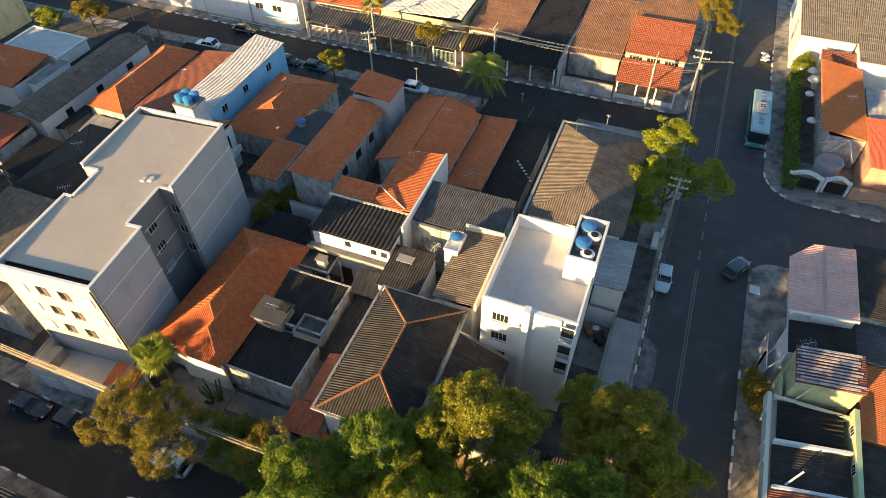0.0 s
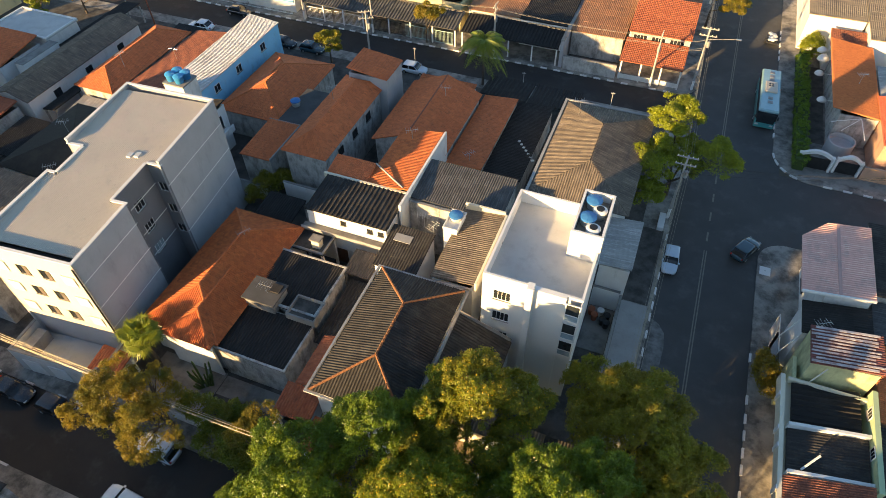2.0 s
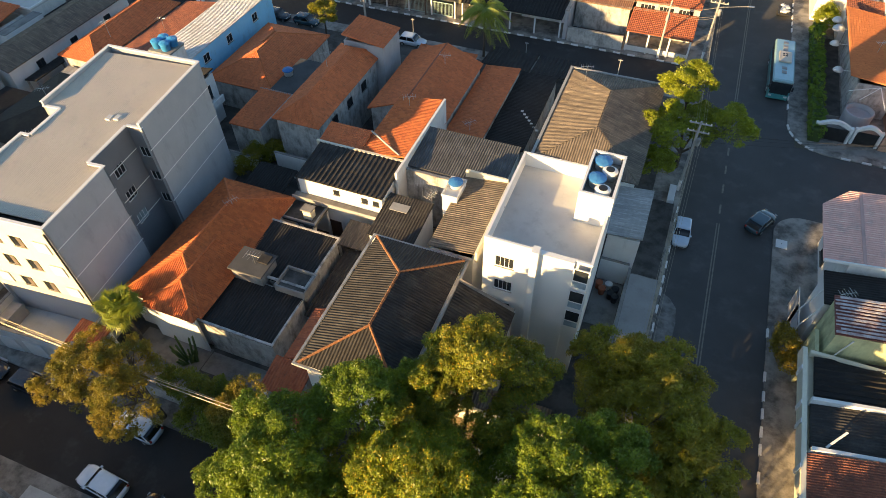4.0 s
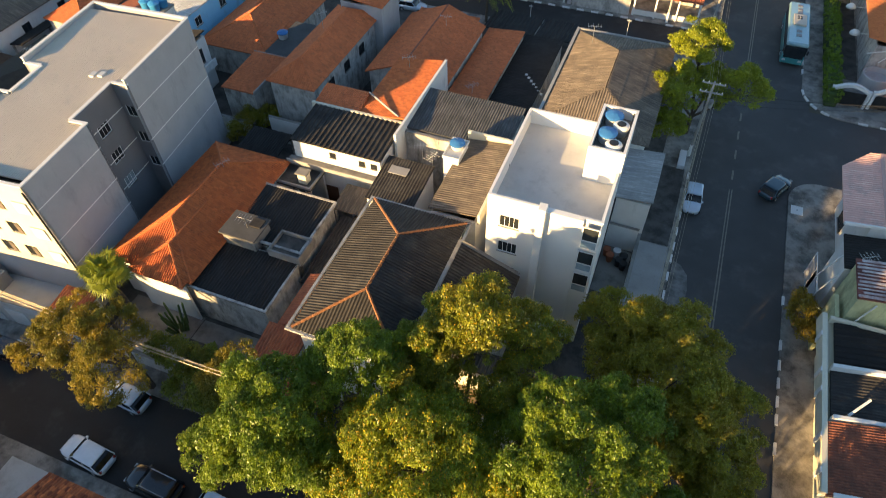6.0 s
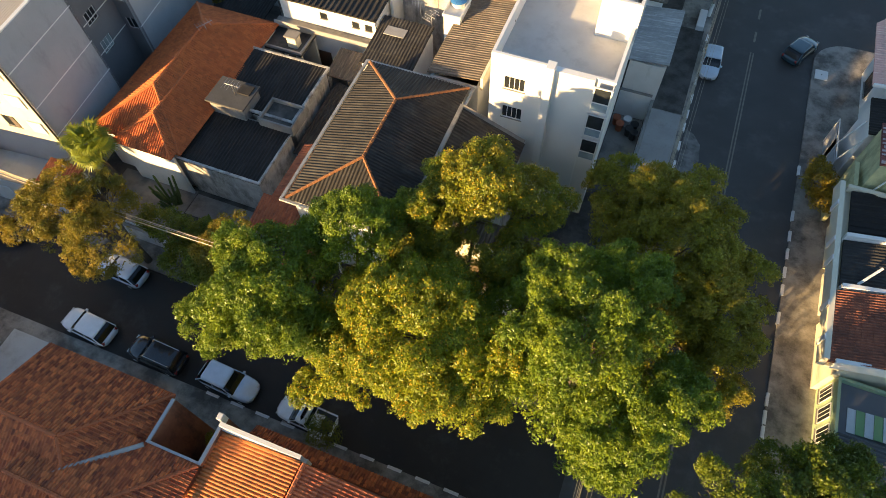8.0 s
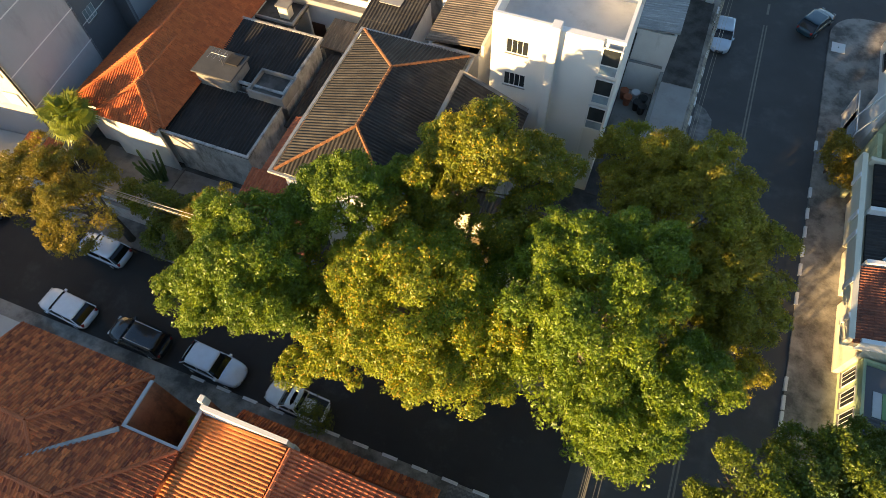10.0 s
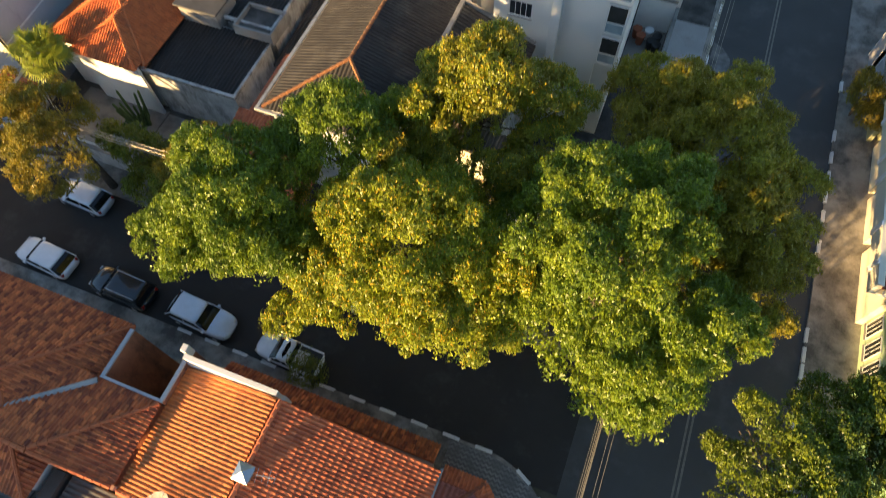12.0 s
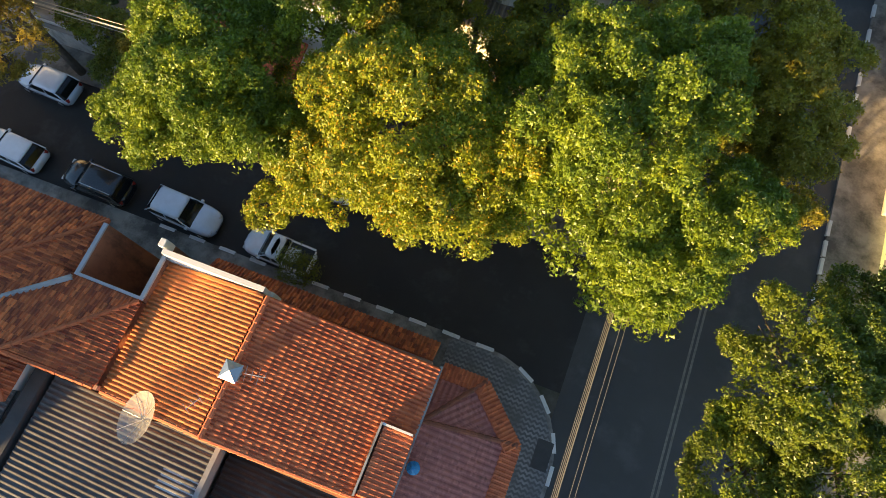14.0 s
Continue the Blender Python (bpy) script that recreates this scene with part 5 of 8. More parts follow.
stw = thing("roof_edge", "cream wall top along the brown corrugated roof", "gutter")
part("rim", box(-10.72, -10.5, 33.9, 43.2, 7.4, 8.55), CREAM, stw)
part("rim", box(-14.9, -10.74, 43.2, 43.4, 7.2, 8.75), CREAM, stw)
gy = thing("yard_wall", "stained white wall behind the small yard", "wall")
part("wall", box(-21.0, -16.2, 42.9, 43.1, 0.1, 7.2), OLD_WALL, gy)
part("coping", box(-21.0, -16.2, 42.85, 43.15, 7.204, 7.3), CONCRETE, gy)
dkrim = thing("roof_edge", "stained concrete parapet round the black roof", "gutter")
gutter_rim(dkrim, -33.3, -23.9, 27.6, 34.1, 4.95, 0.22, OLD_WALL, 0.22)
dkrim = thing("roof_edge", "stained concrete parapet round the low black roof", "gutter")
gutter_rim(dkrim, -31.2, -23.8, 21.8, 27.25, 4.42, 0.2, OLD_WALL, 0.18)
pt = thing("patio", "sunken stained concrete patio between two black roofs", "patio")
part("wall", ring(-26.6, -23.6, 26.9, 29.3, 4.4, 5.42, 0.14), CONCRETE, pt)
part("floor", box(-26.45, -23.75, 27.05, 29.15, 4.86, 5.08), YARD, pt)
lg = thing("balcony_ledge", "long concrete ledge under the white wall", "ledge")
part("ledge", box(-31.0, -21.8, 37.5, 38.296, 5.0, 5.16), CONCRETE, lg)
part("ledge_kerb", box(-31.0, -21.8, 37.4, 37.496, 5.0, 5.4), FIBRE_LIGHT, lg)
sb = thing("porch_slab", "stained concrete porch roof with a low kerb", "roof")
part("slab", box(-31.3, -27.4, 35.2, 38.0, 4.1, 4.3), YARD, sb)
gutter_rim(sb, -31.3, -27.4, 35.2, 38.0, 4.304, 0.16, FIBRE_LIGHT, 0.25)
for x, y in ((-31.2, 35.3), (-27.75, 35.3), (-31.2, 37.7), (-27.75, 37.7)):
    part("post", box(x, x + 0.25, y, y + 0.25, 0.1, 4.096), WHITE_WALL, sb)
bx = thing("chimney_box", "pale stone barbecue chimney on the porch roof", "chimney", at=(-28.5, 36.2, 4.3))
part("chimney_shaft", box(-0.45, 0.45, -0.4, 0.4, 0, 1.1, 0.03), CREAM, bx)
part("cap", box(-0.6, 0.6, -0.5, 0.5, 1.1, 1.25, 0.03), CONCRETE, bx)
for x0, x1, y0, y1, z, m, lab in ((-38.0, -33.4, 38.0, 42.2, 3.4, FIBRE_BLACK, "low black lean-to roof behind the orange roof"),
                                  (-24.6, -21.4, 34.2, 37.3, 3.9, FIBRE_BROWN, "low brown lean-to roof over an alley"),
                                  (-23.6, -20.6, 26.2, 34.0, 3.2, FIBRE_DARK, "low dark lean-to roof along the alley")):
    o = thing("lean_to", lab, "roof")
    roof_mono(o, x0, x1, y0, y1, z, z + 0.3, "+y", "fibre", m, 0.0)
    for x, y in ((x0 + 0.1, y0 + 0.1), (x1 - 0.3, y0 + 0.1), (x0 + 0.1, y1 - 0.3), (x1 - 0.3, y1 - 0.3)):
        part("post", box(x, x + 0.2, y, y + 0.2, 0.1, z), OLD_WALL, o)
for x0, x1, y0, y1, z, way, lab in ((-22.4, -21.2, 21.3, 26.6, 4.3, "+x", "narrow orange tile roof beside the hip roof"),
                                    (-23.0, -19.6, 18.4, 21.2, 4.1, "+y", "square orange tile roof at the foot of the hip roof"),
                                    (-19.5, -16.2, 16.6, 19.4, 3.4, "+y", "orange tile porch roof in front of the hip-roofed house"),
                                    (-12.0, -11.2, 19.6, 24.0, 5.2, "+x", "narrow orange tile strip between two dark roofs"),
                                    (-41.6, -38.4, 16.0, 19.0, 2.8, "+y", "small orange tile roof over a garden gate"),
                                    (-31.2, -23.2, 67.6, 70.6, 3.0, "+y", "long low orange tile roof over a carport")):
    o = thing("porch_roof", lab, "roof")
    roof_mono(o, x0, x1, y0, y1, z, z + 0.5, way, "tile", CLAY_RED if y0 < 30 else CLAY, 0.0)
    for x, y in ((x0 + 0.1, y0 + 0.1), (x1 - 0.3, y0 + 0.1), (x0 + 0.1, y1 - 0.3), (x1 - 0.3, y1 - 0.3)):
        part("post", box(x, x + 0.18, y, y + 0.18, 0.1, z), WHITE_WALL, o)
sky_l = thing("skylight", "pale translucent sheet set into the dark roof", "skylight")
part("sheet", box(-20.6, -18.8, 37.9, 38.9, 6.52, 6.58), FIBRE_LIGHT, sky_l)
for x, y, z, h, r in ((-18.6, 41.2, 6.2, 1.4, 20), (-17.2, 40.2, 6.2, 1.3, 70), (-24.6, 62.6, 6.9, 0.9, 10), (-8.0, 63.0, 7.6, 2.0, 15), (-64.0, 60.0, 5.0, 1.6, 5), (-68.5, 55.0, 6.0, 1.8, 80),
                      (-62.0, 39.0, 7.95, 1.5, 30), (-36.5, 55.6, 8.0, 1.6, 40), (-34.5, 33.0, 5.8, 1.6, 60), (-18.5, 54.5, 4.2, 1.2, 50), (-24.5, 52.0, 7.9, 1.0, 30), (18.6, 41.6, 6.0, 1.1, 30),
                      (-58.6, 33.0, 7.8, 0.9, 40), (-92.0, 54.0, 4.6, 1.2, 0), (-29.0, 28.0, 6.1, 1.0, 0), (24.0, 86.0, 5.0, 1.3, 25)):
    antenna(x, y, z, h, r)
antenna(-9.1, 1.5, 7.8, 0.6, 10, 4, 0.45)
antenna(-11.0, -0.4, 7.9, 0.4, 60, 3, 0.35)
stk = thing("stacked_tiles", "loose white tiles scattered over the black roof", "tiles")
for k in range(7):
    part("tile", box(-14.4 + 0.42 * k, -14.1 + 0.42 * k, 60.6 - 0.5 * k, 60.9 - 0.5 * k, 3.66, 3.74, 0.01), SHEET_WHITE, stk)

# windows of the houses that show their sides
for hx, ys, z, m in ((-54.5, (55.5, 60.5, 66.5), 4.5, WHITE_METAL), (-76.4, (49.0, 55.0, 61.5), 2.8, DARK_METAL), (-32.9, (49.4, 53.0, 56.6), 4.6, DARK_METAL)):
    for y in ys:
        o = thing("wall_window", "small framed window in the side wall", "window", "side windows")
        window(o, "x", hx + 0.036, y, y + 1.1, z, z + 1.0, 1, m, GLASS, 1)
for x, z in ((-26.6, 6.2), (-23.6, 6.1), (-22.4, 6.1)):
    o = thing("wall_window", "narrow vent window under the eaves", "window", "side windows")
    window(o, "y", 38.264, x, x + 0.5, z, z + 0.45, -1, DARK_METAL, GLASS, 0)
for x, w in ((-28.0, 1.6), (-25.8, 1.0)):
    o = thing("wall_door", "brown wooden door in the white wall", "door")
    part("door_leaf", box(x, x + w, 38.23, 38.294, 0.2, 2.3, 0.01), mat("brown_wood", (0.14, 0.07, 0.04), (0.10, 0.05, 0.03), 2.0, 0.6) if w > 1.2 else WHITE_METAL, o)
    part("door_frame", box(x - 0.1, x - 0.004, 38.2, 38.294, 0.2, 2.4), WHITE_METAL, o)
    part("door_frame", box(x + w + 0.004, x + w + 0.1, 38.2, 38.294, 0.2, 2.4), WHITE_METAL, o)

# ---- south side ----
sc = thing("corner_house", "corner house with a clay tile gable roof and a white parapet", "house", "houses of the south side")
walls(sc, -15.5, -2.6, -1.3, 4.75, 0.1, 5.9, SALMON)
RIDGE_X, RIDGE_Z, WEST_X, WEST_Z, EAST_X, EAST_Z, Y0, Y1 = -10.2, 7.9, -15.7, 6.55, -2.4, 5.9, -1.5, 4.75
wl = math.hypot(RIDGE_X - WEST_X, RIDGE_Z - WEST_Z)
deck = thing("roof_deck", "roof boards under the sunlit clay tiles", "roof")
wdir = Vector((RIDGE_X - WEST_X, 0, RIDGE_Z - WEST_Z)).normalized()
part("ridge_cap", cap_line(bmesh.new(), (RIDGE_X, Y0, RIDGE_Z + 0.14), (RIDGE_X, Y1, RIDGE_Z + 0.14), 0.12), CLAY_NEAR, sc)
part("verge", cap_line(bmesh.new(), (RIDGE_X, Y0, RIDGE_Z + 0.1), (EAST_X, Y0, EAST_Z + 0.1), 0.10), CLAY_NEAR, sc)
part("verge", cap_line(bmesh.new(), (WEST_X, Y0, WEST_Z + 0.1), (RIDGE_X, Y0, RIDGE_Z + 0.1), 0.10), CLAY_NEAR, sc)
part("edge_gutter", box(EAST_X, EAST_X + 0.12, Y0, Y1 + 0.1, EAST_Z - 0.02, EAST_Z + 0.12), GUTTER, sc)
part("parapet", box(-15.75, -10.4, 4.78, 5.1, 5.9, 7.0), WHITE_WALL, sc)
part("parapet_top", box(-15.6, -10.55, 4.82, 5.06, 7.0, 7.95), FRESH_WHITE, sc, "white painted fascia along the roof")
part("back_wall", box(-15.7, -2.5, -1.72, -1.5, 0.1, 6.4), mat("orange_wall", (0.50, 0.24, 0.10), (0.42, 0.19, 0.08), 0.8, 0.85, 20.0, 0.2), sc)
sk = part("roof_window", slope((-2.45, -1.35, 6.0), (0, 1, 0), 2.95, (-1.3, 0, 0.36), 1.35, "bigtile", 0, 0, 0.3), CLAY_NEAR, sc, "raised tile panel at the roof's edge")
part("panel_edge", box(-3.84, -3.754, -1.4, 1.7, 6.3, 6.78), GUTTER, sk)
part("panel_edge", box(-3.75, -2.4, 1.604, 1.7, 6.3, 6.72), FRESH_WHITE, sk)
ch = thing("roof_vent", "square white metal chimney cap on the ridge", "chimney", at=(-10.1, 1.3, 8.0))
part("vent_body", box(-0.28, 0.28, -0.28, 0.28, -0.4, 0.45), GUTTER, ch)
bm = bmesh.new()
b0 = [bm.verts.new((x, y, 0.45)) for x, y in ((-0.4, -0.4), (0.4, -0.4), (0.4, 0.4), (-0.4, 0.4))]
tip = bm.verts.new((0, 0, 0.68))
bm.faces.new(b0[::-1])
for k in range(4):
    bm.faces.new((b0[k], b0[(k + 1) % 4], tip))
part("vent_cap", bm, ALU, ch, "pyramid-shaped metal cap")
dish = thing("satellite_dish", "large mesh satellite dish on the shed roof", "dish", at=(-12.95, -1.75, 6.3))
bm = bmesh.new()
rings = [[bm.verts.new((r * math.cos(k * math.tau / 24), r * math.sin(k * math.tau / 24), 0.30 * r * r)) for k in range(24)] for r in (0.1, 0.4, 0.75, 1.1)]
for a, b in zip(rings, rings[1:]):
    for k in range(24):
        bm.faces.new((a[k], a[(k + 1) % 24], b[(k + 1) % 24], b[k]))
bm.faces.new(rings[0])
dmat = mat("dish_mesh", (0.62, 0.60, 0.54), (0.52, 0.50, 0.45), 2.0, 0.6)
dmat.node_tree.nodes["Principled BSDF"].inputs["Alpha"].default_value = 0.45
o = part("reflector", bm, dmat, dish)
tilt = pose(0, 0, 1.25, 0, -30, 0)
o.matrix_local = tilt
for k in range(8):
    a = k * math.tau / 8
    r = part("rib", tube((0.08 * math.cos(a), 0.08 * math.sin(a), 0.012), (1.1 * math.cos(a), 1.1 * math.sin(a), 0.372), 0.014, 0.012, 5), ALU, dish)
    r.matrix_local = tilt
r = part("feed_arm", tube((0, 0, 0), (0, 0, 0.75), 0.02), ALU, dish)
r.matrix_local = tilt
part("mast", tube((0, 0, -0.6), (0, 0, 1.2), 0.04), DARK_METAL, dish)
# front pent roof and corner annexe
pr = thing("pent_roof", "narrow clay tile pent roof over the shop front", "roof")
part("roof_plane", slope((-3.0, 6.15, 3.3), (-1, 0, 0), 12.4, (0, -1.0, 0.7), 1.22, "bigtile"), CLAY_OLD_NEAR, pr)
part("wall", box(-15.4, -3.0, 4.8, 5.15, 0.1, 3.9), SALMON, pr)
an = thing("corner_annexe", "corner annexe with a low wine-red hip roof edged in orange tiles", "house", "houses of the south side")
part("wall", prism([(-2.38, 4.8), (-0.45, 4.8), (1.6, 2.85), (1.6, -9), (-2.38, -9)], 0.1, 3.4), SALMON, an)
part("roof_plane", slope((-0.3, 5.2, 3.5), (-1, 0, 0), 2.1, (0, -2.8, 1.3), 3.09, "fibre", 2.1, 0), SLATE_ROOF, an)
part("roof_plane", slope((2.0, 3.0, 3.5), (-0.722, 0.692, 0), 3.18, (-0.692 * 3.5, -0.722 * 3.5, 1.3), 3.73, "fibre", 2.8, 0.38), SLATE_ROOF, an)
part("roof_plane", slope((2.0, -9, 3.5), (0, 1, 0), 12.0, (-4.4, 0, 1.3), 4.59, "fibre", 0, 0.6), SLATE_ROOF, an)
for o0, al, ln, up in (((-0.25, 5.3, 3.47), (-1, 0, 0), 2.2, (0, -0.8, 0.37)), ((2.12, 3.02, 3.47), (-0.722, 0.692, 0), 3.25, (-0.55, -0.58, 0.37)), ((2.15, -9, 3.47), (0, 1, 0), 12.0, (-0.8, 0, 0.236))):
    part("edge_tiles", slope(o0, al, ln, up, Vector(up).length, "bigtile", 0, 0, 0.16), CLAY_NEAR, an, "border of orange clay tiles")
for p, q in (((-0.3, 5.2, 3.68), (-2.38, 2.4, 4.95)), ((2.0, 3.0, 3.68), (-2.38, 2.4, 4.95))):
    part("ridge_cap", cap_line(bmesh.new(), p, q, 0.12), CLAY_OLD, an)
water_tank("water_tank", "small bright blue tank lid beside the gutter", -2.0, 0.42, 4.9, 0.28, 0.2, WHITE_METAL, mat("cyan_plastic", (0.03, 0.30, 0.62), (0.03, 0.26, 0.55), 1.5, 0.4))
flat_pad("driveway", -37.0, -28.7, -3.0, 6.4, 0.17, SHEET_WHITE, "pale patterned paving beside the old house")
# old house with hipped roofs round a light well
oh = thing("old_house", "house with old dark clay tile hip roofs", "house", "houses of the south side")
walls(oh, -28.5, -20.2, -3.0, 5.3, 0.1, 6.2, WHITE_WALL)
roof_hip(oh, -28.7, -19.7, -3.3, 5.5, 6.35, 8.3, "x", "bigtile", CLAY_OLD_NEAR, 0.1, CLAY_OLD_NEAR, 3.7, "", False, True)
part("roof_plane", slope((-15.8, 2.6, 7.0), (-1, 0, 0), 9.2, (0, -3.9, 1.15), 4.07, "bigtile", 3.8, 0), CLAY_OLD_NEAR, oh)
part("roof_plane", slope((-15.8, -1.3, 7.0), (0, 1, 0), 3.9, (-3.9, 0, 1.15), 4.07, "bigtile", 0, 3.9), CLAY_OLD_NEAR, oh)
part("ridge_cap", cap_line(bmesh.new(), (-15.85, 2.6, 7.15), (-19.7, -1.3, 8.3), 0.12), CLAY_OLD_NEAR, oh)
part("valley_gutter", tube((-19.25, 2.5, 7.22), (-23.4, -1.2, 8.05), 0.15, 0.15, 6), GUTTER, oh)
part("wall", box(-25.0, -15.75, -1.5, -1.3, 0.1, 7.0), SALMON, oh)
part("verge", cap_line(bmesh.new(), (-15.85, -1.4, 7.15), (-19.7, -1.4, 8.25), 0.12), CLAY_OLD_NEAR, oh)
part("verge", cap_line(bmesh.new(), (-19.7, -1.4, 8.25), (-25.0, -1.4, 8.25), 0.12), CLAY_OLD_NEAR, oh)
WELL = mat("stained_brick_red_render", (0.42, 0.17, 0.09), (0.28, 0.12, 0.07), 0.8, 0.9, 20.0, 0.3, ((0.05, 0.035, 0.03), 0.7, 0.8), 0, True)
lw = thing("light_well", "open light well with white rims between the tiled roofs", "courtyard")
part("valley_gutter", box(-16.1, -15.5, -1.45, 2.6, 6.3, 6.62), CLAY_OLD_NEAR, oh)
for a in ((-19.24, -15.76, 2.66, 2.80), (-19.24, -19.10, 2.804, 5.3), (-15.88, -15.74, 2.804, 5.5)):
    part("wall", box(*a, 0.1, 7.1), WELL, lw)
    part("rim", box(a[0] - 0.03, a[1] + 0.03, a[2] - 0.001, a[3] + 0.001, 7.104, 7.22), GREY_WALL, lw)
part("floor", box(-19.06, -15.94, 2.864, 5.4, 0.1, 0.22), YARD, lw)
part("post", box(-15.98, -15.66, 5.1, 5.5, 7.0, 7.9, 0.03), FRESH_WHITE, lw)
for x0, x1, y0, y1, z, m, k, lab in ((-18.9, -10.2, -13.0, -1.75, 5.0, FIBRE_GREY, "broad", "dark corrugated shed roof behind the corner house"),
                                     (-9.9, -2.4, -13.0, -1.75, 4.6, FIBRE_DARK, "broad", "black corrugated roof of a neighbouring shed"),
                                     (-34.0, -20.2, -13.0, -2.6, 4.4, FIBRE_GREY, "broad", "grey corrugated roof of a long shed")):
    o = thing("shed", lab, "shed", "sheds of the south side")
    part("wall", box(x0 + 0.1, x1 - 0.1, y0 + 0.1, y1 - 0.1, 0.1, z - 0.02), OLD_WALL, o)
    roof_mono(o, x0, x1, y0, y1, z, z + 0.7, "+x", k, m, 0.0)
o = thing("roof_edge", "concrete wall top between the sheds", "gutter")
part("rim", box(-19.9, -19.2, -13, -1.8, 4.5, 5.3), FIBRE_GREY, o)
part("rim", box(-10.16, -9.94, -13, -1.78, 5.2, 6.0), FIBRE_LIGHT, o)
o = thing("skylight", "bright white corrugated sheet set into the shed roof", "skylight")
part("sheet", slope((-12.0, -4.4, 5.68), (0, 1, 0), 1.0, (1.8, 0, 0.14), 1.8, "broad", 0, 0, 0.04), SHEET_WHITE, o)

# wavy stone pavement at the corner
flat_pts = [(-2.9, 7.25)] + [(-0.9 + 5.0 * math.cos(radians(a)), 2.2 + 5.0 * math.sin(radians(a))) for a in (85, 70, 55, 40, 25, 10, 0)] + [(4.1, -12), (1.7, -12), (1.7, 2.9), (-0.4, 4.9), (-2.9, 4.9)]
solid("mosaic_pavement", prism(flat_pts, 0.1, 0.156), MOSAIC, "wavy black and white stone pavement at the corner", "pavement", kind="structure")
o = thing("manhole", "square concrete cover set into the corner pavement", "cover", at=(3.65, 3.2, 0.156))
part("cover_plate", box(-0.5, 0.35, -0.75, 0.75, 0.0, 0.02, 0.006), FIBRE_GREY, o)

# ---- houses across the north street ----
G = "houses across the street"
house("house", "house with a worn orange roof behind a walled forecourt", -14.4, -6.8, 88.4, 105, 3.9, OLD_WALL, ("mono", "fibre", CLAY_WORN, 4.0, 5.2, "+y", None), group=G)
house("house", "two-storey house with a red clay tile roof", -6.2, 2.4, 89.2, 96.8, 5.0, OLD_WALL, ("mono", "tile", CLAY_RED, 5.1, 6.9, "+y", None), group=G,
           holes={"s": [(-5.6, -3.6, 3.95, 4.75), (-3.0, -1.0, 3.95, 4.75), (-0.4, 1.6, 3.95, 4.75)]}, frame_mat=WHITE_METAL, bars=3)
house("house", "house with a brown corrugated roof behind the red one", -6.2, 2.4, 97.4, 112, 6.2, WHITE_WALL, ("mono", "fibre", CLAY_WORN, 6.4, 7.2, "+y", None), group=G)
o = thing("porch_roof", "red clay tile porch roof over parked motorcycles", "roof")
roof_mono(o, -6.4, 2.4, 83.9, 89.0, 3.2, 4.1, "+y", "tile", CLAY_RED, 0.0)
for x in (-6.2, -3.4, -0.6, 2.1):
    part("post", box(x, x + 0.22, 84.2, 84.42, 0.1, 3.2), WHITE_WALL, o)
low_wall("garden_wall", "low white wall under the porch roof", -6.3, 2.3, 84.5, 84.65, 0.9, WHITE_WALL)
house("house", "house with a worn orange roof in the sun", -31.0, -22.6, 89.0, 104, 4.2, CREAM, ("mono", "fibre", CLAY_WORN, 4.2, 5.6, "+y", None), group=G)
house("house", "house with a dark fibre-cement roof", -22.4, -15.2, 88.6, 108, 4.3, WHITE_WALL, ("mono", "fibre", FIBRE_BLACK, 4.3, 5.2, "+y", None), group=G)
low_wall("garden_wall", "grey forecourt wall along the street", -14.4, -6.6, 84.0, 84.2, 2.2, OLD_WALL)
low_wall("garden_wall", "pale blue-grey side wall between two houses", -15.1, -14.6, 84.2, 108, 4.4, GREY_WALL)
flat_pad("forecourt", -14.4, -6.7, 84.3, 88.3, 0.2, YARD, "stained concrete forecourt")
for x0, x1, z, m, k, lab in ((-30.6, -15.4, 2.9, FIBRE_BLACK, "bold", "black ribbed carport roof along the street"),
                             (-46.8, -31.4, 2.9, FIBRE_GREY, "bold", "dark ribbed carport roof with pale ribs"),
                             (-58.4, -47.2, 3.0, FIBRE_GREY, "bold", "grey ribbed carport roof above a white gate")):
    o = thing("carport", lab, "carport", "carports")
    roof_mono(o, x0, x1, 84.2, 88.6, z, z + 0.9, "+y", k, m, 0.0)
    n = int((x1 - x0) / 3.6)
    for q in range(n + 1):
        x = x0 + 0.1 + (x1 - x0 - 0.4) * q / n
        part("post", box(x, x + 0.2, 84.3, 84.5, 0.1, z), WHITE_WALL, o)
house("house", "yellow-walled house with a pale metal roof", -46.6, -32.4, 89.0, 104, 4.8, YELLOW_WALL, ("mono", "metal", SHEET_WHITE, 4.9, 5.6, "+x", None), group=G)
house("house", "house with an orange tile roof behind the carport", -60, -47.0, 88.8, 104, 4.2, WHITE_WALL, ("gable", "tile", CLAY, 4.3, 5.8, "x", None), group=G)
house("house", "white shop house with a blue fascia", -70.0, -60.6, 85.4, 100, 5.0, WHITE_WALL, ("mono", "metal", SHEET_WHITE, 5.0, 5.6, "+y", None), group=G,
      holes={"s": [(-69.0, -67.4, 2.9, 4.0), (-65.6, -63.8, 2.9, 4.0)]}, frame_mat=WHITE_METAL)
o = thing("shop_fascia", "bright blue fascia board over a white gate", "sign")
part("board", box(-67.0, -60.8, 85.2, 85.396, 1.9, 2.8, 0.02), BLUE_WALL, o)
house("house", "white house beside the shop", -80.0, -70.4, 85.4, 100, 4.4, WHITE_WALL, ("mono", "fibre", FIBRE_GREY, 4.4, 5.2, "+y", None), group=G)
house("house", "white house with a tiled porch", -96.0, -80.4, 85.6, 100, 4.4, WHITE_WALL, ("gable", "tile", CLAY, 4.4, 5.8, "x", None), group=G)


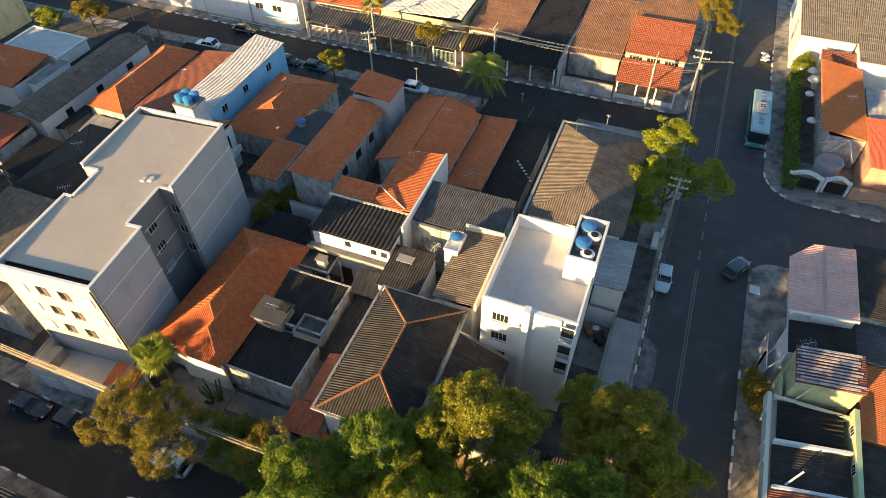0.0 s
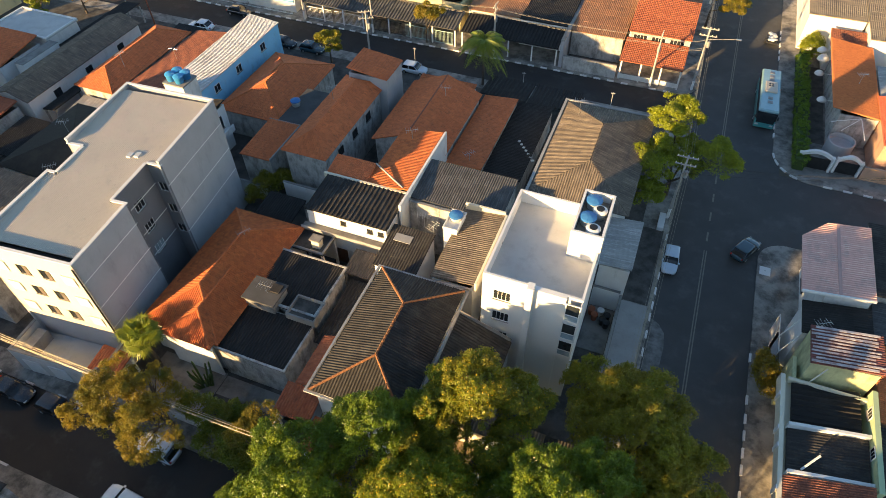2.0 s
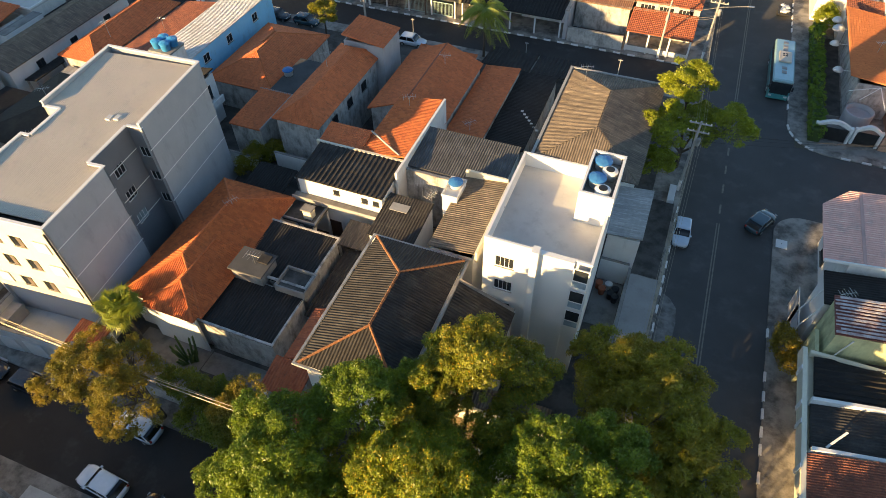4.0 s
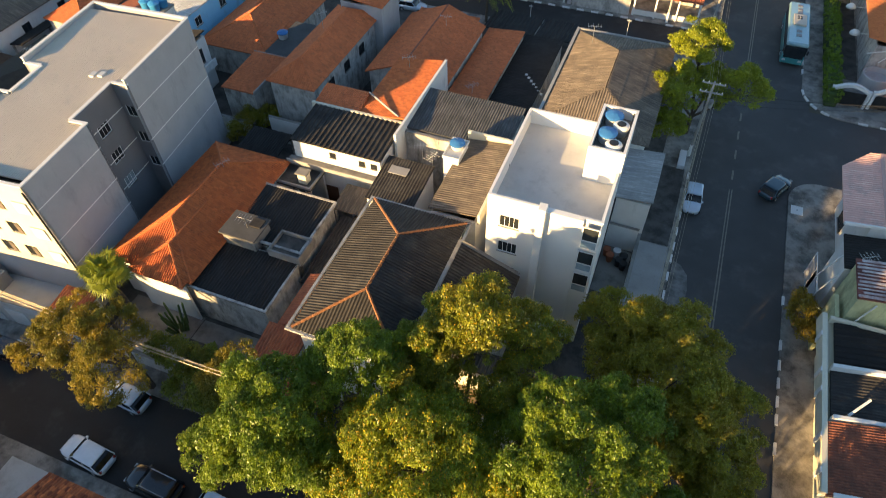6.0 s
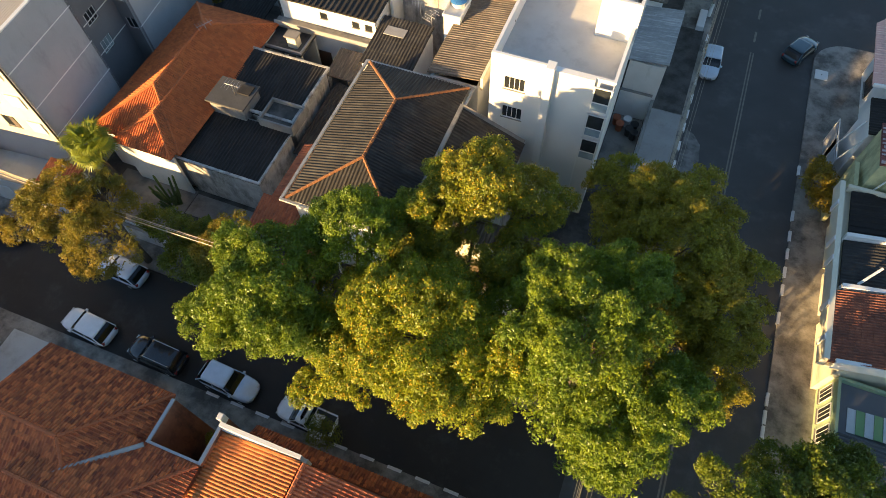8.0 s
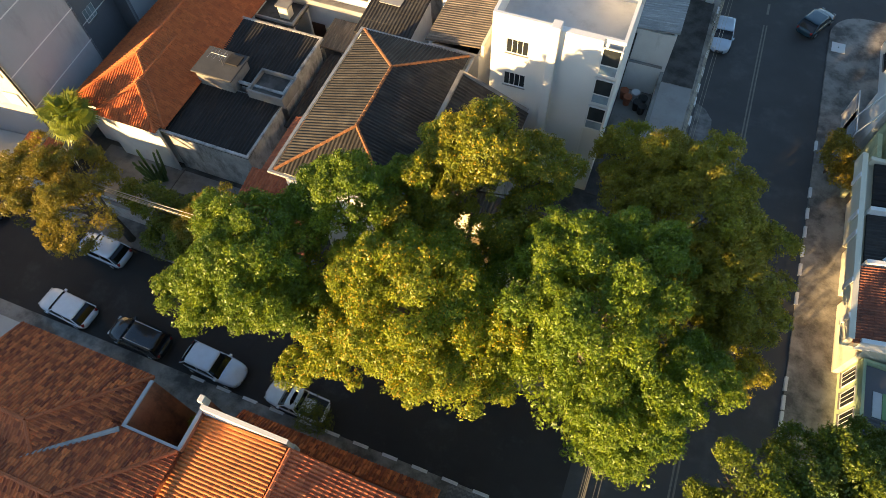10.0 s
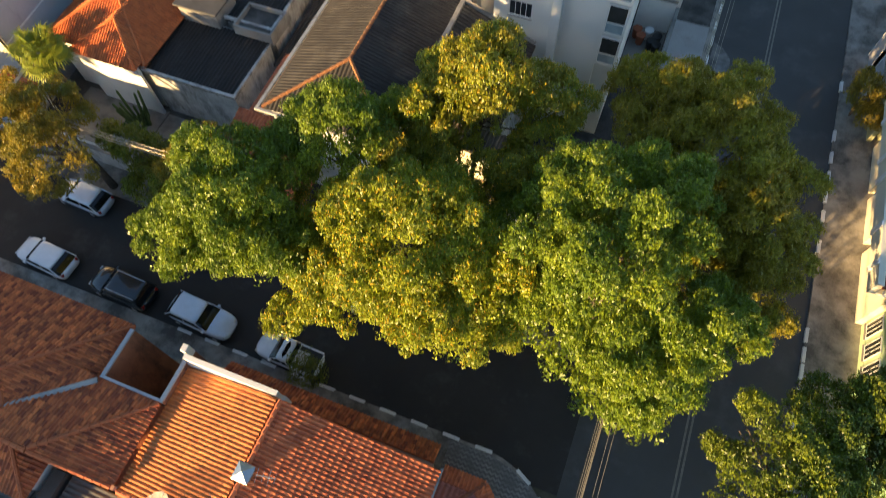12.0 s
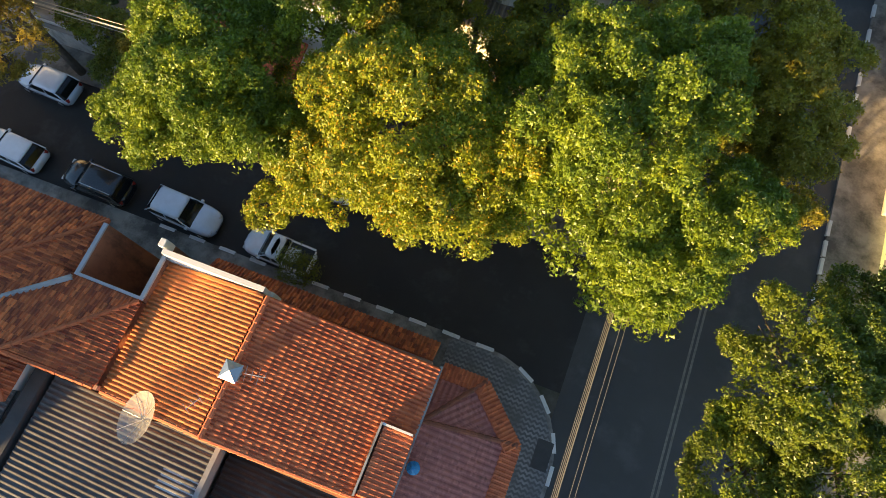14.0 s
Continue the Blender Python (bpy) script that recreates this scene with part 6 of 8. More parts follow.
def grille_fence(x0, x1, y, h, material, label, step=0.22):
    o = thing("front_fence", label, "fence", "street fences")
    part("rail", box(x0, x1, y - 0.03, y + 0.03, 0.3, 0.38), material, o)
    part("rail", box(x0, x1, y - 0.03, y + 0.03, h - 0.08, h), material, o)
    bar = mesh_of(box(-0.018, 0.018, -0.018, 0.018, 0.384, h - 0.084), "bar", material)
    n = int((x1 - x0) / step)
    for k in range(n + 1):
        b = new("bar", bar)
        b.parent = o
        b.location = (x0 + 0.02 + (x1 - x0 - 0.04) * k / n, y, 0)
    part("plinth", box(x0, x1, y - 0.1, y + 0.1, 0.1, 0.3), CONCRETE, o)


for x0, x1, m, lab in ((-57.8, -53.2, WHITE_METAL, "white metal gate with close bars"), (-52.6, -47.6, WHITE_METAL, "white metal fence in front of a shop"), (-46.4, -40.6, DARK_METAL, "dark brown metal gate"),
                       (-40.0, -36.0, PALE_TEAL, "pale green metal fence"), (-35.6, -32.0, PALE_TEAL, "pale green metal fence"), (-66.4, -60.8, WHITE_METAL, "white lattice gate under the blue board"), (-72.0, -67.0, WHITE_METAL, "white metal fence along the pavement"), (-79.0, -72.6, WHITE_METAL, "white metal fence along the pavement")):
    grille_fence(x0, x1, 84.5, 2.3, m, lab)

# ---- north-east corner ----
house("mansion", "white mansion with a sunlit orange tile roof", 21.8, 26.2, 79.0, 96.4, 4.4, OLD_WALL, ("mono", "bigtile", CLAY_SUN, 4.5, 5.2, "-x", None), group="houses along the avenue", eave=1.0)
house("house", "lower wing with a curved old clay roof", 21.2, 26.0, 96.8, 100.6, 4.0, WHITE_WALL, ("mono", "tile", CLAY_OLD, 4.0, 4.6, "+y", None), group="houses along the avenue")
house("house", "house with a red clay tile roof", 26.4, 36.0, 73.6, 84.0, 4.6, SALMON, ("mono", "bigtile", CLAY_SUN_RED, 4.7, 5.4, "+x", None), group="houses along the avenue")
house("house", "house with a pale ribbed roof", 26.8, 36.0, 84.6, 92.0, 4.4, WHITE_WALL, ("mono", "broad", FIBRE_LIGHT, 4.4, 4.8, "+x", None), group="houses along the avenue")
house("house", "white walled building with a brown flat roof", 17.8, 25.4, 102.0, 122.0, 5.6, FRESH_WHITE, ("mono", "fibre", TAN_ROOF, 5.7, 6.0, "+y", None), group="houses along the avenue")
house("house", "white walled building with a dark flat roof", 25.8, 40.0, 97.0, 122.0, 5.6, FRESH_WHITE, ("mono", "fibre", TAN_ROOF, 5.7, 6.0, "+y", None), group="houses along the avenue")
cnp = thing("balcony", "curved white balcony below the mansion's gable", "balcony")
bm = lathe([(1.6, 0.0), (1.6, 2.1), (1.45, 2.12), (1.45, 1.5), (0.1, 1.48)], 28)
b = part("parapet", bm, GREY_WALL, cnp)
b.location = (22.9, 76.8, 0.1)
part("canopy_frame", tube((20.9, 77.6, 4.0), (24.2, 78.6, 4.5), 0.05), WHITE_METAL, cnp)
part("canopy_frame", tube((24.2, 78.6, 4.5), (24.6, 74.8, 4.0), 0.05), WHITE_METAL, cnp)
part("canopy_frame", tube((24.2, 78.6, 4.5), (22.0, 76.0, 4.0), 0.05), WHITE_METAL, cnp)
for x0, x1, y in ((18.4, 21.8, 72.4), (22.6, 25.0, 72.6)):
    o = thing("arched_wall", "white arched garden wall with a metal gate", "wall", "garden walls")
    bm = bmesh.new()
    n = 14
    lo, hi = [], []
    for k in range(n + 1):
        u = k / n
        lo.append((x0 + (x1 - x0) * u, 1.9 + 0.6 * math.sin(math.pi * u)))
        hi.append((x0 + (x1 - x0) * u, 2.3 + 0.6 * math.sin(math.pi * u)))
    for k in range(n):
        q = [(lo[k], lo[k + 1]), (hi[k + 1], hi[k])]
        pts = [lo[k], lo[k + 1], hi[k + 1], hi[k]]
        f0 = [bm.verts.new((a, y, z)) for a, z in pts]
        f1 = [bm.verts.new((a, y + 0.45, z)) for a, z in pts]
        bm.faces.new(f0)
        bm.faces.new(f1[::-1])
        for i in range(4):
            j = (i + 1) % 4
            bm.faces.new((f0[i], f0[j], f1[j], f1[i]))
    part("arch", bm, WHITE_WALL, o)
    for x in (x0 - 0.3, x1):
        part("pier", box(x, x + 0.3, y, y + 0.5, 0.1, 2.3, 0.02), WHITE_WALL, o)
    part("gate_leaf", box(x0 + 0.05, x1 - 0.05, y + 0.2, y + 0.26, 0.2, 1.85), DARK_METAL, o)
low_wall("garden_wall", "salmon garden wall with a dark gate", 25.4, 36.0, 72.4, 72.6, 2.0, SALMON)
flat_pad("forecourt", 18.4, 36.0, 70.6, 72.3, 0.16, CONCRETE, "sunlit concrete forecourt by the gates")
flat_pad("patio", 19.6, 21.6, 78.0, 97.0, 0.2, YARD, "narrow paved garden beside the mansion")
for x, y, z, r in ((20.3, 96.4, 3.2, 0.7), (20.4, 94.0, 3.2, 0.8), (20.1, 91.0, 2.6, 0.6), (20.3, 84.0, 2.8, 0.6)):
    o = thing("awning", "rounded white awning over a window", "awning", "awnings")
    b = part("shell", lathe([(r, 0), (r * 0.92, r * 0.35), (r * 0.6, r * 0.7), (r * 0.1, r * 0.85)], 16), WHITE_METAL, o, "", True)
    b.location = (x, y, z)
    part("bracket", tube((x, y, z + 0.1), (21.79, y, z + 0.2), 0.04), WHITE_METAL, o)

# ---- east side details ----
for x0, x1, y0, y1, z, w, rm, k, lab in ((23.3, 31.0, 47.4, 57.0, 6.2, OLD_WALL, FIBRE_DARK, "fibre", "house with a dark grey corrugated roof"),
                                         (23.4, 31.0, 42.9, 47.1, 5.4, OLD_WALL, FIBRE_GREY, "fibre", "flat grey roof between two houses"),
                                         (23.6, 32.0, 34.8, 42.5, 5.0, SALMON, CLAY_SUN, "bigtile", "house with a sunlit orange tile roof"),
                                         (23.2, 32.0, 28.2, 34.2, 4.8, CREAM, FIBRE_DARK, "fibre", "house with a dark corrugated roof at the back"),
                                         (22.8, 32.0, 20.0, 27.8, 4.8, CREAM, CLAY_OLD, "tile", "house with an old clay roof at the back"),
                                         (17.6, 26.0, 12.4, 18.0, 4.2, GREEN_WALL, FIBRE_GREY, "fibre", "green-walled shop with a grey roof")):
    house("house", lab, x0, x1, y0, y1, z - 0.1, w, ("mono", k, rm, z, z + 0.4, "+x", None), group="houses along the avenue")
for y, z, m in ((36.36, 5.0, CREAM), (31.9, 5.35, FRESH_WHITE), (27.75, 5.35, FRESH_WHITE), (22.2, 5.35, FRESH_WHITE)):
    o = thing("party_wall", "pale painted parapet between two roofs", "wall", "party walls")
    part("wall", box(16.6, 22.68, y - 0.02, y + 0.28, 4.4, z, 0.02), m, o)
    askew(o, 0.0 if m is CREAM else 0.17)
o = thing("party_wall", "cream street parapet in front of the dark roofs", "wall", "party walls")
part("wall", box(15.95, 16.3, 22.2, 36.6, 4.3, 5.2), CREAM, o)
part("canopy", box(15.95, 17.58, 22.2, 36.6, 4.1, 4.296), CREAM, o)
for y in (23.5, 26.0, 29.6, 31.2, 34.4):
    part("pilaster", box(15.86, 15.946, y, y + 0.35, 4.1, 5.25), FRESH_WHITE, o)
o = thing("party_wall", "tall pale green wall with windows behind the dark roofs", "wall", "party walls")
part("wall", box(22.7, 23.1, 28.0, 37.0, 0.1, 5.8), MINT, o)
for y in (34.6, 31.0):
    window(o, "x", 22.664, y, y + 0.9, 4.95, 5.6, -1, WHITE_METAL, GLASS, 2)
o = thing("roof_terrace", "narrow mossy yellow terrace with a stained parapet", "terrace")
part("slab", box(17.0, 22.6, 36.7, 36.98, 4.2, 4.4), MOSSY_RENDER, o)
part("parapet", box(16.9, 17.2, 36.7, 38.9, 0.1, 5.0), MOSSY_RENDER, o)
part("pipe", tube((18.3, 36.85, 4.5), (18.9, 36.95, 6.9), 0.06), WHITE_METAL, o)
o = thing("beam", "white metal beam lying across the dark roof", "beam")
part("beam", tube((17.65, 28.3, 5.02), (18.75, 29.55, 5.75), 0.09), WHITE_METAL, o)
gs = thing("green_shop", "pale green shop front with white barred windows", "shop", "houses along the avenue")
walls(gs, 17.8, 22.4, 18.1, 22.36, 0.1, 3.2, MINT)
part("roof", box(18.0, 22.2, 18.3, 22.16, 2.6, 2.8), DARK_GREY, gs)
for y in (18.4, 19.8, 21.2):
    window(gs, "x", 17.764, y, y + 0.9, 0.9, 2.5, -1, WHITE_METAL, GLASS, 2)
o = thing("market_awning", "green and white striped awning on a sloping frame", "awning")
for k in range(7):
    part("stripe", box(18.6 + 0.5 * k, 19.1 + 0.5 * k, 19.0, 20.6, 2.82 + 0.06 * k, 2.86 + 0.06 * k), GREEN_WALL if k % 2 else WHITE_METAL, o)
for k, y in enumerate((45.0, 43.2)):
    o = thing("gate_frame", "white tubular gate frame in front of the houses", "gate", "gates")
    for p, q in (((16.4, y - 2.6, 0.2), (16.4, y - 2.6, 3.0)), ((16.4, y, 0.2), (16.4, y, 3.0)), ((16.4, y - 2.6, 3.0), (16.4, y, 3.0)), ((16.4, y - 2.6, 3.0), (17.4, y - 2.0, 5.4))):
        part("gate_bar", tube(p, q, 0.05), WHITE_METAL, o)
    part("gate_sheet", box(16.38, 16.43, y - 2.55, y - 0.05, 0.3, 2.6), GREY_WALL, o)
window(thing("wall_window", "tall dark window in the corner house", "window", "side windows"), "x", 18.96, 50.4, 52.4, 1.0, 2.6, -1, DARK_METAL, GLASS, 3)

# ---- left side of the block ----
o = thing("flat_roof", "grey flat concrete roof with white edges", "roof")
part("wall", box(-97.0, -86.4, 58.4, 64.4, 0.1, 4.5), WHITE_WALL, o)
part("roof_slab", box(-97.2, -86.2, 58.2, 64.6, 4.504, 4.7), SCREED, o)
gutter_rim(o, -97.2, -86.2, 58.2, 64.6, 4.704, 0.22, FRESH_WHITE, 0.22)
house("house", "house with a red tile roof behind a white edge", -84.0, -77.4, 38.0, 44.2, 4.2, OLD_WALL, ("mono", "tile", CLAY_RED, 4.3, 5.0, "+y", None))
low_wall("garden_wall", "white wall along the passage", -86.2, -84.6, 52.0, 58.6, 4.3, WHITE_WALL)
o = thing("awning", "pale corrugated awning over a parked car", "awning", "awnings")
roof_mono(o, -72.4, -68.2, 46.6, 50.2, 3.0, 3.3, "+y", "fibre", FIBRE_LIGHT, 0.0)
part("post", tube((-72.2, 46.8, 0.1), (-72.2, 46.8, 3.0), 0.06), WHITE_METAL, o)
part("post", tube((-68.4, 46.8, 0.1), (-68.4, 46.8, 3.0), 0.06), WHITE_METAL, o)
house("house", "pale house at the end of the street", -125, -108, 60.0, 72.0, 8.5, YELLOW_WALL, ("mono", "fibre", FIBRE_GREY, 8.5, 9.0, "+y", None))
house("house", "narrow white house with balconies beside the apartment block", -52.6, -50.0, 46.2, 51.6, 6.4, WHITE_WALL, ("mono", "fibre", FIBRE_BLACK, 6.4, 6.9, "+x", None),
      holes={"e": [(47.2, 48.4, 3.6, 5.4), (49.4, 50.6, 3.6, 5.4)]}, frame_mat=DARK_METAL)
o = thing("balcony", "small white balcony with a parapet", "balcony")
part("slab", box(-49.99, -48.8, 46.8, 51.0, 3.2, 3.36), WHITE_WALL, o)
part("parapet", box(-48.98, -48.8, 46.8, 51.0, 3.364, 4.1), WHITE_WALL, o)
o = thing("balcony", "cream balcony rail beside the apartment block", "balcony")
part("slab", box(-57.6, -53.2, 21.0, 23.2, 7.4, 7.6), CREAM, o)
part("parapet", box(-57.6, -53.2, 20.8, 20.98, 7.4, 8.5), CREAM, o)
o = thing("roof_parapet", "stained white end wall of the tiled roof", "wall")
part("wall", box(-21.3, -21.06, 41.0, 53.9, 0.1, 8.2), WHITE_WALL, o)
o = thing("roof_gutter", "pale concrete gutter between tiles and ribbed roof", "gutter")
part("gutter", box(-31.1, -21.3, 43.3, 43.56, 7.2, 7.75), CREAM, o)
o = thing("ridge_cap", "pale hip flashing on the orange roof", "roof trim")
part("flashing", tube((-26.3, 46.4, 7.92), (-22.0, 43.7, 8.05), 0.10, 0.10, 6), FIBRE_LIGHT, o)
o = thing("dormer", "small sunlit tiled dormer on the orange roof", "dormer")
roof_gable(o, -49.6, -48.0, 61.0, 63.2, 4.9, 5.8, "y", "tile", CLAY_SUN, 0.1, CLAY_SUN)
o = thing("roof_edge", "white edging round the brown hip roof", "gutter")
for a in ((-10.3, -10.0, 48.6, 66.3), (-9.98, 0.5, 66.05, 66.3)):
    part("rim", box(*a, 6.9, 7.3), FIBRE_LIGHT, o)
o = thing("carport", "black ribbed carport roofs along the kerb", "carport", "carports")
roof_mono(o, -22.4, -16.0, 69.4, 74.8, 2.6, 3.2, "-y", "bold", FIBRE_BLACK, 0.0)
roof_mono(o, -15.8, -9.4, 69.4, 74.8, 2.6, 3.2, "-y", "bold", FIBRE_BLACK, 0.0)
for x in (-22.2, -16.1, -9.7):
    part("post", box(x, x + 0.2, 74.4, 74.6, 0.1, 2.6), OLD_WALL, o)
low_wall("garden_wall", "stained garden wall along the street", -38.0, -22.6, 16.2, 16.4, 1.9, OLD_WALL)
low_wall("garden_wall", "white garden wall with a step", -38.2, -31.8, 16.5, 16.7, 2.3, WHITE_WALL)
flat_pad("garden_path", -30.8, -22.6, 19.6, 21.6, 0.19, CONCRETE, "stained concrete path in the front garden")
flat_pad("alley", -23.6, -20.6, 19.6, 26.0, 0.19, CONCRETE, "concrete alley beside the low house")
flat_pad("front_garden", -38.0, -30.9, 16.8, 21.8, 0.19, CONCRETE, "bare front garden with shrubs")
low_wall("garden_wall", "pale wall behind the shrubs", -44.0, -40.0, 43.8, 44.0, 2.4, WHITE_WALL)
low_wall("garden_wall", "white garden wall behind the orange roof", -37.8, -33.0, 44.4, 44.6, 3.4, WHITE_WALL)
flat_pad("worn_patch", 2.1, 4.7, 35.6, 43.8, 0.162, FIBRE_LIGHT, "pale cement patch in the pavement")
solid("worn_patch", prism([(5.35, 36.4), (6.2, 36.0), (6.9, 37.2), (7.0, 39.4), (6.8, 41.2), (6.1, 42.2), (5.35, 42.6)], 0.0, 0.006), mat("worn_asphalt", (0.26, 0.25, 0.235), (0.07, 0.066, 0.06), 1.2, 0.9, 30.0, 0.3), "pale worn patch in the asphalt beside the kerb", "road patch", kind="structure")
flat_pad("worn_patch", 2.1, 4.7, 43.9, 55.2, 0.162, YARD, "dark worn cement on the pavement")
o = thing("planter", "white concrete planter on the pavement", "planter", at=(4.2, 56.4, 0.15))
part("planter_box", box(-0.35, 0.35, -1.3, 1.3, 0, 0.5, 0.03), FRESH_WHITE, o)
o = thing("service_box", "white utility cover on the corner pavement", "cover", at=(15.6, 53.0, 0.15))
part("cover_plate", box(-0.55, 0.55, -0.6, 0.6, 0, 0.06, 0.01), FRESH_WHITE, o)
part("cover_knob", lathe([(0.05, 0.06), (0.05, 0.1), (0.02, 0.11)], 8), DARK_METAL, o)

# ---- vehicles ----


def loft(rings):
    bm = bmesh.new()
    vs = [[bm.verts.new(p) for p in r] for r in rings]
    n = len(vs[0])
    for a, b in zip(vs, vs[1:]):
        for k in range(n):
            bm.faces.new((a[k], a[(k + 1) % n], b[(k + 1) % n], b[k]))
    bm.faces.new(vs[0][::-1])
    bm.faces.new(vs[-1])
    return bm


def car_ring(x, w, zb, zt):
    return [(x, -w * 0.86, zb), (x, -w, zb + 0.14), (x, -w, zb + (zt - zb) * 0.62), (x, -w * 0.965, zt - 0.07), (x, -w * 0.84, zt), (x, -w * 0.42, zt + 0.025),
            (x, w * 0.42, zt + 0.025), (x, w * 0.84, zt), (x, w * 0.965, zt - 0.07), (x, w, zb + (zt - zb) * 0.62), (x, w, zb + 0.14), (x, w * 0.86, zb)]


def car(label, x, y, rz, paint, length=4.2, width=1.74, height=1.48, style="hatch", group="parked cars", rails=False, z=0.0):
    """A car whose front looks along its +x."""
    ob = thing("car", label, "car", group, (x, y, z), rz)
    h, w = length / 2, width / 2
    belt = height * 0.62
    tail = {"hatch": (-0.98, 0.94), "sedan": (-0.98, 0.88), "suv": (-0.99, 0.97), "pickup": (-0.99, 0.90)}[style]
    st = [(1.0, 0.30, 0.42, belt * 0.56), (0.985, 0.46, 0.33, belt * 0.62), (0.955, 0.62, 0.27, belt * 0.69), (0.91, 0.76, 0.23, belt * 0.76), (0.84, 0.875, 0.2, belt * 0.83), (0.73, 0.95, 0.2, belt * 0.90), (0.58, 0.99, 0.2, belt * 0.945), (0.40, 1.0, 0.2, belt * 0.98), (0.0, 1.0, 0.2, belt), (-0.58, 1.0, 0.2, belt * 1.01),
          (-0.76, 0.975, 0.2, belt * (0.4 + 0.6 * tail[1])), (-0.87, 0.91, 0.22, belt * tail[1]), (-0.94, 0.80, 0.27, belt * tail[1] * 0.96), (-0.98, 0.64, 0.36, belt * 0.86), (-1.0, 0.44, 0.44, belt * 0.76)]
    part("body", loft([car_ring(a * h, b * w, c, d) for a, b, c, d in st]), paint, ob, "", True)
    cab = {"hatch": (0.42, 0.10, -0.66, -0.93), "sedan": (0.40, 0.08, -0.50, -0.76), "suv": (0.44, 0.14, -0.78, -0.95), "pickup": (0.44, 0.14, -0.12, -0.24)}[style]
    zb, zt = belt * 0.975, height - 0.05
    wb_, wt_ = w * 0.93, w * 0.80

    def quad(a, b, wide, z, r=0.16):
        p = []
        for cx, cy, a0 in ((a * h - r, wide - r, 0), (b * h + r, wide - r, 90), (b * h + r, -wide + r, 180), (a * h - r, -wide + r, 270)):
            p += [(cx + r * math.cos(radians(a0 + 30 * k)), cy + r * math.sin(radians(a0 + 30 * k)), z) for k in range(4)]
        return p
    part("glasshouse", loft([quad(cab[0], cab[3], wb_, zb), quad(cab[0] * 0.62 + cab[1] * 0.38, cab[3] * 0.55 + cab[2] * 0.45, wb_ * 0.55 + wt_ * 0.45, zb * 0.4 + zt * 0.6), quad(cab[1], cab[2], wt_, zt)]), CAR_GLASS, ob, "dark tinted windows")
    r0, r1 = cab[1] * h + 0.10, cab[2] * h - 0.14
    part("roof_panel", loft([quad(r0 / h, r1 / h, wt_ + 0.06, zt - 0.05, 0.22), quad(r0 / h - 0.01, r1 / h + 0.01, wt_ + 0.03, zt + 0.02, 0.24), quad(r0 / h - 0.07, r1 / h + 0.05, wt_ - 0.12, zt + 0.06, 0.24), quad(r0 / h - 0.16, r1 / h + 0.14, wt_ - 0.36, zt + 0.07, 0.2)]), paint, ob, "", True)
    for s in (-1, 1):
        for a, b in ((cab[0], cab[1]), (cab[3], cab[2])):
            part("pillar", tube((a * h, s * (wb_ + 0.005), zb), (b * h, s * (wt_ + 0.01), zt), 0.045, 0.045, 5), paint, ob)
        m = (cab[1] + cab[2]) / 2 * h
        part("pillar", tube((m, s * (wb_ + 0.005), zb), (m, s * (wt_ + 0.01), zt), 0.04, 0.04, 5), paint, ob)
        part("mirror", box(cab[0] * h - 0.25, cab[0] * h - 0.08, s * w * 1.02 - 0.09, s * w * 1.02 + 0.09, zb, zb + 0.13, 0.02), paint, ob)
        part("headlight", box(h * 0.86, h * 0.945, s * w * 0.62 - 0.15, s * w * 0.62 + 0.13, belt * 0.64, belt * 0.765, 0.02), LAMP_CLEAR, ob)
        part("tail_light", box(-h * 0.965, -h * 0.89, s * w * 0.72 - 0.11, s * w * 0.72 + 0.11, belt * 0.66, belt * 0.9, 0.02), LAMP_RED, ob)
        if rails:
            part("roof_rail", tube((r0 - 0.1, s * wt_ * 0.9, zt + 0.1), (r1 + 0.1, s * wt_ * 0.9, zt + 0.1), 0.025, 0.025, 6), ALU, ob)
        for u in (0.62, -0.60):
            wl_ = part("wheel", tube((u * h, s * (w - 0.19), 0.31), (u * h, s * (w + 0.012), 0.31), 0.31, 0.31, 18), TYRE, ob)
            part("rim", tube((u * h, s * (w - 0.02), 0.31), (u * h, s * (w + 0.03), 0.31), 0.19, 0.17, 12), ALU, wl_)
    part("bumper", box(h * 0.93, h * 1.0, -w * 0.40, w * 0.40, 0.34, 0.46, 0.03), DARK_METAL, ob)
    if style == "pickup":
        bed = part("cargo_bed", box(-h * 0.95, -h * 0.27, -w * 0.84, w * 0.84, belt * 0.985, belt * 1.03), DARK_METAL, ob, "dark open cargo bed")
        for s in (-1, 1):
            part("bed_side", box(-h * 0.95, -h * 0.27, s * w * 0.88 - 0.06, s * w * 0.88 + 0.06, belt * 0.985, belt * 1.10, 0.02), paint, bed)
        part("tailgate", box(-h * 0.985, -h * 0.945, -w * 0.8, w * 0.8, belt * 0.93, belt * 1.09, 0.015), paint, bed)
    return ob


WHITE_CAR, SILVER_CAR, BLUE_CAR, BLACK_CAR, TEAL_CAR = (paint_mat(n, c, 0.2, 0.15 if n.startswith(("silver", "pale")) else 0.0) for n, c in (("white_car_paint", (0.90, 0.91, 0.93)), ("silver_car_paint", (0.74, 0.80, 0.88)), ("pale_blue_car_paint", (0.60, 0.68, 0.76)), ("black_car_paint", (0.018, 0.019, 0.022)), ("dark_teal_car_paint", (0.03, 0.07, 0.09))))
car("white hatchback parked along the south kerb", -31.6, 8.45, 176, WHITE_CAR, 4.3, 1.78, 1.5)
car("black estate car with roof rails parked at the kerb", -25.6, 8.4, 178, BLACK_CAR, 4.5, 1.82, 1.6, "suv", rails=True)
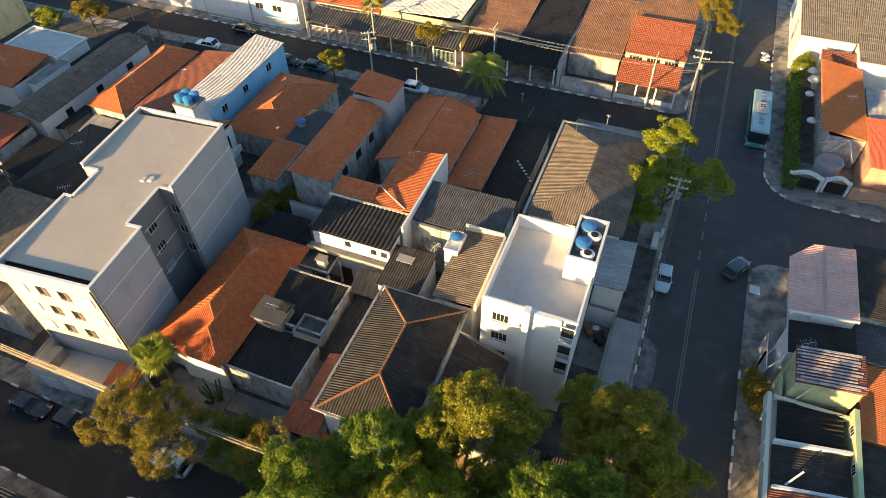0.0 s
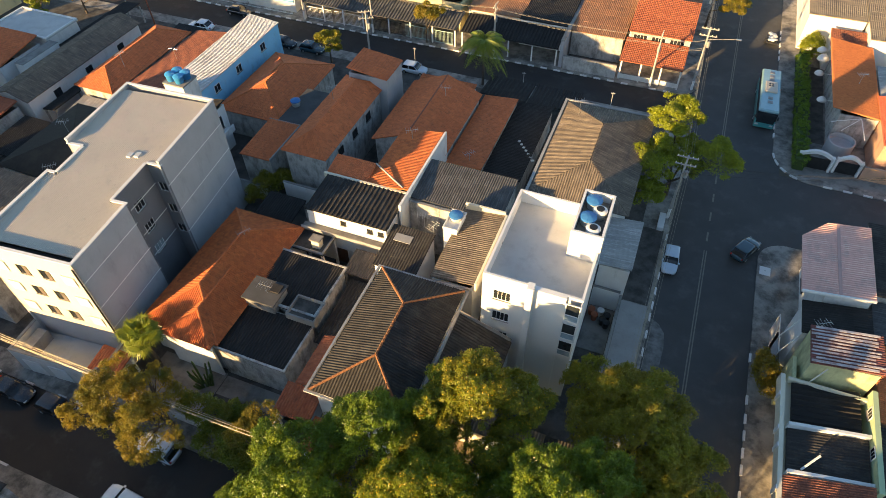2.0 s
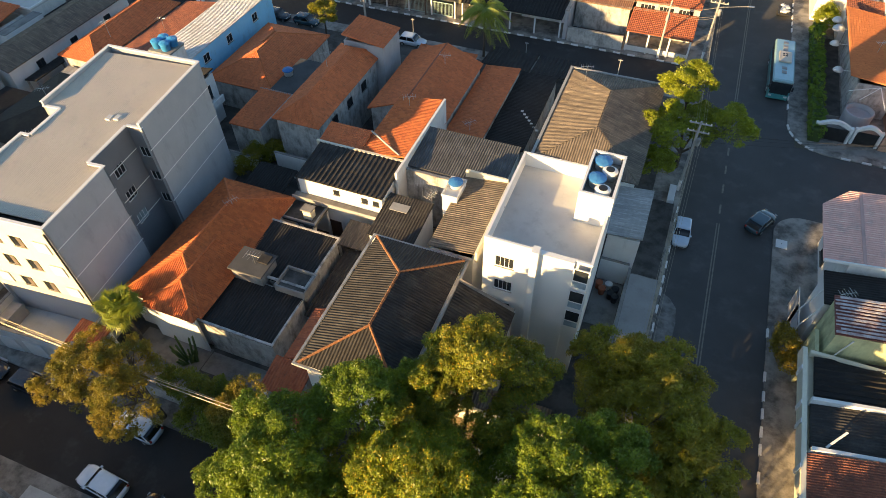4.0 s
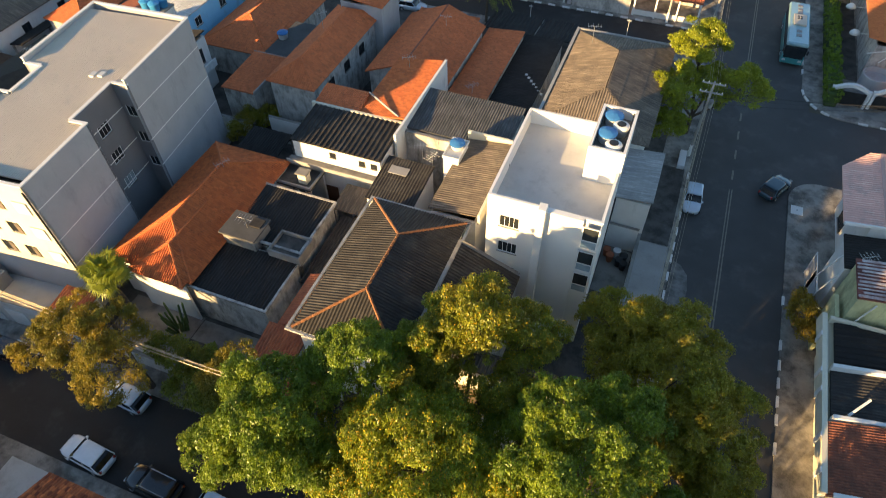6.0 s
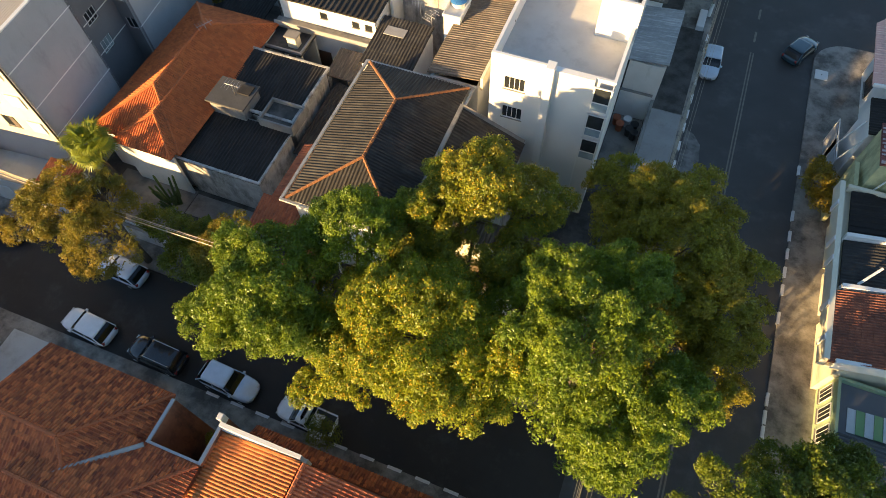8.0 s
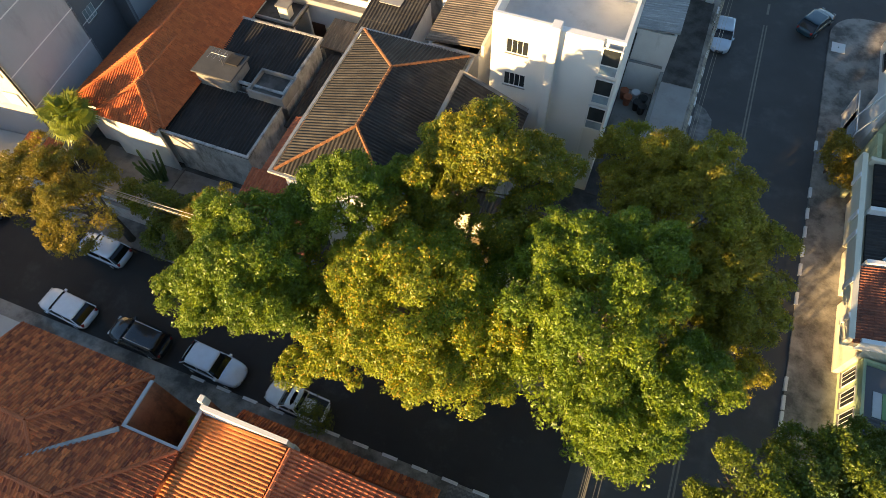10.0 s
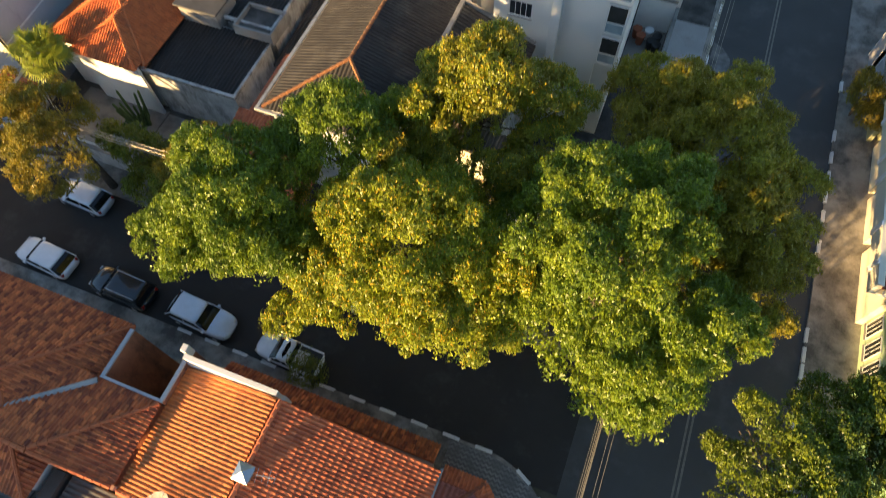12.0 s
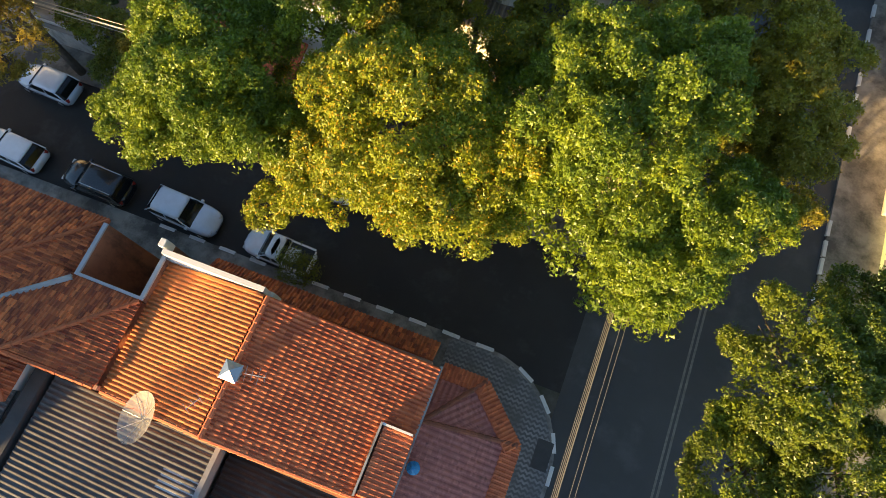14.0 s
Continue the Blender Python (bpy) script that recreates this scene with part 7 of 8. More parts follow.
car("silver family car with a pale roof parked at the kerb", -19.8, 8.5, -3, SILVER_CAR, 4.45, 1.8, 1.55)
car("small white pickup with an open bed at the kerb", -13.65, 8.3, 178, WHITE_CAR, 4.3, 1.68, 1.45, "pickup")
car("silver hatchback half under the yellowed tree", -32.1, 13.2, 177, SILVER_CAR, 4.2, 1.74, 1.5)
car("black saloon parked along the north kerb", -48.4, 13.0, 0, BLACK_CAR, 4.5, 1.76, 1.45, "sedan")
car("black hatchback parked along the north kerb", -43.2, 13.1, 0, BLACK_CAR, 4.1, 1.74, 1.5)
car("silver hatchback parked under the blossoming tree", -12.5, 13.0, 0, SILVER_CAR, 4.1, 1.74, 1.5)
car("pale blue hatchback parked beside the avenue", 5.95, 50.7, -88, BLUE_CAR, 4.0, 1.7, 1.48)
car("white saloon parked in the north street", -72.8, 75.6, 183, WHITE_CAR, 4.5, 1.76, 1.45, "sedan")
car("black saloon parked across the north street", -69.6, 81.9, 0, BLACK_CAR, 4.5, 1.76, 1.45, "sedan")
car("dark teal hatchback parked behind the blue house", -52.0, 75.6, 0, TEAL_CAR, 4.1, 1.74, 1.5)
car("black hatchback parked behind the blue house", -57.0, 75.6, 0, BLACK_CAR, 4.1, 1.74, 1.5)
car("silver car parked behind the tower", -34.8, 75.7, 0, BLUE_CAR, 4.2, 1.74, 1.5)
car("silver car parked in the shaded yard", -71.5, 44.6, 80, SILVER_CAR, 4.1, 1.74, 1.5, z=0.15)
car("dark blue hatchback turning at the junction", 13.4, 55.2, 62, TEAL_CAR, 4.1, 1.74, 1.5)
bus = thing("bus", "turquoise city bus with a grey roof pod stopped at the kerb", "bus", at=(14.0, 84.0, 0), rz=-90)
TURQ = paint_mat("turquoise_paint", (0.06, 0.30, 0.30), 0.35)
PALE = paint_mat("pale_turquoise_paint", (0.28, 0.46, 0.50), 0.4)
part("body", box(-5.2, 5.2, -1.25, 1.25, 0.35, 1.5, 0.06), TURQ, bus)
part("window_band", box(-5.15, 5.15, -1.22, 1.22, 1.504, 2.5), GLASS, bus, "dark window band")
part("roof_panel", box(-5.2, 5.05, -1.25, 1.25, 2.504, 3.05, 0.16), PALE, bus)
part("windscreen", box(5.16, 5.22, -1.1, 1.1, 1.1, 2.45, 0.02), GLASS, bus)
pod = part("roof_pod", box(-1.6, 0.9, -0.75, 0.75, 3.054, 3.32, 0.06), SHEET_GREY, bus, "grey air-conditioning pod")
for u in (-0.3, 0.15):
    for v in (-0.25, 0.1):
        part("fan", lathe([(0.15, 3.324), (0.15, 3.34), (0.05, 3.345)], 12), DARK_METAL, pod).location = (u - 0.6, v, 0)
for u in (-4.2, -3.2, 2.2, 3.2, -2.4):
    part("roof_hatch", box(u - 0.3, u + 0.3, -0.3, 0.3, 3.054, 3.12, 0.02), FIBRE_LIGHT, bus)
for u in (3.4, -3.2):
    for s in (-1, 1):
        wl_ = part("wheel", tube((u, s * 1.0, 0.48), (u, s * 1.26, 0.48), 0.48, 0.48, 18), TYRE, bus)
        part("rim", tube((u, s * 1.2, 0.48), (u, s * 1.28, 0.48), 0.26, 0.24, 12), ALU, wl_)
for s in (-1, 1):
    part("headlight", box(5.15, 5.23, s * 0.9 - 0.2, s * 0.9 + 0.2, 0.7, 0.95, 0.02), LAMP_CLEAR, bus)
    part("mirror", box(5.2, 5.45, s * 1.35 - 0.1, s * 1.35 + 0.1, 1.9, 2.4, 0.03), DARK_METAL, bus)
crt = thing("handcart", "handcart piled with white sacks at the kerb", "cart", at=(14.2, 102.4, 0))
part("cart_bed", box(-0.8, 0.8, -1.3, 1.3, 0.5, 0.7, 0.02), DARK_METAL, crt)
for k, (u, v) in enumerate(((-0.35, -0.7), (0.35, -0.5), (-0.2, 0.2), (0.3, 0.7), (-0.4, 0.9))):
    part("sack", box(-0.5, 0.5, -0.36, 0.36, 0.7, 0.96, 0.1), FRESH_WHITE, crt, "", True).matrix_local = pose(u * 0.7, v, 0.05 * k, 4 * k - 8, 6 - 3 * k, 37 * k)
for s in (-1, 1):
    part("wheel", tube((s * 0.75, 0, 0.35), (s * 0.9, 0, 0.35), 0.35, 0.35, 14), TYRE, crt)

# ---- poles and cables ----


def utility_pole(x, y, h=9.2, rz=0.0, lamp_arm=None, white_foot=True, name="utility_pole"):
    ob = thing(name, "concrete street pole with crossarms and a white painted foot", "pole", "utility poles", (x, y, 0.1), rz)
    part("shaft", tube((0, 0, 1.5), (0, 0, h), 0.16, 0.11, 10), POLE_MAT, ob)
    part("foot", tube((0, 0, 0), (0, 0, 1.5), 0.19, 0.165, 10), FRESH_WHITE if white_foot else POLE_MAT, ob)
    for z in (h - 0.3, h - 1.3):
        arm = part("crossarm", box(-1.1, 1.1, -0.06, 0.06, z, z + 0.12), POLE_MAT, ob)
        for u in (-1.0, -0.5, 0.5, 1.0):
            part("insulator", lathe([(0.05, z + 0.12), (0.06, z + 0.2), (0.03, z + 0.28)], 8), CREAM, arm).location = (u, 0, 0)
    part("transformer", lathe([(0.2, h - 2.9), (0.24, h - 2.8), (0.24, h - 2.1), (0.14, h - 2.0)], 12), GUTTER, ob).location = (0.32, 0, 0)
    if lamp_arm:
        a = part("lamp_arm", tube((0, 0, h - 1.8), (lamp_arm, 0, h - 1.1), 0.035, 0.03, 6), POLE_MAT, ob)
        part("lamp_head", box(lamp_arm - 0.1, lamp_arm + 0.55, -0.12, 0.12, h - 1.16, h - 1.04, 0.02), ALU, a)
    return ob


def cable(points, r=0.018, sag=0.5, material=WIRE, label="sagging overhead cable between poles"):
    pts = []
    for p, q in zip(points, points[1:]):
        p, q = Vector(p), Vector(q)
        pts += [p.lerp(q, k / 10) - Vector((0, 0, sag * 0.4 * k / 10 * (10 - k))) for k in range(10)]
    pts.append(Vector(points[-1]))
    bm = chain(bmesh.new(), pts, [r] * len(pts), 5)
    return solid("overhead_cable", bm, material, label, "cable", "overhead cables")


utility_pole(4.75, 57.6, 9.2, 0)
utility_pole(4.2, 85.0, 9.6, 0, 3.6)
utility_pole(4.1, 112.0, 9.6, 0, 3.6)
utility_pole(-1.5, 83.9, 8.2, 90)
utility_pole(-25.2, 84.2, 8.2, 90)
utility_pole(-58.2, 84.0, 8.2, 90)
utility_pole(-45.6, 84.0, 8.2, 90)
utility_pole(-42.4, 76.4, 8.0, 30)
utility_pole(-20.2, 15.0, 8.6, 90)
utility_pole(-57.0, 15.0, 8.6, 90)
utility_pole(4.0, 24.6, 8.8, 0)
utility_pole(3.8, -12.0, 9.2, 0)
for k, (dx, z) in enumerate(((-0.9, 8.95), (-0.45, 8.95), (0.5, 8.95), (0.95, 8.95), (-0.2, 7.2), (0.05, 6.9), (0.3, 6.7), (0.15, 7.0))):
    cable([(3.85 + dx * 0.45, -12.0, z), (3.95 + dx * 0.45, 24.6, z - 0.4), (4.75 + dx * 0.5, 57.6, z), (4.2 + dx * 0.5, 85.0, z), (4.1 + dx * 0.5, 112, z)], 0.011 if k < 4 else 0.017, 0.5, WIRE_BRIGHT)
for k, z in enumerate((8.4, 8.35, 7.1, 6.9, 6.6)):
    cable([(-75.0, 15.0 + 0.25 * k, z), (-57.0, 14.5 + 0.25 * k, z), (-20.2, 14.5 + 0.25 * k, z)], 0.02, 0.7, WIRE_BRIGHT)
for k, z in enumerate((7.9, 7.85, 6.7, 6.4)):
    cable([(-96, 83.6 + 0.3 * k, z), (-58.2, 83.6 + 0.3 * k, z), (-45.6, 83.6 + 0.3 * k, z), (-25.2, 83.6 + 0.3 * k, z), (-1.5, 83.6 + 0.3 * k, z), (4.2, 85.0, z)], 0.018, 0.5, WIRE_BRIGHT)
for k, z in enumerate((8.3, 8.1, 7.6, 6.9)):
    cable([(4.75, 57.6, z), (34.0, 66.0 + 0.8 * k, z - 0.3)], 0.016, 0.9, WIRE)
for x, y, h in ((-35.0, 76.6, 3.4), (-17.8, 74.6, 4.2), (-5.0, 67.6, 8.4), (-88.4, 76.4, 4.0), (-13.0, 53.0, 4.4)):
    o = thing("service_post", "slim metal service mast with a bracket", "pole", "service masts", (x, y, 0.1))
    part("mast", tube((0, 0, 0), (0, 0, h), 0.05), GUTTER, o)
    part("bracket", box(-0.25, 0.25, -0.04, 0.04, h - 0.2, h - 0.1), GUTTER, o)
o = thing("service_post", "rust-brown iron post beside the street", "pole", "service masts", (-80.6, 73.6, 0.1))
part("mast", tube((0, 0, 0), (0, 0, 5.6), 0.14, 0.10), CLAY_OLD, o)
part("bracket", box(-0.2, 0.2, -0.06, 0.06, 5.3, 5.5), GUTTER, o)

# ---- palms, shrubs, hedges ----


def palm(label, x, y, z, h, n, length, seed, fan=False, droop=0.9):
    rng = np.random.default_rng(seed)
    ob = thing("palm_tree", label, "palm", "palms", (x, y, z))
    bm = bmesh.new()
    prev = Vector((0, 0, 0))
    for k in range(6):
        nx = Vector((0.06 * math.sin(k * 1.3), 0.05 * math.cos(k), h * (k + 1) / 6))
        add_tube(bm, prev, nx, 0.20 - 0.012 * k, 0.19 - 0.012 * k, 9)
        prev = nx
    part("trunk", bm, BARK, ob)
    for k in range(n):
        az = k * 2.399 + rng.uniform(-0.2, 0.2)
        el = rng.uniform(-0.9, 1.25) if not fan else rng.uniform(-0.7, 1.3)
        ln = length * rng.uniform(0.8, 1.1)
        d = np.array([math.cos(az), math.sin(az), 0.0])
        side = np.array([-math.sin(az), math.cos(az), 0.0])
        vs, fs = [], []
        if fan:
            pl = rng.uniform(0.15, 0.6)
            c = d * ln * pl * math.cos(el) + np.array([0, 0, h + ln * pl * math.sin(el)])
            vs += [np.array([0, 0, h]) + side * 0.02, np.array([0, 0, h]) - side * 0.02, c - side * 0.02, c + side * 0.02]
            fs.append((0, 1, 2, 3))
            ax = d * math.cos(el) + np.array([0, 0, math.sin(el)])
            for q in range(15):
                a = (q - 7) / 7 * 1.25
                w = ax * math.cos(a) + side * math.sin(a)
                tipp = c + w * ln * (0.42 + 0.2 * rng.random()) - np.array([0, 0, 0.12 * ln])
                mid = c + w * ln * 0.3
                s2 = np.cross(w, [0, 0, 1.0])
                s2 /= np.linalg.norm(s2) + 1e-6
                b = len(vs)
                vs += [c, mid + s2 * 0.065, tipp, mid - s2 * 0.065]
                fs.append((b, b + 1, b + 2, b + 3))
        else:
            m = 36
            for q in range(m):
                u0, u1 = q / m, (q + 1) / m

                def rach(u):
                    return d * ln * (u * math.cos(el * (1 - 0.4 * u))) + np.array([0, 0, h + ln * (u * math.sin(el) - droop * u * u * 0.75)])
                p0, p1 = rach(u0), rach(u1)
                b = len(vs)
                vs += [p0 + side * 0.025, p0 - side * 0.025, p1 - side * 0.02, p1 + side * 0.02]
                fs.append((b, b + 1, b + 2, b + 3))
                if q > 1:
                    wl2 = 0.75 * math.sin(math.pi * (0.15 + 0.8 * u0)) * length / 2.6
                    for s in (-1, 1):
                        tipp = p0 + side * s * wl2 * 1.0 + d * 0.3 - np.array([0, 0, 0.75 * wl2 + rng.uniform(0, 0.15)])
                        mid = p0 + side * s * wl2 * 0.5 + d * 0.15 - np.array([0, 0, 0.05])
                        b = len(vs)
                        vs += [p0, mid + d * 0.05, tipp, mid - d * 0.05]
                        fs.append((b, b + 1, b + 2, b + 3))
        part("frond", (vs, fs), PALM_LEAF, ob)
    return ob


palm("fan palm with yellow-green leaves in a front garden", -37.4, 20.2, 0.15, 5.4, 50, 2.3, 11, True)
palm("tall feather palm with arching fronds by the street", -24.1, 75.9, 0.15, 7.0, 26, 3.5, 12, False, 1.25)
palm("small palm behind the carports", -48.2, 89.2, 4.0, 2.2, 14, 2.4, 14)
palm("low palm in the shaded front garden", -27.4, 17.8, 0.15, 1.6, 16, 1.9, 15)
palm("low palm beside the garden wall", -25.0, 16.9, 0.15, 1.0, 14, 1.7, 16)


def shrub(label, x, y, z, crowns, leaf, seed, per=44, size=0.09, clump=0.38, name="shrub", group="shrubs"):
    rng = np.random.default_rng(seed)
    ob = thing(name, label, "shrub", group, (x, y, z))
    pts = np.concatenate([crown_points(c, r, max(8, int(3.0 * (r[0] * r[1] + r[0] * r[2] + r[1] * r[2]) / (clump * clump))), rng, -0.5) for c, r in crowns])
    v, f = leaf_cloud(pts, clump * rng.uniform(0.7, 1.3, len(pts)), per, size, rng)
    c = new("foliage", fast_mesh("foliage", v, f, leaf))
    c.parent = ob
    bm = bmesh.new()
    for k in range(5):
        add_tube(bm, (0, 0, -0.1), (rng.uniform(-0.5, 0.5), rng.uniform(-0.5, 0.5), crowns[0][0][2]), 0.05, 0.02, 5)
    part("stems", bm, BARK, ob)
    return ob


shrub("dense dark green shrub beside the grey wall", -41.0, 46.0, 0.1, [((0, -1.5, 1.6), (1.2, 2.6, 1.4)), ((1.6, 0.4, 1.4), (1.6, 1.4, 1.2))], LEAF_DARK, 21)
shrub("green creeper strip along the foot of the apartment block", -40.2, 36.0, 0.1, [((0, 0, 1.0), (0.5, 4.5, 1.0)), ((0.2, -7, 0.6), (0.4, 3.0, 0.6))], HEDGE, 22, size=0.09)
shrub("dark shrubs in the walled front garden", -29.5, 17.6, 0.15, [((0.6, -0.9, 3.4), (2.4, 1.1, 1.7)), ((2.6, 0.3, 1.4), (1.6, 1.1, 1.2))], LEAF_OLIVE, 23)
shrub("low shrubs hanging over the pavement", -25.4, 14.9, 0.15, [((-1.2, 0.2, 1.8), (2.6, 1.3, 1.6)), ((1.4, -0.2, 2.6), (2.0, 1.3, 1.8)), ((3.4, -0.4, 1.4), (2.0, 1.2, 1.4))], LEAF_OLIVE, 24)
shrub("green shrub over the tail of the white pickup", -11.6, 7.1, 0.15, [((0, 0.2, 1.7), (1.1, 0.9, 0.9)), ((-0.5, 0.7, 2.3), (0.7, 0.6, 0.5))], LEAF_OLIVE, 25, 24, 0.07)
shrub("dark plants in the light well", -17.4, 4.6, 0.2, [((0, 0, 1.4), (1.1, 0.5, 1.2))], LEAF_DARK, 26)
shrub("small dusty tree on the east pavement", 15.6, 38.6, 0.15, [((0, 0, 2.2), (1.0, 1.8, 1.2)), ((0.6, -1.4, 1.8), (0.8, 1.0, 0.9))], LEAF_BROWN, 27, 45)
shrub("bushy green shrub at the end of the hedge", 19.4, 99.2, 0.15, [((0, 0, 2.0), (1.5, 2.4, 1.8))], LEAF_LIME, 28)
CACTUS_CORE = mat("dense_hedge_core", (0.06, 0.10, 0.02), (0.04, 0.07, 0.015), 2.0, 0.9, 20.0, 0.5)
hd = thing("hedge", "long clipped green hedge along the garden wall", "hedge", "", (18.4, 85.0, 0.15))
rng = np.random.default_rng(30)
pts = np.stack([rng.uniform(-0.7, 0.8, 900), rng.uniform(-13.4, 13.0, 900), rng.uniform(0.5, 1.9, 900)], 1)
v, f = leaf_cloud(pts, 0.28 * rng.uniform(0.7, 1.2, 900), 50, 0.11, rng)
hf = new("foliage", fast_mesh("foliage", v, f, HEDGE))
hf.parent = hd
part("hedge_core", box(-0.6, 0.7, -13.4, 13.0, 0.0, 1.7, 0.1), CACTUS_CORE, hd)
tree("street_tree", "slim street tree with yellow-green leaves by the shops", (-36.2, 84.0, 0.15), [((-36.2, 84.0, 4.6), (1.8, 1.6, 2.0)), ((-34.6, 84.2, 5.4), (1.2, 1.2, 1.2))], LEAF_BROWN, 41, 0.1, 22, 0.28, 0.09)
tree("street_tree", "dark street tree behind the orange roofs", (-47.6, 73.6, 0.15), [((-47.4, 73.4, 3.6), (2.2, 2.0, 2.0))], LEAF_DARK, 42, 0.12, 22, 0.28, 0.09)
tree("street_tree", "leafy tree hanging over the avenue", (4.2, 104.0, 0.15), [((4.6, 104.0, 6.4), (3.0, 3.2, 2.4)), ((7.6, 101.6, 5.4), (2.2, 2.0, 1.8))], LEAF_BROWN, 43, 0.16, 22, 0.3, 0.1)
tree("street_tree", "bushy green tree beside the corner houses", (-99.4, 69.0, 0.15), [((-99.4, 69.0, 3.4), (2.4, 2.2, 2.0)), ((-97.6, 66.8, 2.6), (1.4, 1.4, 1.2))], LEAF_LIME, 44, 0.14, 22, 0.3, 0.1)
tree("street_tree", "sunlit bushy tree with golden leaves beyond the flat roof", (-94.4, 73.0, 0.15), [((-94.2, 72.8, 4.2), (2.6, 2.2, 1.8)), ((-91.6, 73.4, 3.6), (1.6, 1.4, 1.4))], LEAF_BROWN, 46, 0.14, 22, 0.3, 0.1, density=0.8)
tree("street_tree", "yellowed low tree over the orange porch roof", (-23.4, 15.4, 0.15), [((-21.8, 16.4, 6.6), (2.1, 1.6, 1.5)), ((-23.4, 15.2, 5.8), (1.4, 1.2, 1.4))], LEAF_BROWN, 45, 0.1, density=0.55, core=2)

# ---- unseen blocks added to cast shade; the cream house under the trees ----
# All of these stand out of view, only to cut off low sun.
for x0, x1, y0, y1, h_, lab in ((-50.0, -32.0, -28.0, -16.0, 13.3, "unseen tall block added to shade the south side"), (-72.0, -47.0, -8.0, 5.2, 7.0, "unseen house added to shade the south street"), (-104.0, -73.0, -8.0, 5.2, 9.0, "unseen house added to shade the south street"), (-80.0, -67.6, 14.0, 27.0, 11.5, "unseen tall block added to shade roofs west of the apartments"), (-98.0, -84.0, 30.0, 40.0, 10.0, "unseen house added to shade the north street"), (-112.0, -98.0, 18.0, 34.0, 14.0, "unseen tall block added to shade the far west houses"), (-1.9, 1.7, -40.0, -9.3, 4.0, "unseen low row added to shade the avenue"), (-16.0, -4.6, -34.0, -14.0, 8.0, "unseen two-storey block added to shade the avenue"), (-46.0, -37.2, -6.0, 5.2, 6.0, "unseen house added to shade the south street")):
    house("house", lab, x0, x1, y0, y1, h_, OLD_WALL, ("mono", "broad", FIBRE_DARK, h_ + 0.05, h_ + 0.5, "+x", None), group="houses of the south side")
house("house", "cream house half hidden under the street trees", -9.4, -1.2, 21.3, 22.6, 7.3, CREAM, ("mono", "broad", FIBRE_BROWN, 7.35, 7.6, "+y", None))
# Added sun blocker under the crowns; its height keeps the avenue in shade.
house("house", "low shed added under the trees to shade the avenue", -1.15, 2.0, 21.3, 23.4, 5.6, OLD_WALL, ("mono", "broad", FIBRE_DARK, 5.65, 5.9, "+y", None))
o = thing("roof_terrace", "tan concrete terrace in front of the cream house", "terrace")
part("slab", box(-9.3, -2.6, 19.3, 21.28, 4.6, 4.8), mat("tan_render", (0.55, 0.42, 0.26), (0.46, 0.34, 0.20), 0.7, 0.9, 20.0, 0.2, ((0.26, 0.2, 0.14), 0.4, 0.8)), o)
part("wall", box(-9.3, -2.6, 19.1, 19.296, 0.1, 5.3), CREAM, o)

# ---- front wing of the clay-roofed house, garden cactus, black lean-tos ----
wing = thing("roof_wing", "lower front wing of the orange clay tile roof", "roof", "houses of the block")
roof_hip(wing, -36.2, -31.2, 21.4, 29.0, 4.95, 6.35, "y", "bigtile", CLAY_BRIGHT, 0.2, CLAY_BRIGHT, None, "", True, False)
part("wall", box(-36.3, -31.12, 21.5, 21.7, 0.15, 4.93), WHITE_WALL, wing)
CACTUS = mat("cactus_skin", (0.10, 0.16, 0.04), (0.07, 0.11, 0.03), 3.0, 0.7, 20.0, 0.3)
cac = thing("cactus", "tall branching column cactus in the front garden", "cactus", at=(-32.2, 20.0, 0.15))
rng = np.random.default_rng(51)
for k in range(15):
    a, r_ = rng.uniform(0, 6.28), rng.uniform(0.2, 1.0)
    foot = Vector((0.25 * math.cos(a), 0.25 * math.sin(a), 0.0))
    knee = Vector((r_ * math.cos(a), r_ * math.sin(a), rng.uniform(0.3, 0.8)))
    top = knee + Vector((0.35 * math.cos(a), 0.35 * math.sin(a), rng.uniform(1.0, 2.6)))
    part("stem", chain(bmesh.new(), [foot, knee, knee.lerp(top, 0.4), top.lerp(knee, 0.08), top], [0.08, 0.10, 0.10, 0.085, 0.03], 8), CACTUS, cac)
for x0, x1, y0, y1, z, way, m, lab in ((-75.8, -73.6, 46.0, 52.0, 3.0, "+x", FIBRE_BLACK, "black corrugated lean-to along the passage"),
                                       (-66.6, -61.0, 46.0, 51.6, 3.1, "+y", FIBRE_BLACK, "black corrugated lean-to behind the tank tower"),
                                       (-76.0, -68.0, 36.6, 43.6, 3.2, "+y", FIBRE_BLACK, "black corrugated shed roof in the back yard"),
                                       (-73.0, -68.0, 67.6, 71.4, 2.6, "+y", FIBRE_BLACK, "black corrugated carport roof by the street"),
                                       (-67.6, -66.6, 52.0, 67.0, 3.6, "+x", FIBRE_DARK, "narrow dark roof between two tiled houses"),
                                       (-86.0, -82.6, 59.0, 74.0, 3.0, "+x", FIBRE_BLACK, "black roof over the passage beside the flat roof")):
    o = thing("lean_to", lab, "roof", "lean-to roofs")
    roof_mono(o, x0, x1, y0, y1, z, z + 0.35, way, "broad", m, 0.0)
    for x, y in ((x0 + 0.1, y0 + 0.1), (x1 - 0.3, y0 + 0.1), (x0 + 0.1, y1 - 0.3), (x1 - 0.3, y1 - 0.3)):
        part("post", box(x, x + 0.2, y, y + 0.2, 0.1, z), OLD_WALL, o)

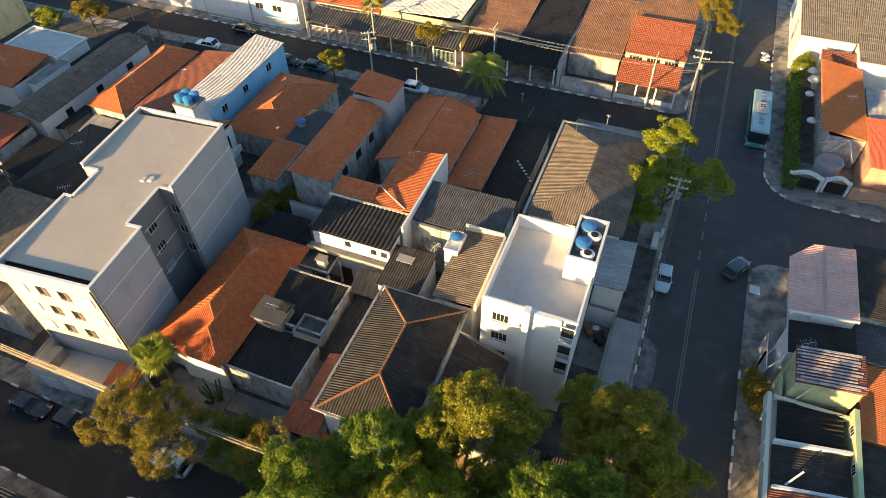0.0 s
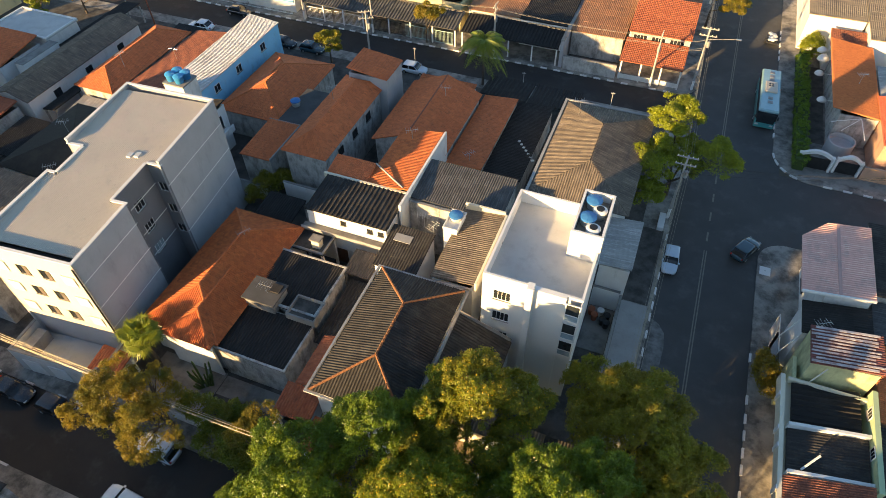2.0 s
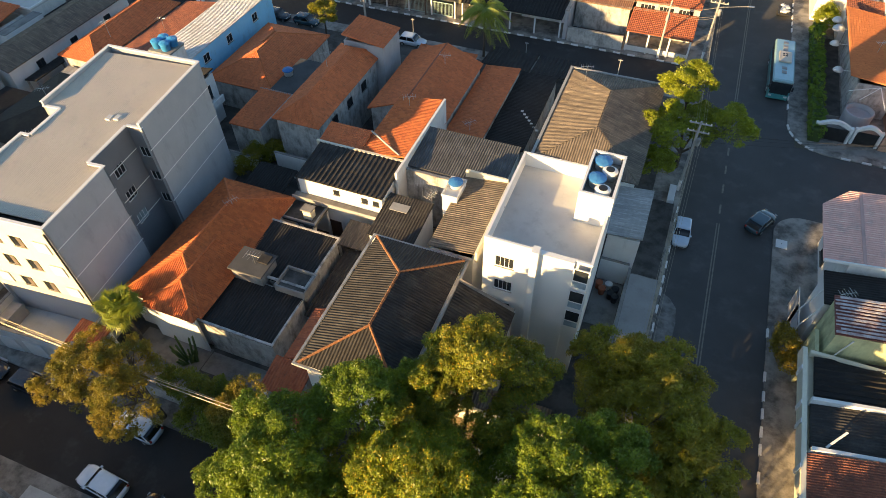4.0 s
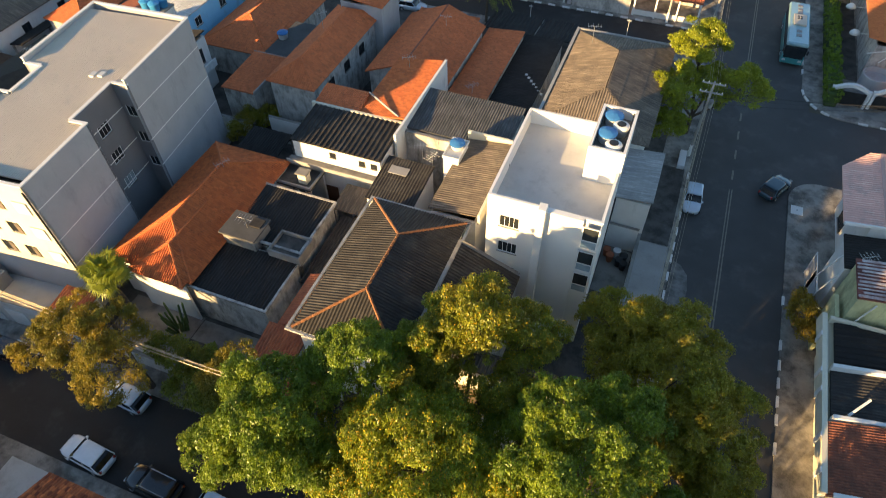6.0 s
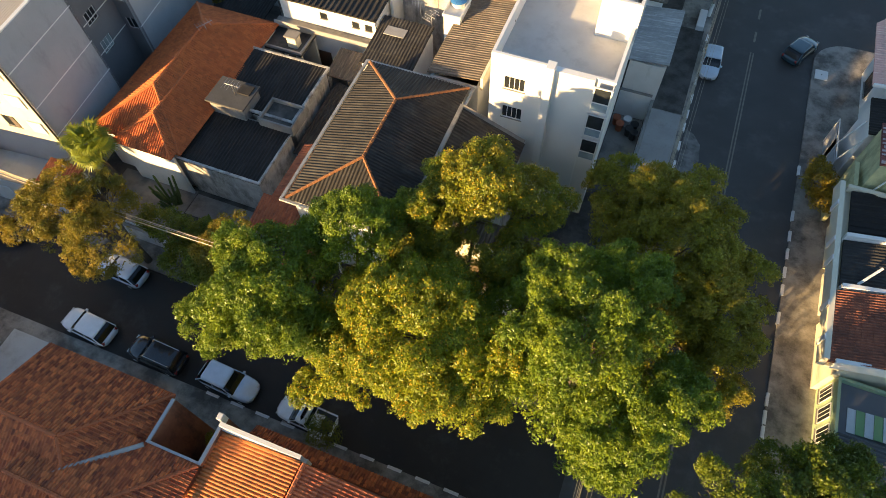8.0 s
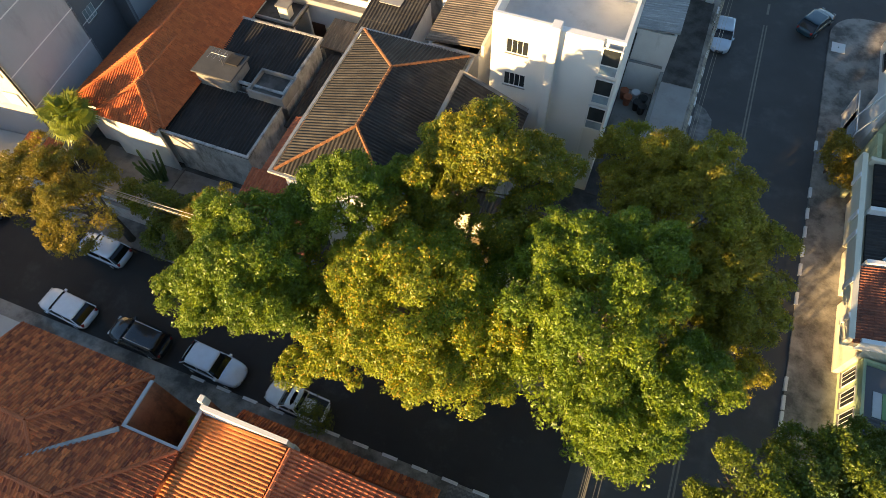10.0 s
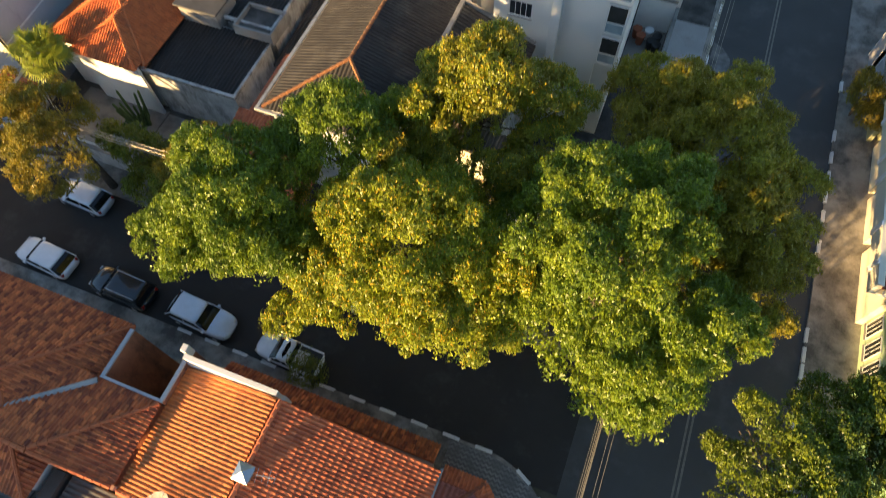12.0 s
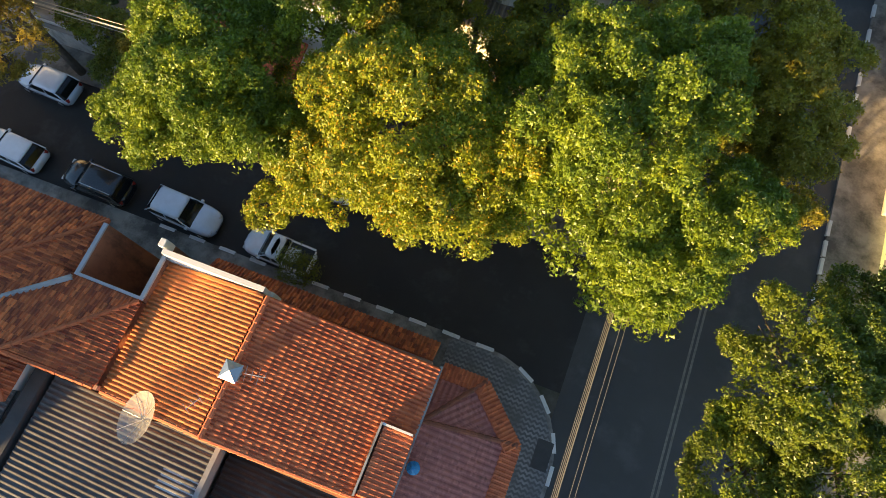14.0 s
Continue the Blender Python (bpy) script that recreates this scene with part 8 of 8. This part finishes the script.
# ---- single roof tiles of the sunlit slope, last ----
tile_len, tile_w, tile_step = 0.38, 0.2016, 0.34
n_row, n_col = int(wl / tile_step), int((Y1 - Y0) / tile_w + 0.01)
part("boards", slope((WEST_X, Y1, WEST_Z - 0.06), (0, -1, 0), Y1 - Y0, tuple(wdir), wl, "metal", 0, 0, 0.03), FIBRE_DARK, deck)
seg = 6
tv, tf = [], []
for e, lift in ((0.0, 0.042), (tile_len, 0.0)):
    for th in (0.0, -0.018):
        for k in range(seg + 1):
            u = k / seg
            tv.append((e, (u - 0.5) * tile_w * 1.04, lift + th + 0.078 * math.sin(math.pi * min(1.0, u * 1.25)) ** 0.8 if u < 0.8 else lift + th))
m = seg + 1
for k in range(seg):
    tf += [(k, k + 1, 2 * m + k + 1, 2 * m + k), (m + k, 3 * m + k, 3 * m + k + 1, m + k + 1), (k, m + k, m + k + 1, k + 1), (2 * m + k, 2 * m + k + 1, 3 * m + k + 1, 3 * m + k)]
tile_mesh = mesh_of((tv, tf), "roof_tile", PIECE_CLAY)
base = Matrix(((wdir.x, 0, -wdir.z), (0, 1, 0), (wdir.z, 0, wdir.x))).to_4x4()
low_v, low_f = [], []
for r in range(n_row):
    for c in range(n_col):
        at = Vector((WEST_X, Y0 + tile_w * (c + 0.5), WEST_Z)) + wdir * (tile_step * r - 0.03) + Vector((0, 0, 0.075))
        m_ = Matrix.Translation(at) @ base @ pose(0, random.uniform(-0.006, 0.006), random.uniform(-0.004, 0.006), random.uniform(-1, 1), random.uniform(-1, 1), random.uniform(-1, 1))
        if r < 7:
            k0 = len(low_v)
            low_v += [tuple(m_ @ Vector(p)) for p in tv]
            low_f += [tuple(k0 + q for q in fc) for fc in tf]
            continue
        t_ = new("roof_tile", tile_mesh)
        t_.parent = sc
        t_.matrix_world = m_
part("roof_tiles", (low_v, low_f), PIECE_CLAY, sc, "", False, "stuff")
edir = Vector((RIDGE_X - EAST_X, 0, RIDGE_Z - EAST_Z))
el = edir.length
edir.normalize()
ebase = Matrix(((edir.x, 0, -abs(edir.z) * -1), (0, -1, 0), (edir.z, 0, abs(edir.x)))).to_4x4()
part("boards", slope((EAST_X, Y0, EAST_Z - 0.06), (0, 1, 0), Y1 - Y0, tuple(edir), el, "metal", 0, 0, 0.03), FIBRE_DARK, deck)
slope_v, slope_f = [], []
for r in range(int(el / tile_step) + 1):
    for c in range(n_col):
        at = Vector((EAST_X, Y0 + tile_w * (c + 0.5), EAST_Z)) + edir * (tile_step * r - 0.03) + Vector((0, 0, 0.075))
        m_ = Matrix.Translation(at) @ ebase @ pose(0, random.uniform(-0.006, 0.006), random.uniform(-0.004, 0.006), random.uniform(-1, 1), random.uniform(-1, 1), random.uniform(-1, 1))
        k0 = len(slope_v)
        slope_v += [tuple(m_ @ Vector(p)) for p in tv]
        slope_f += [tuple(k0 + q for q in fc) for fc in tf]
part("roof_tiles", (slope_v, slope_f), ISLAND_CLAY, sc, "reddish clay tile roof slope", False, "stuff")
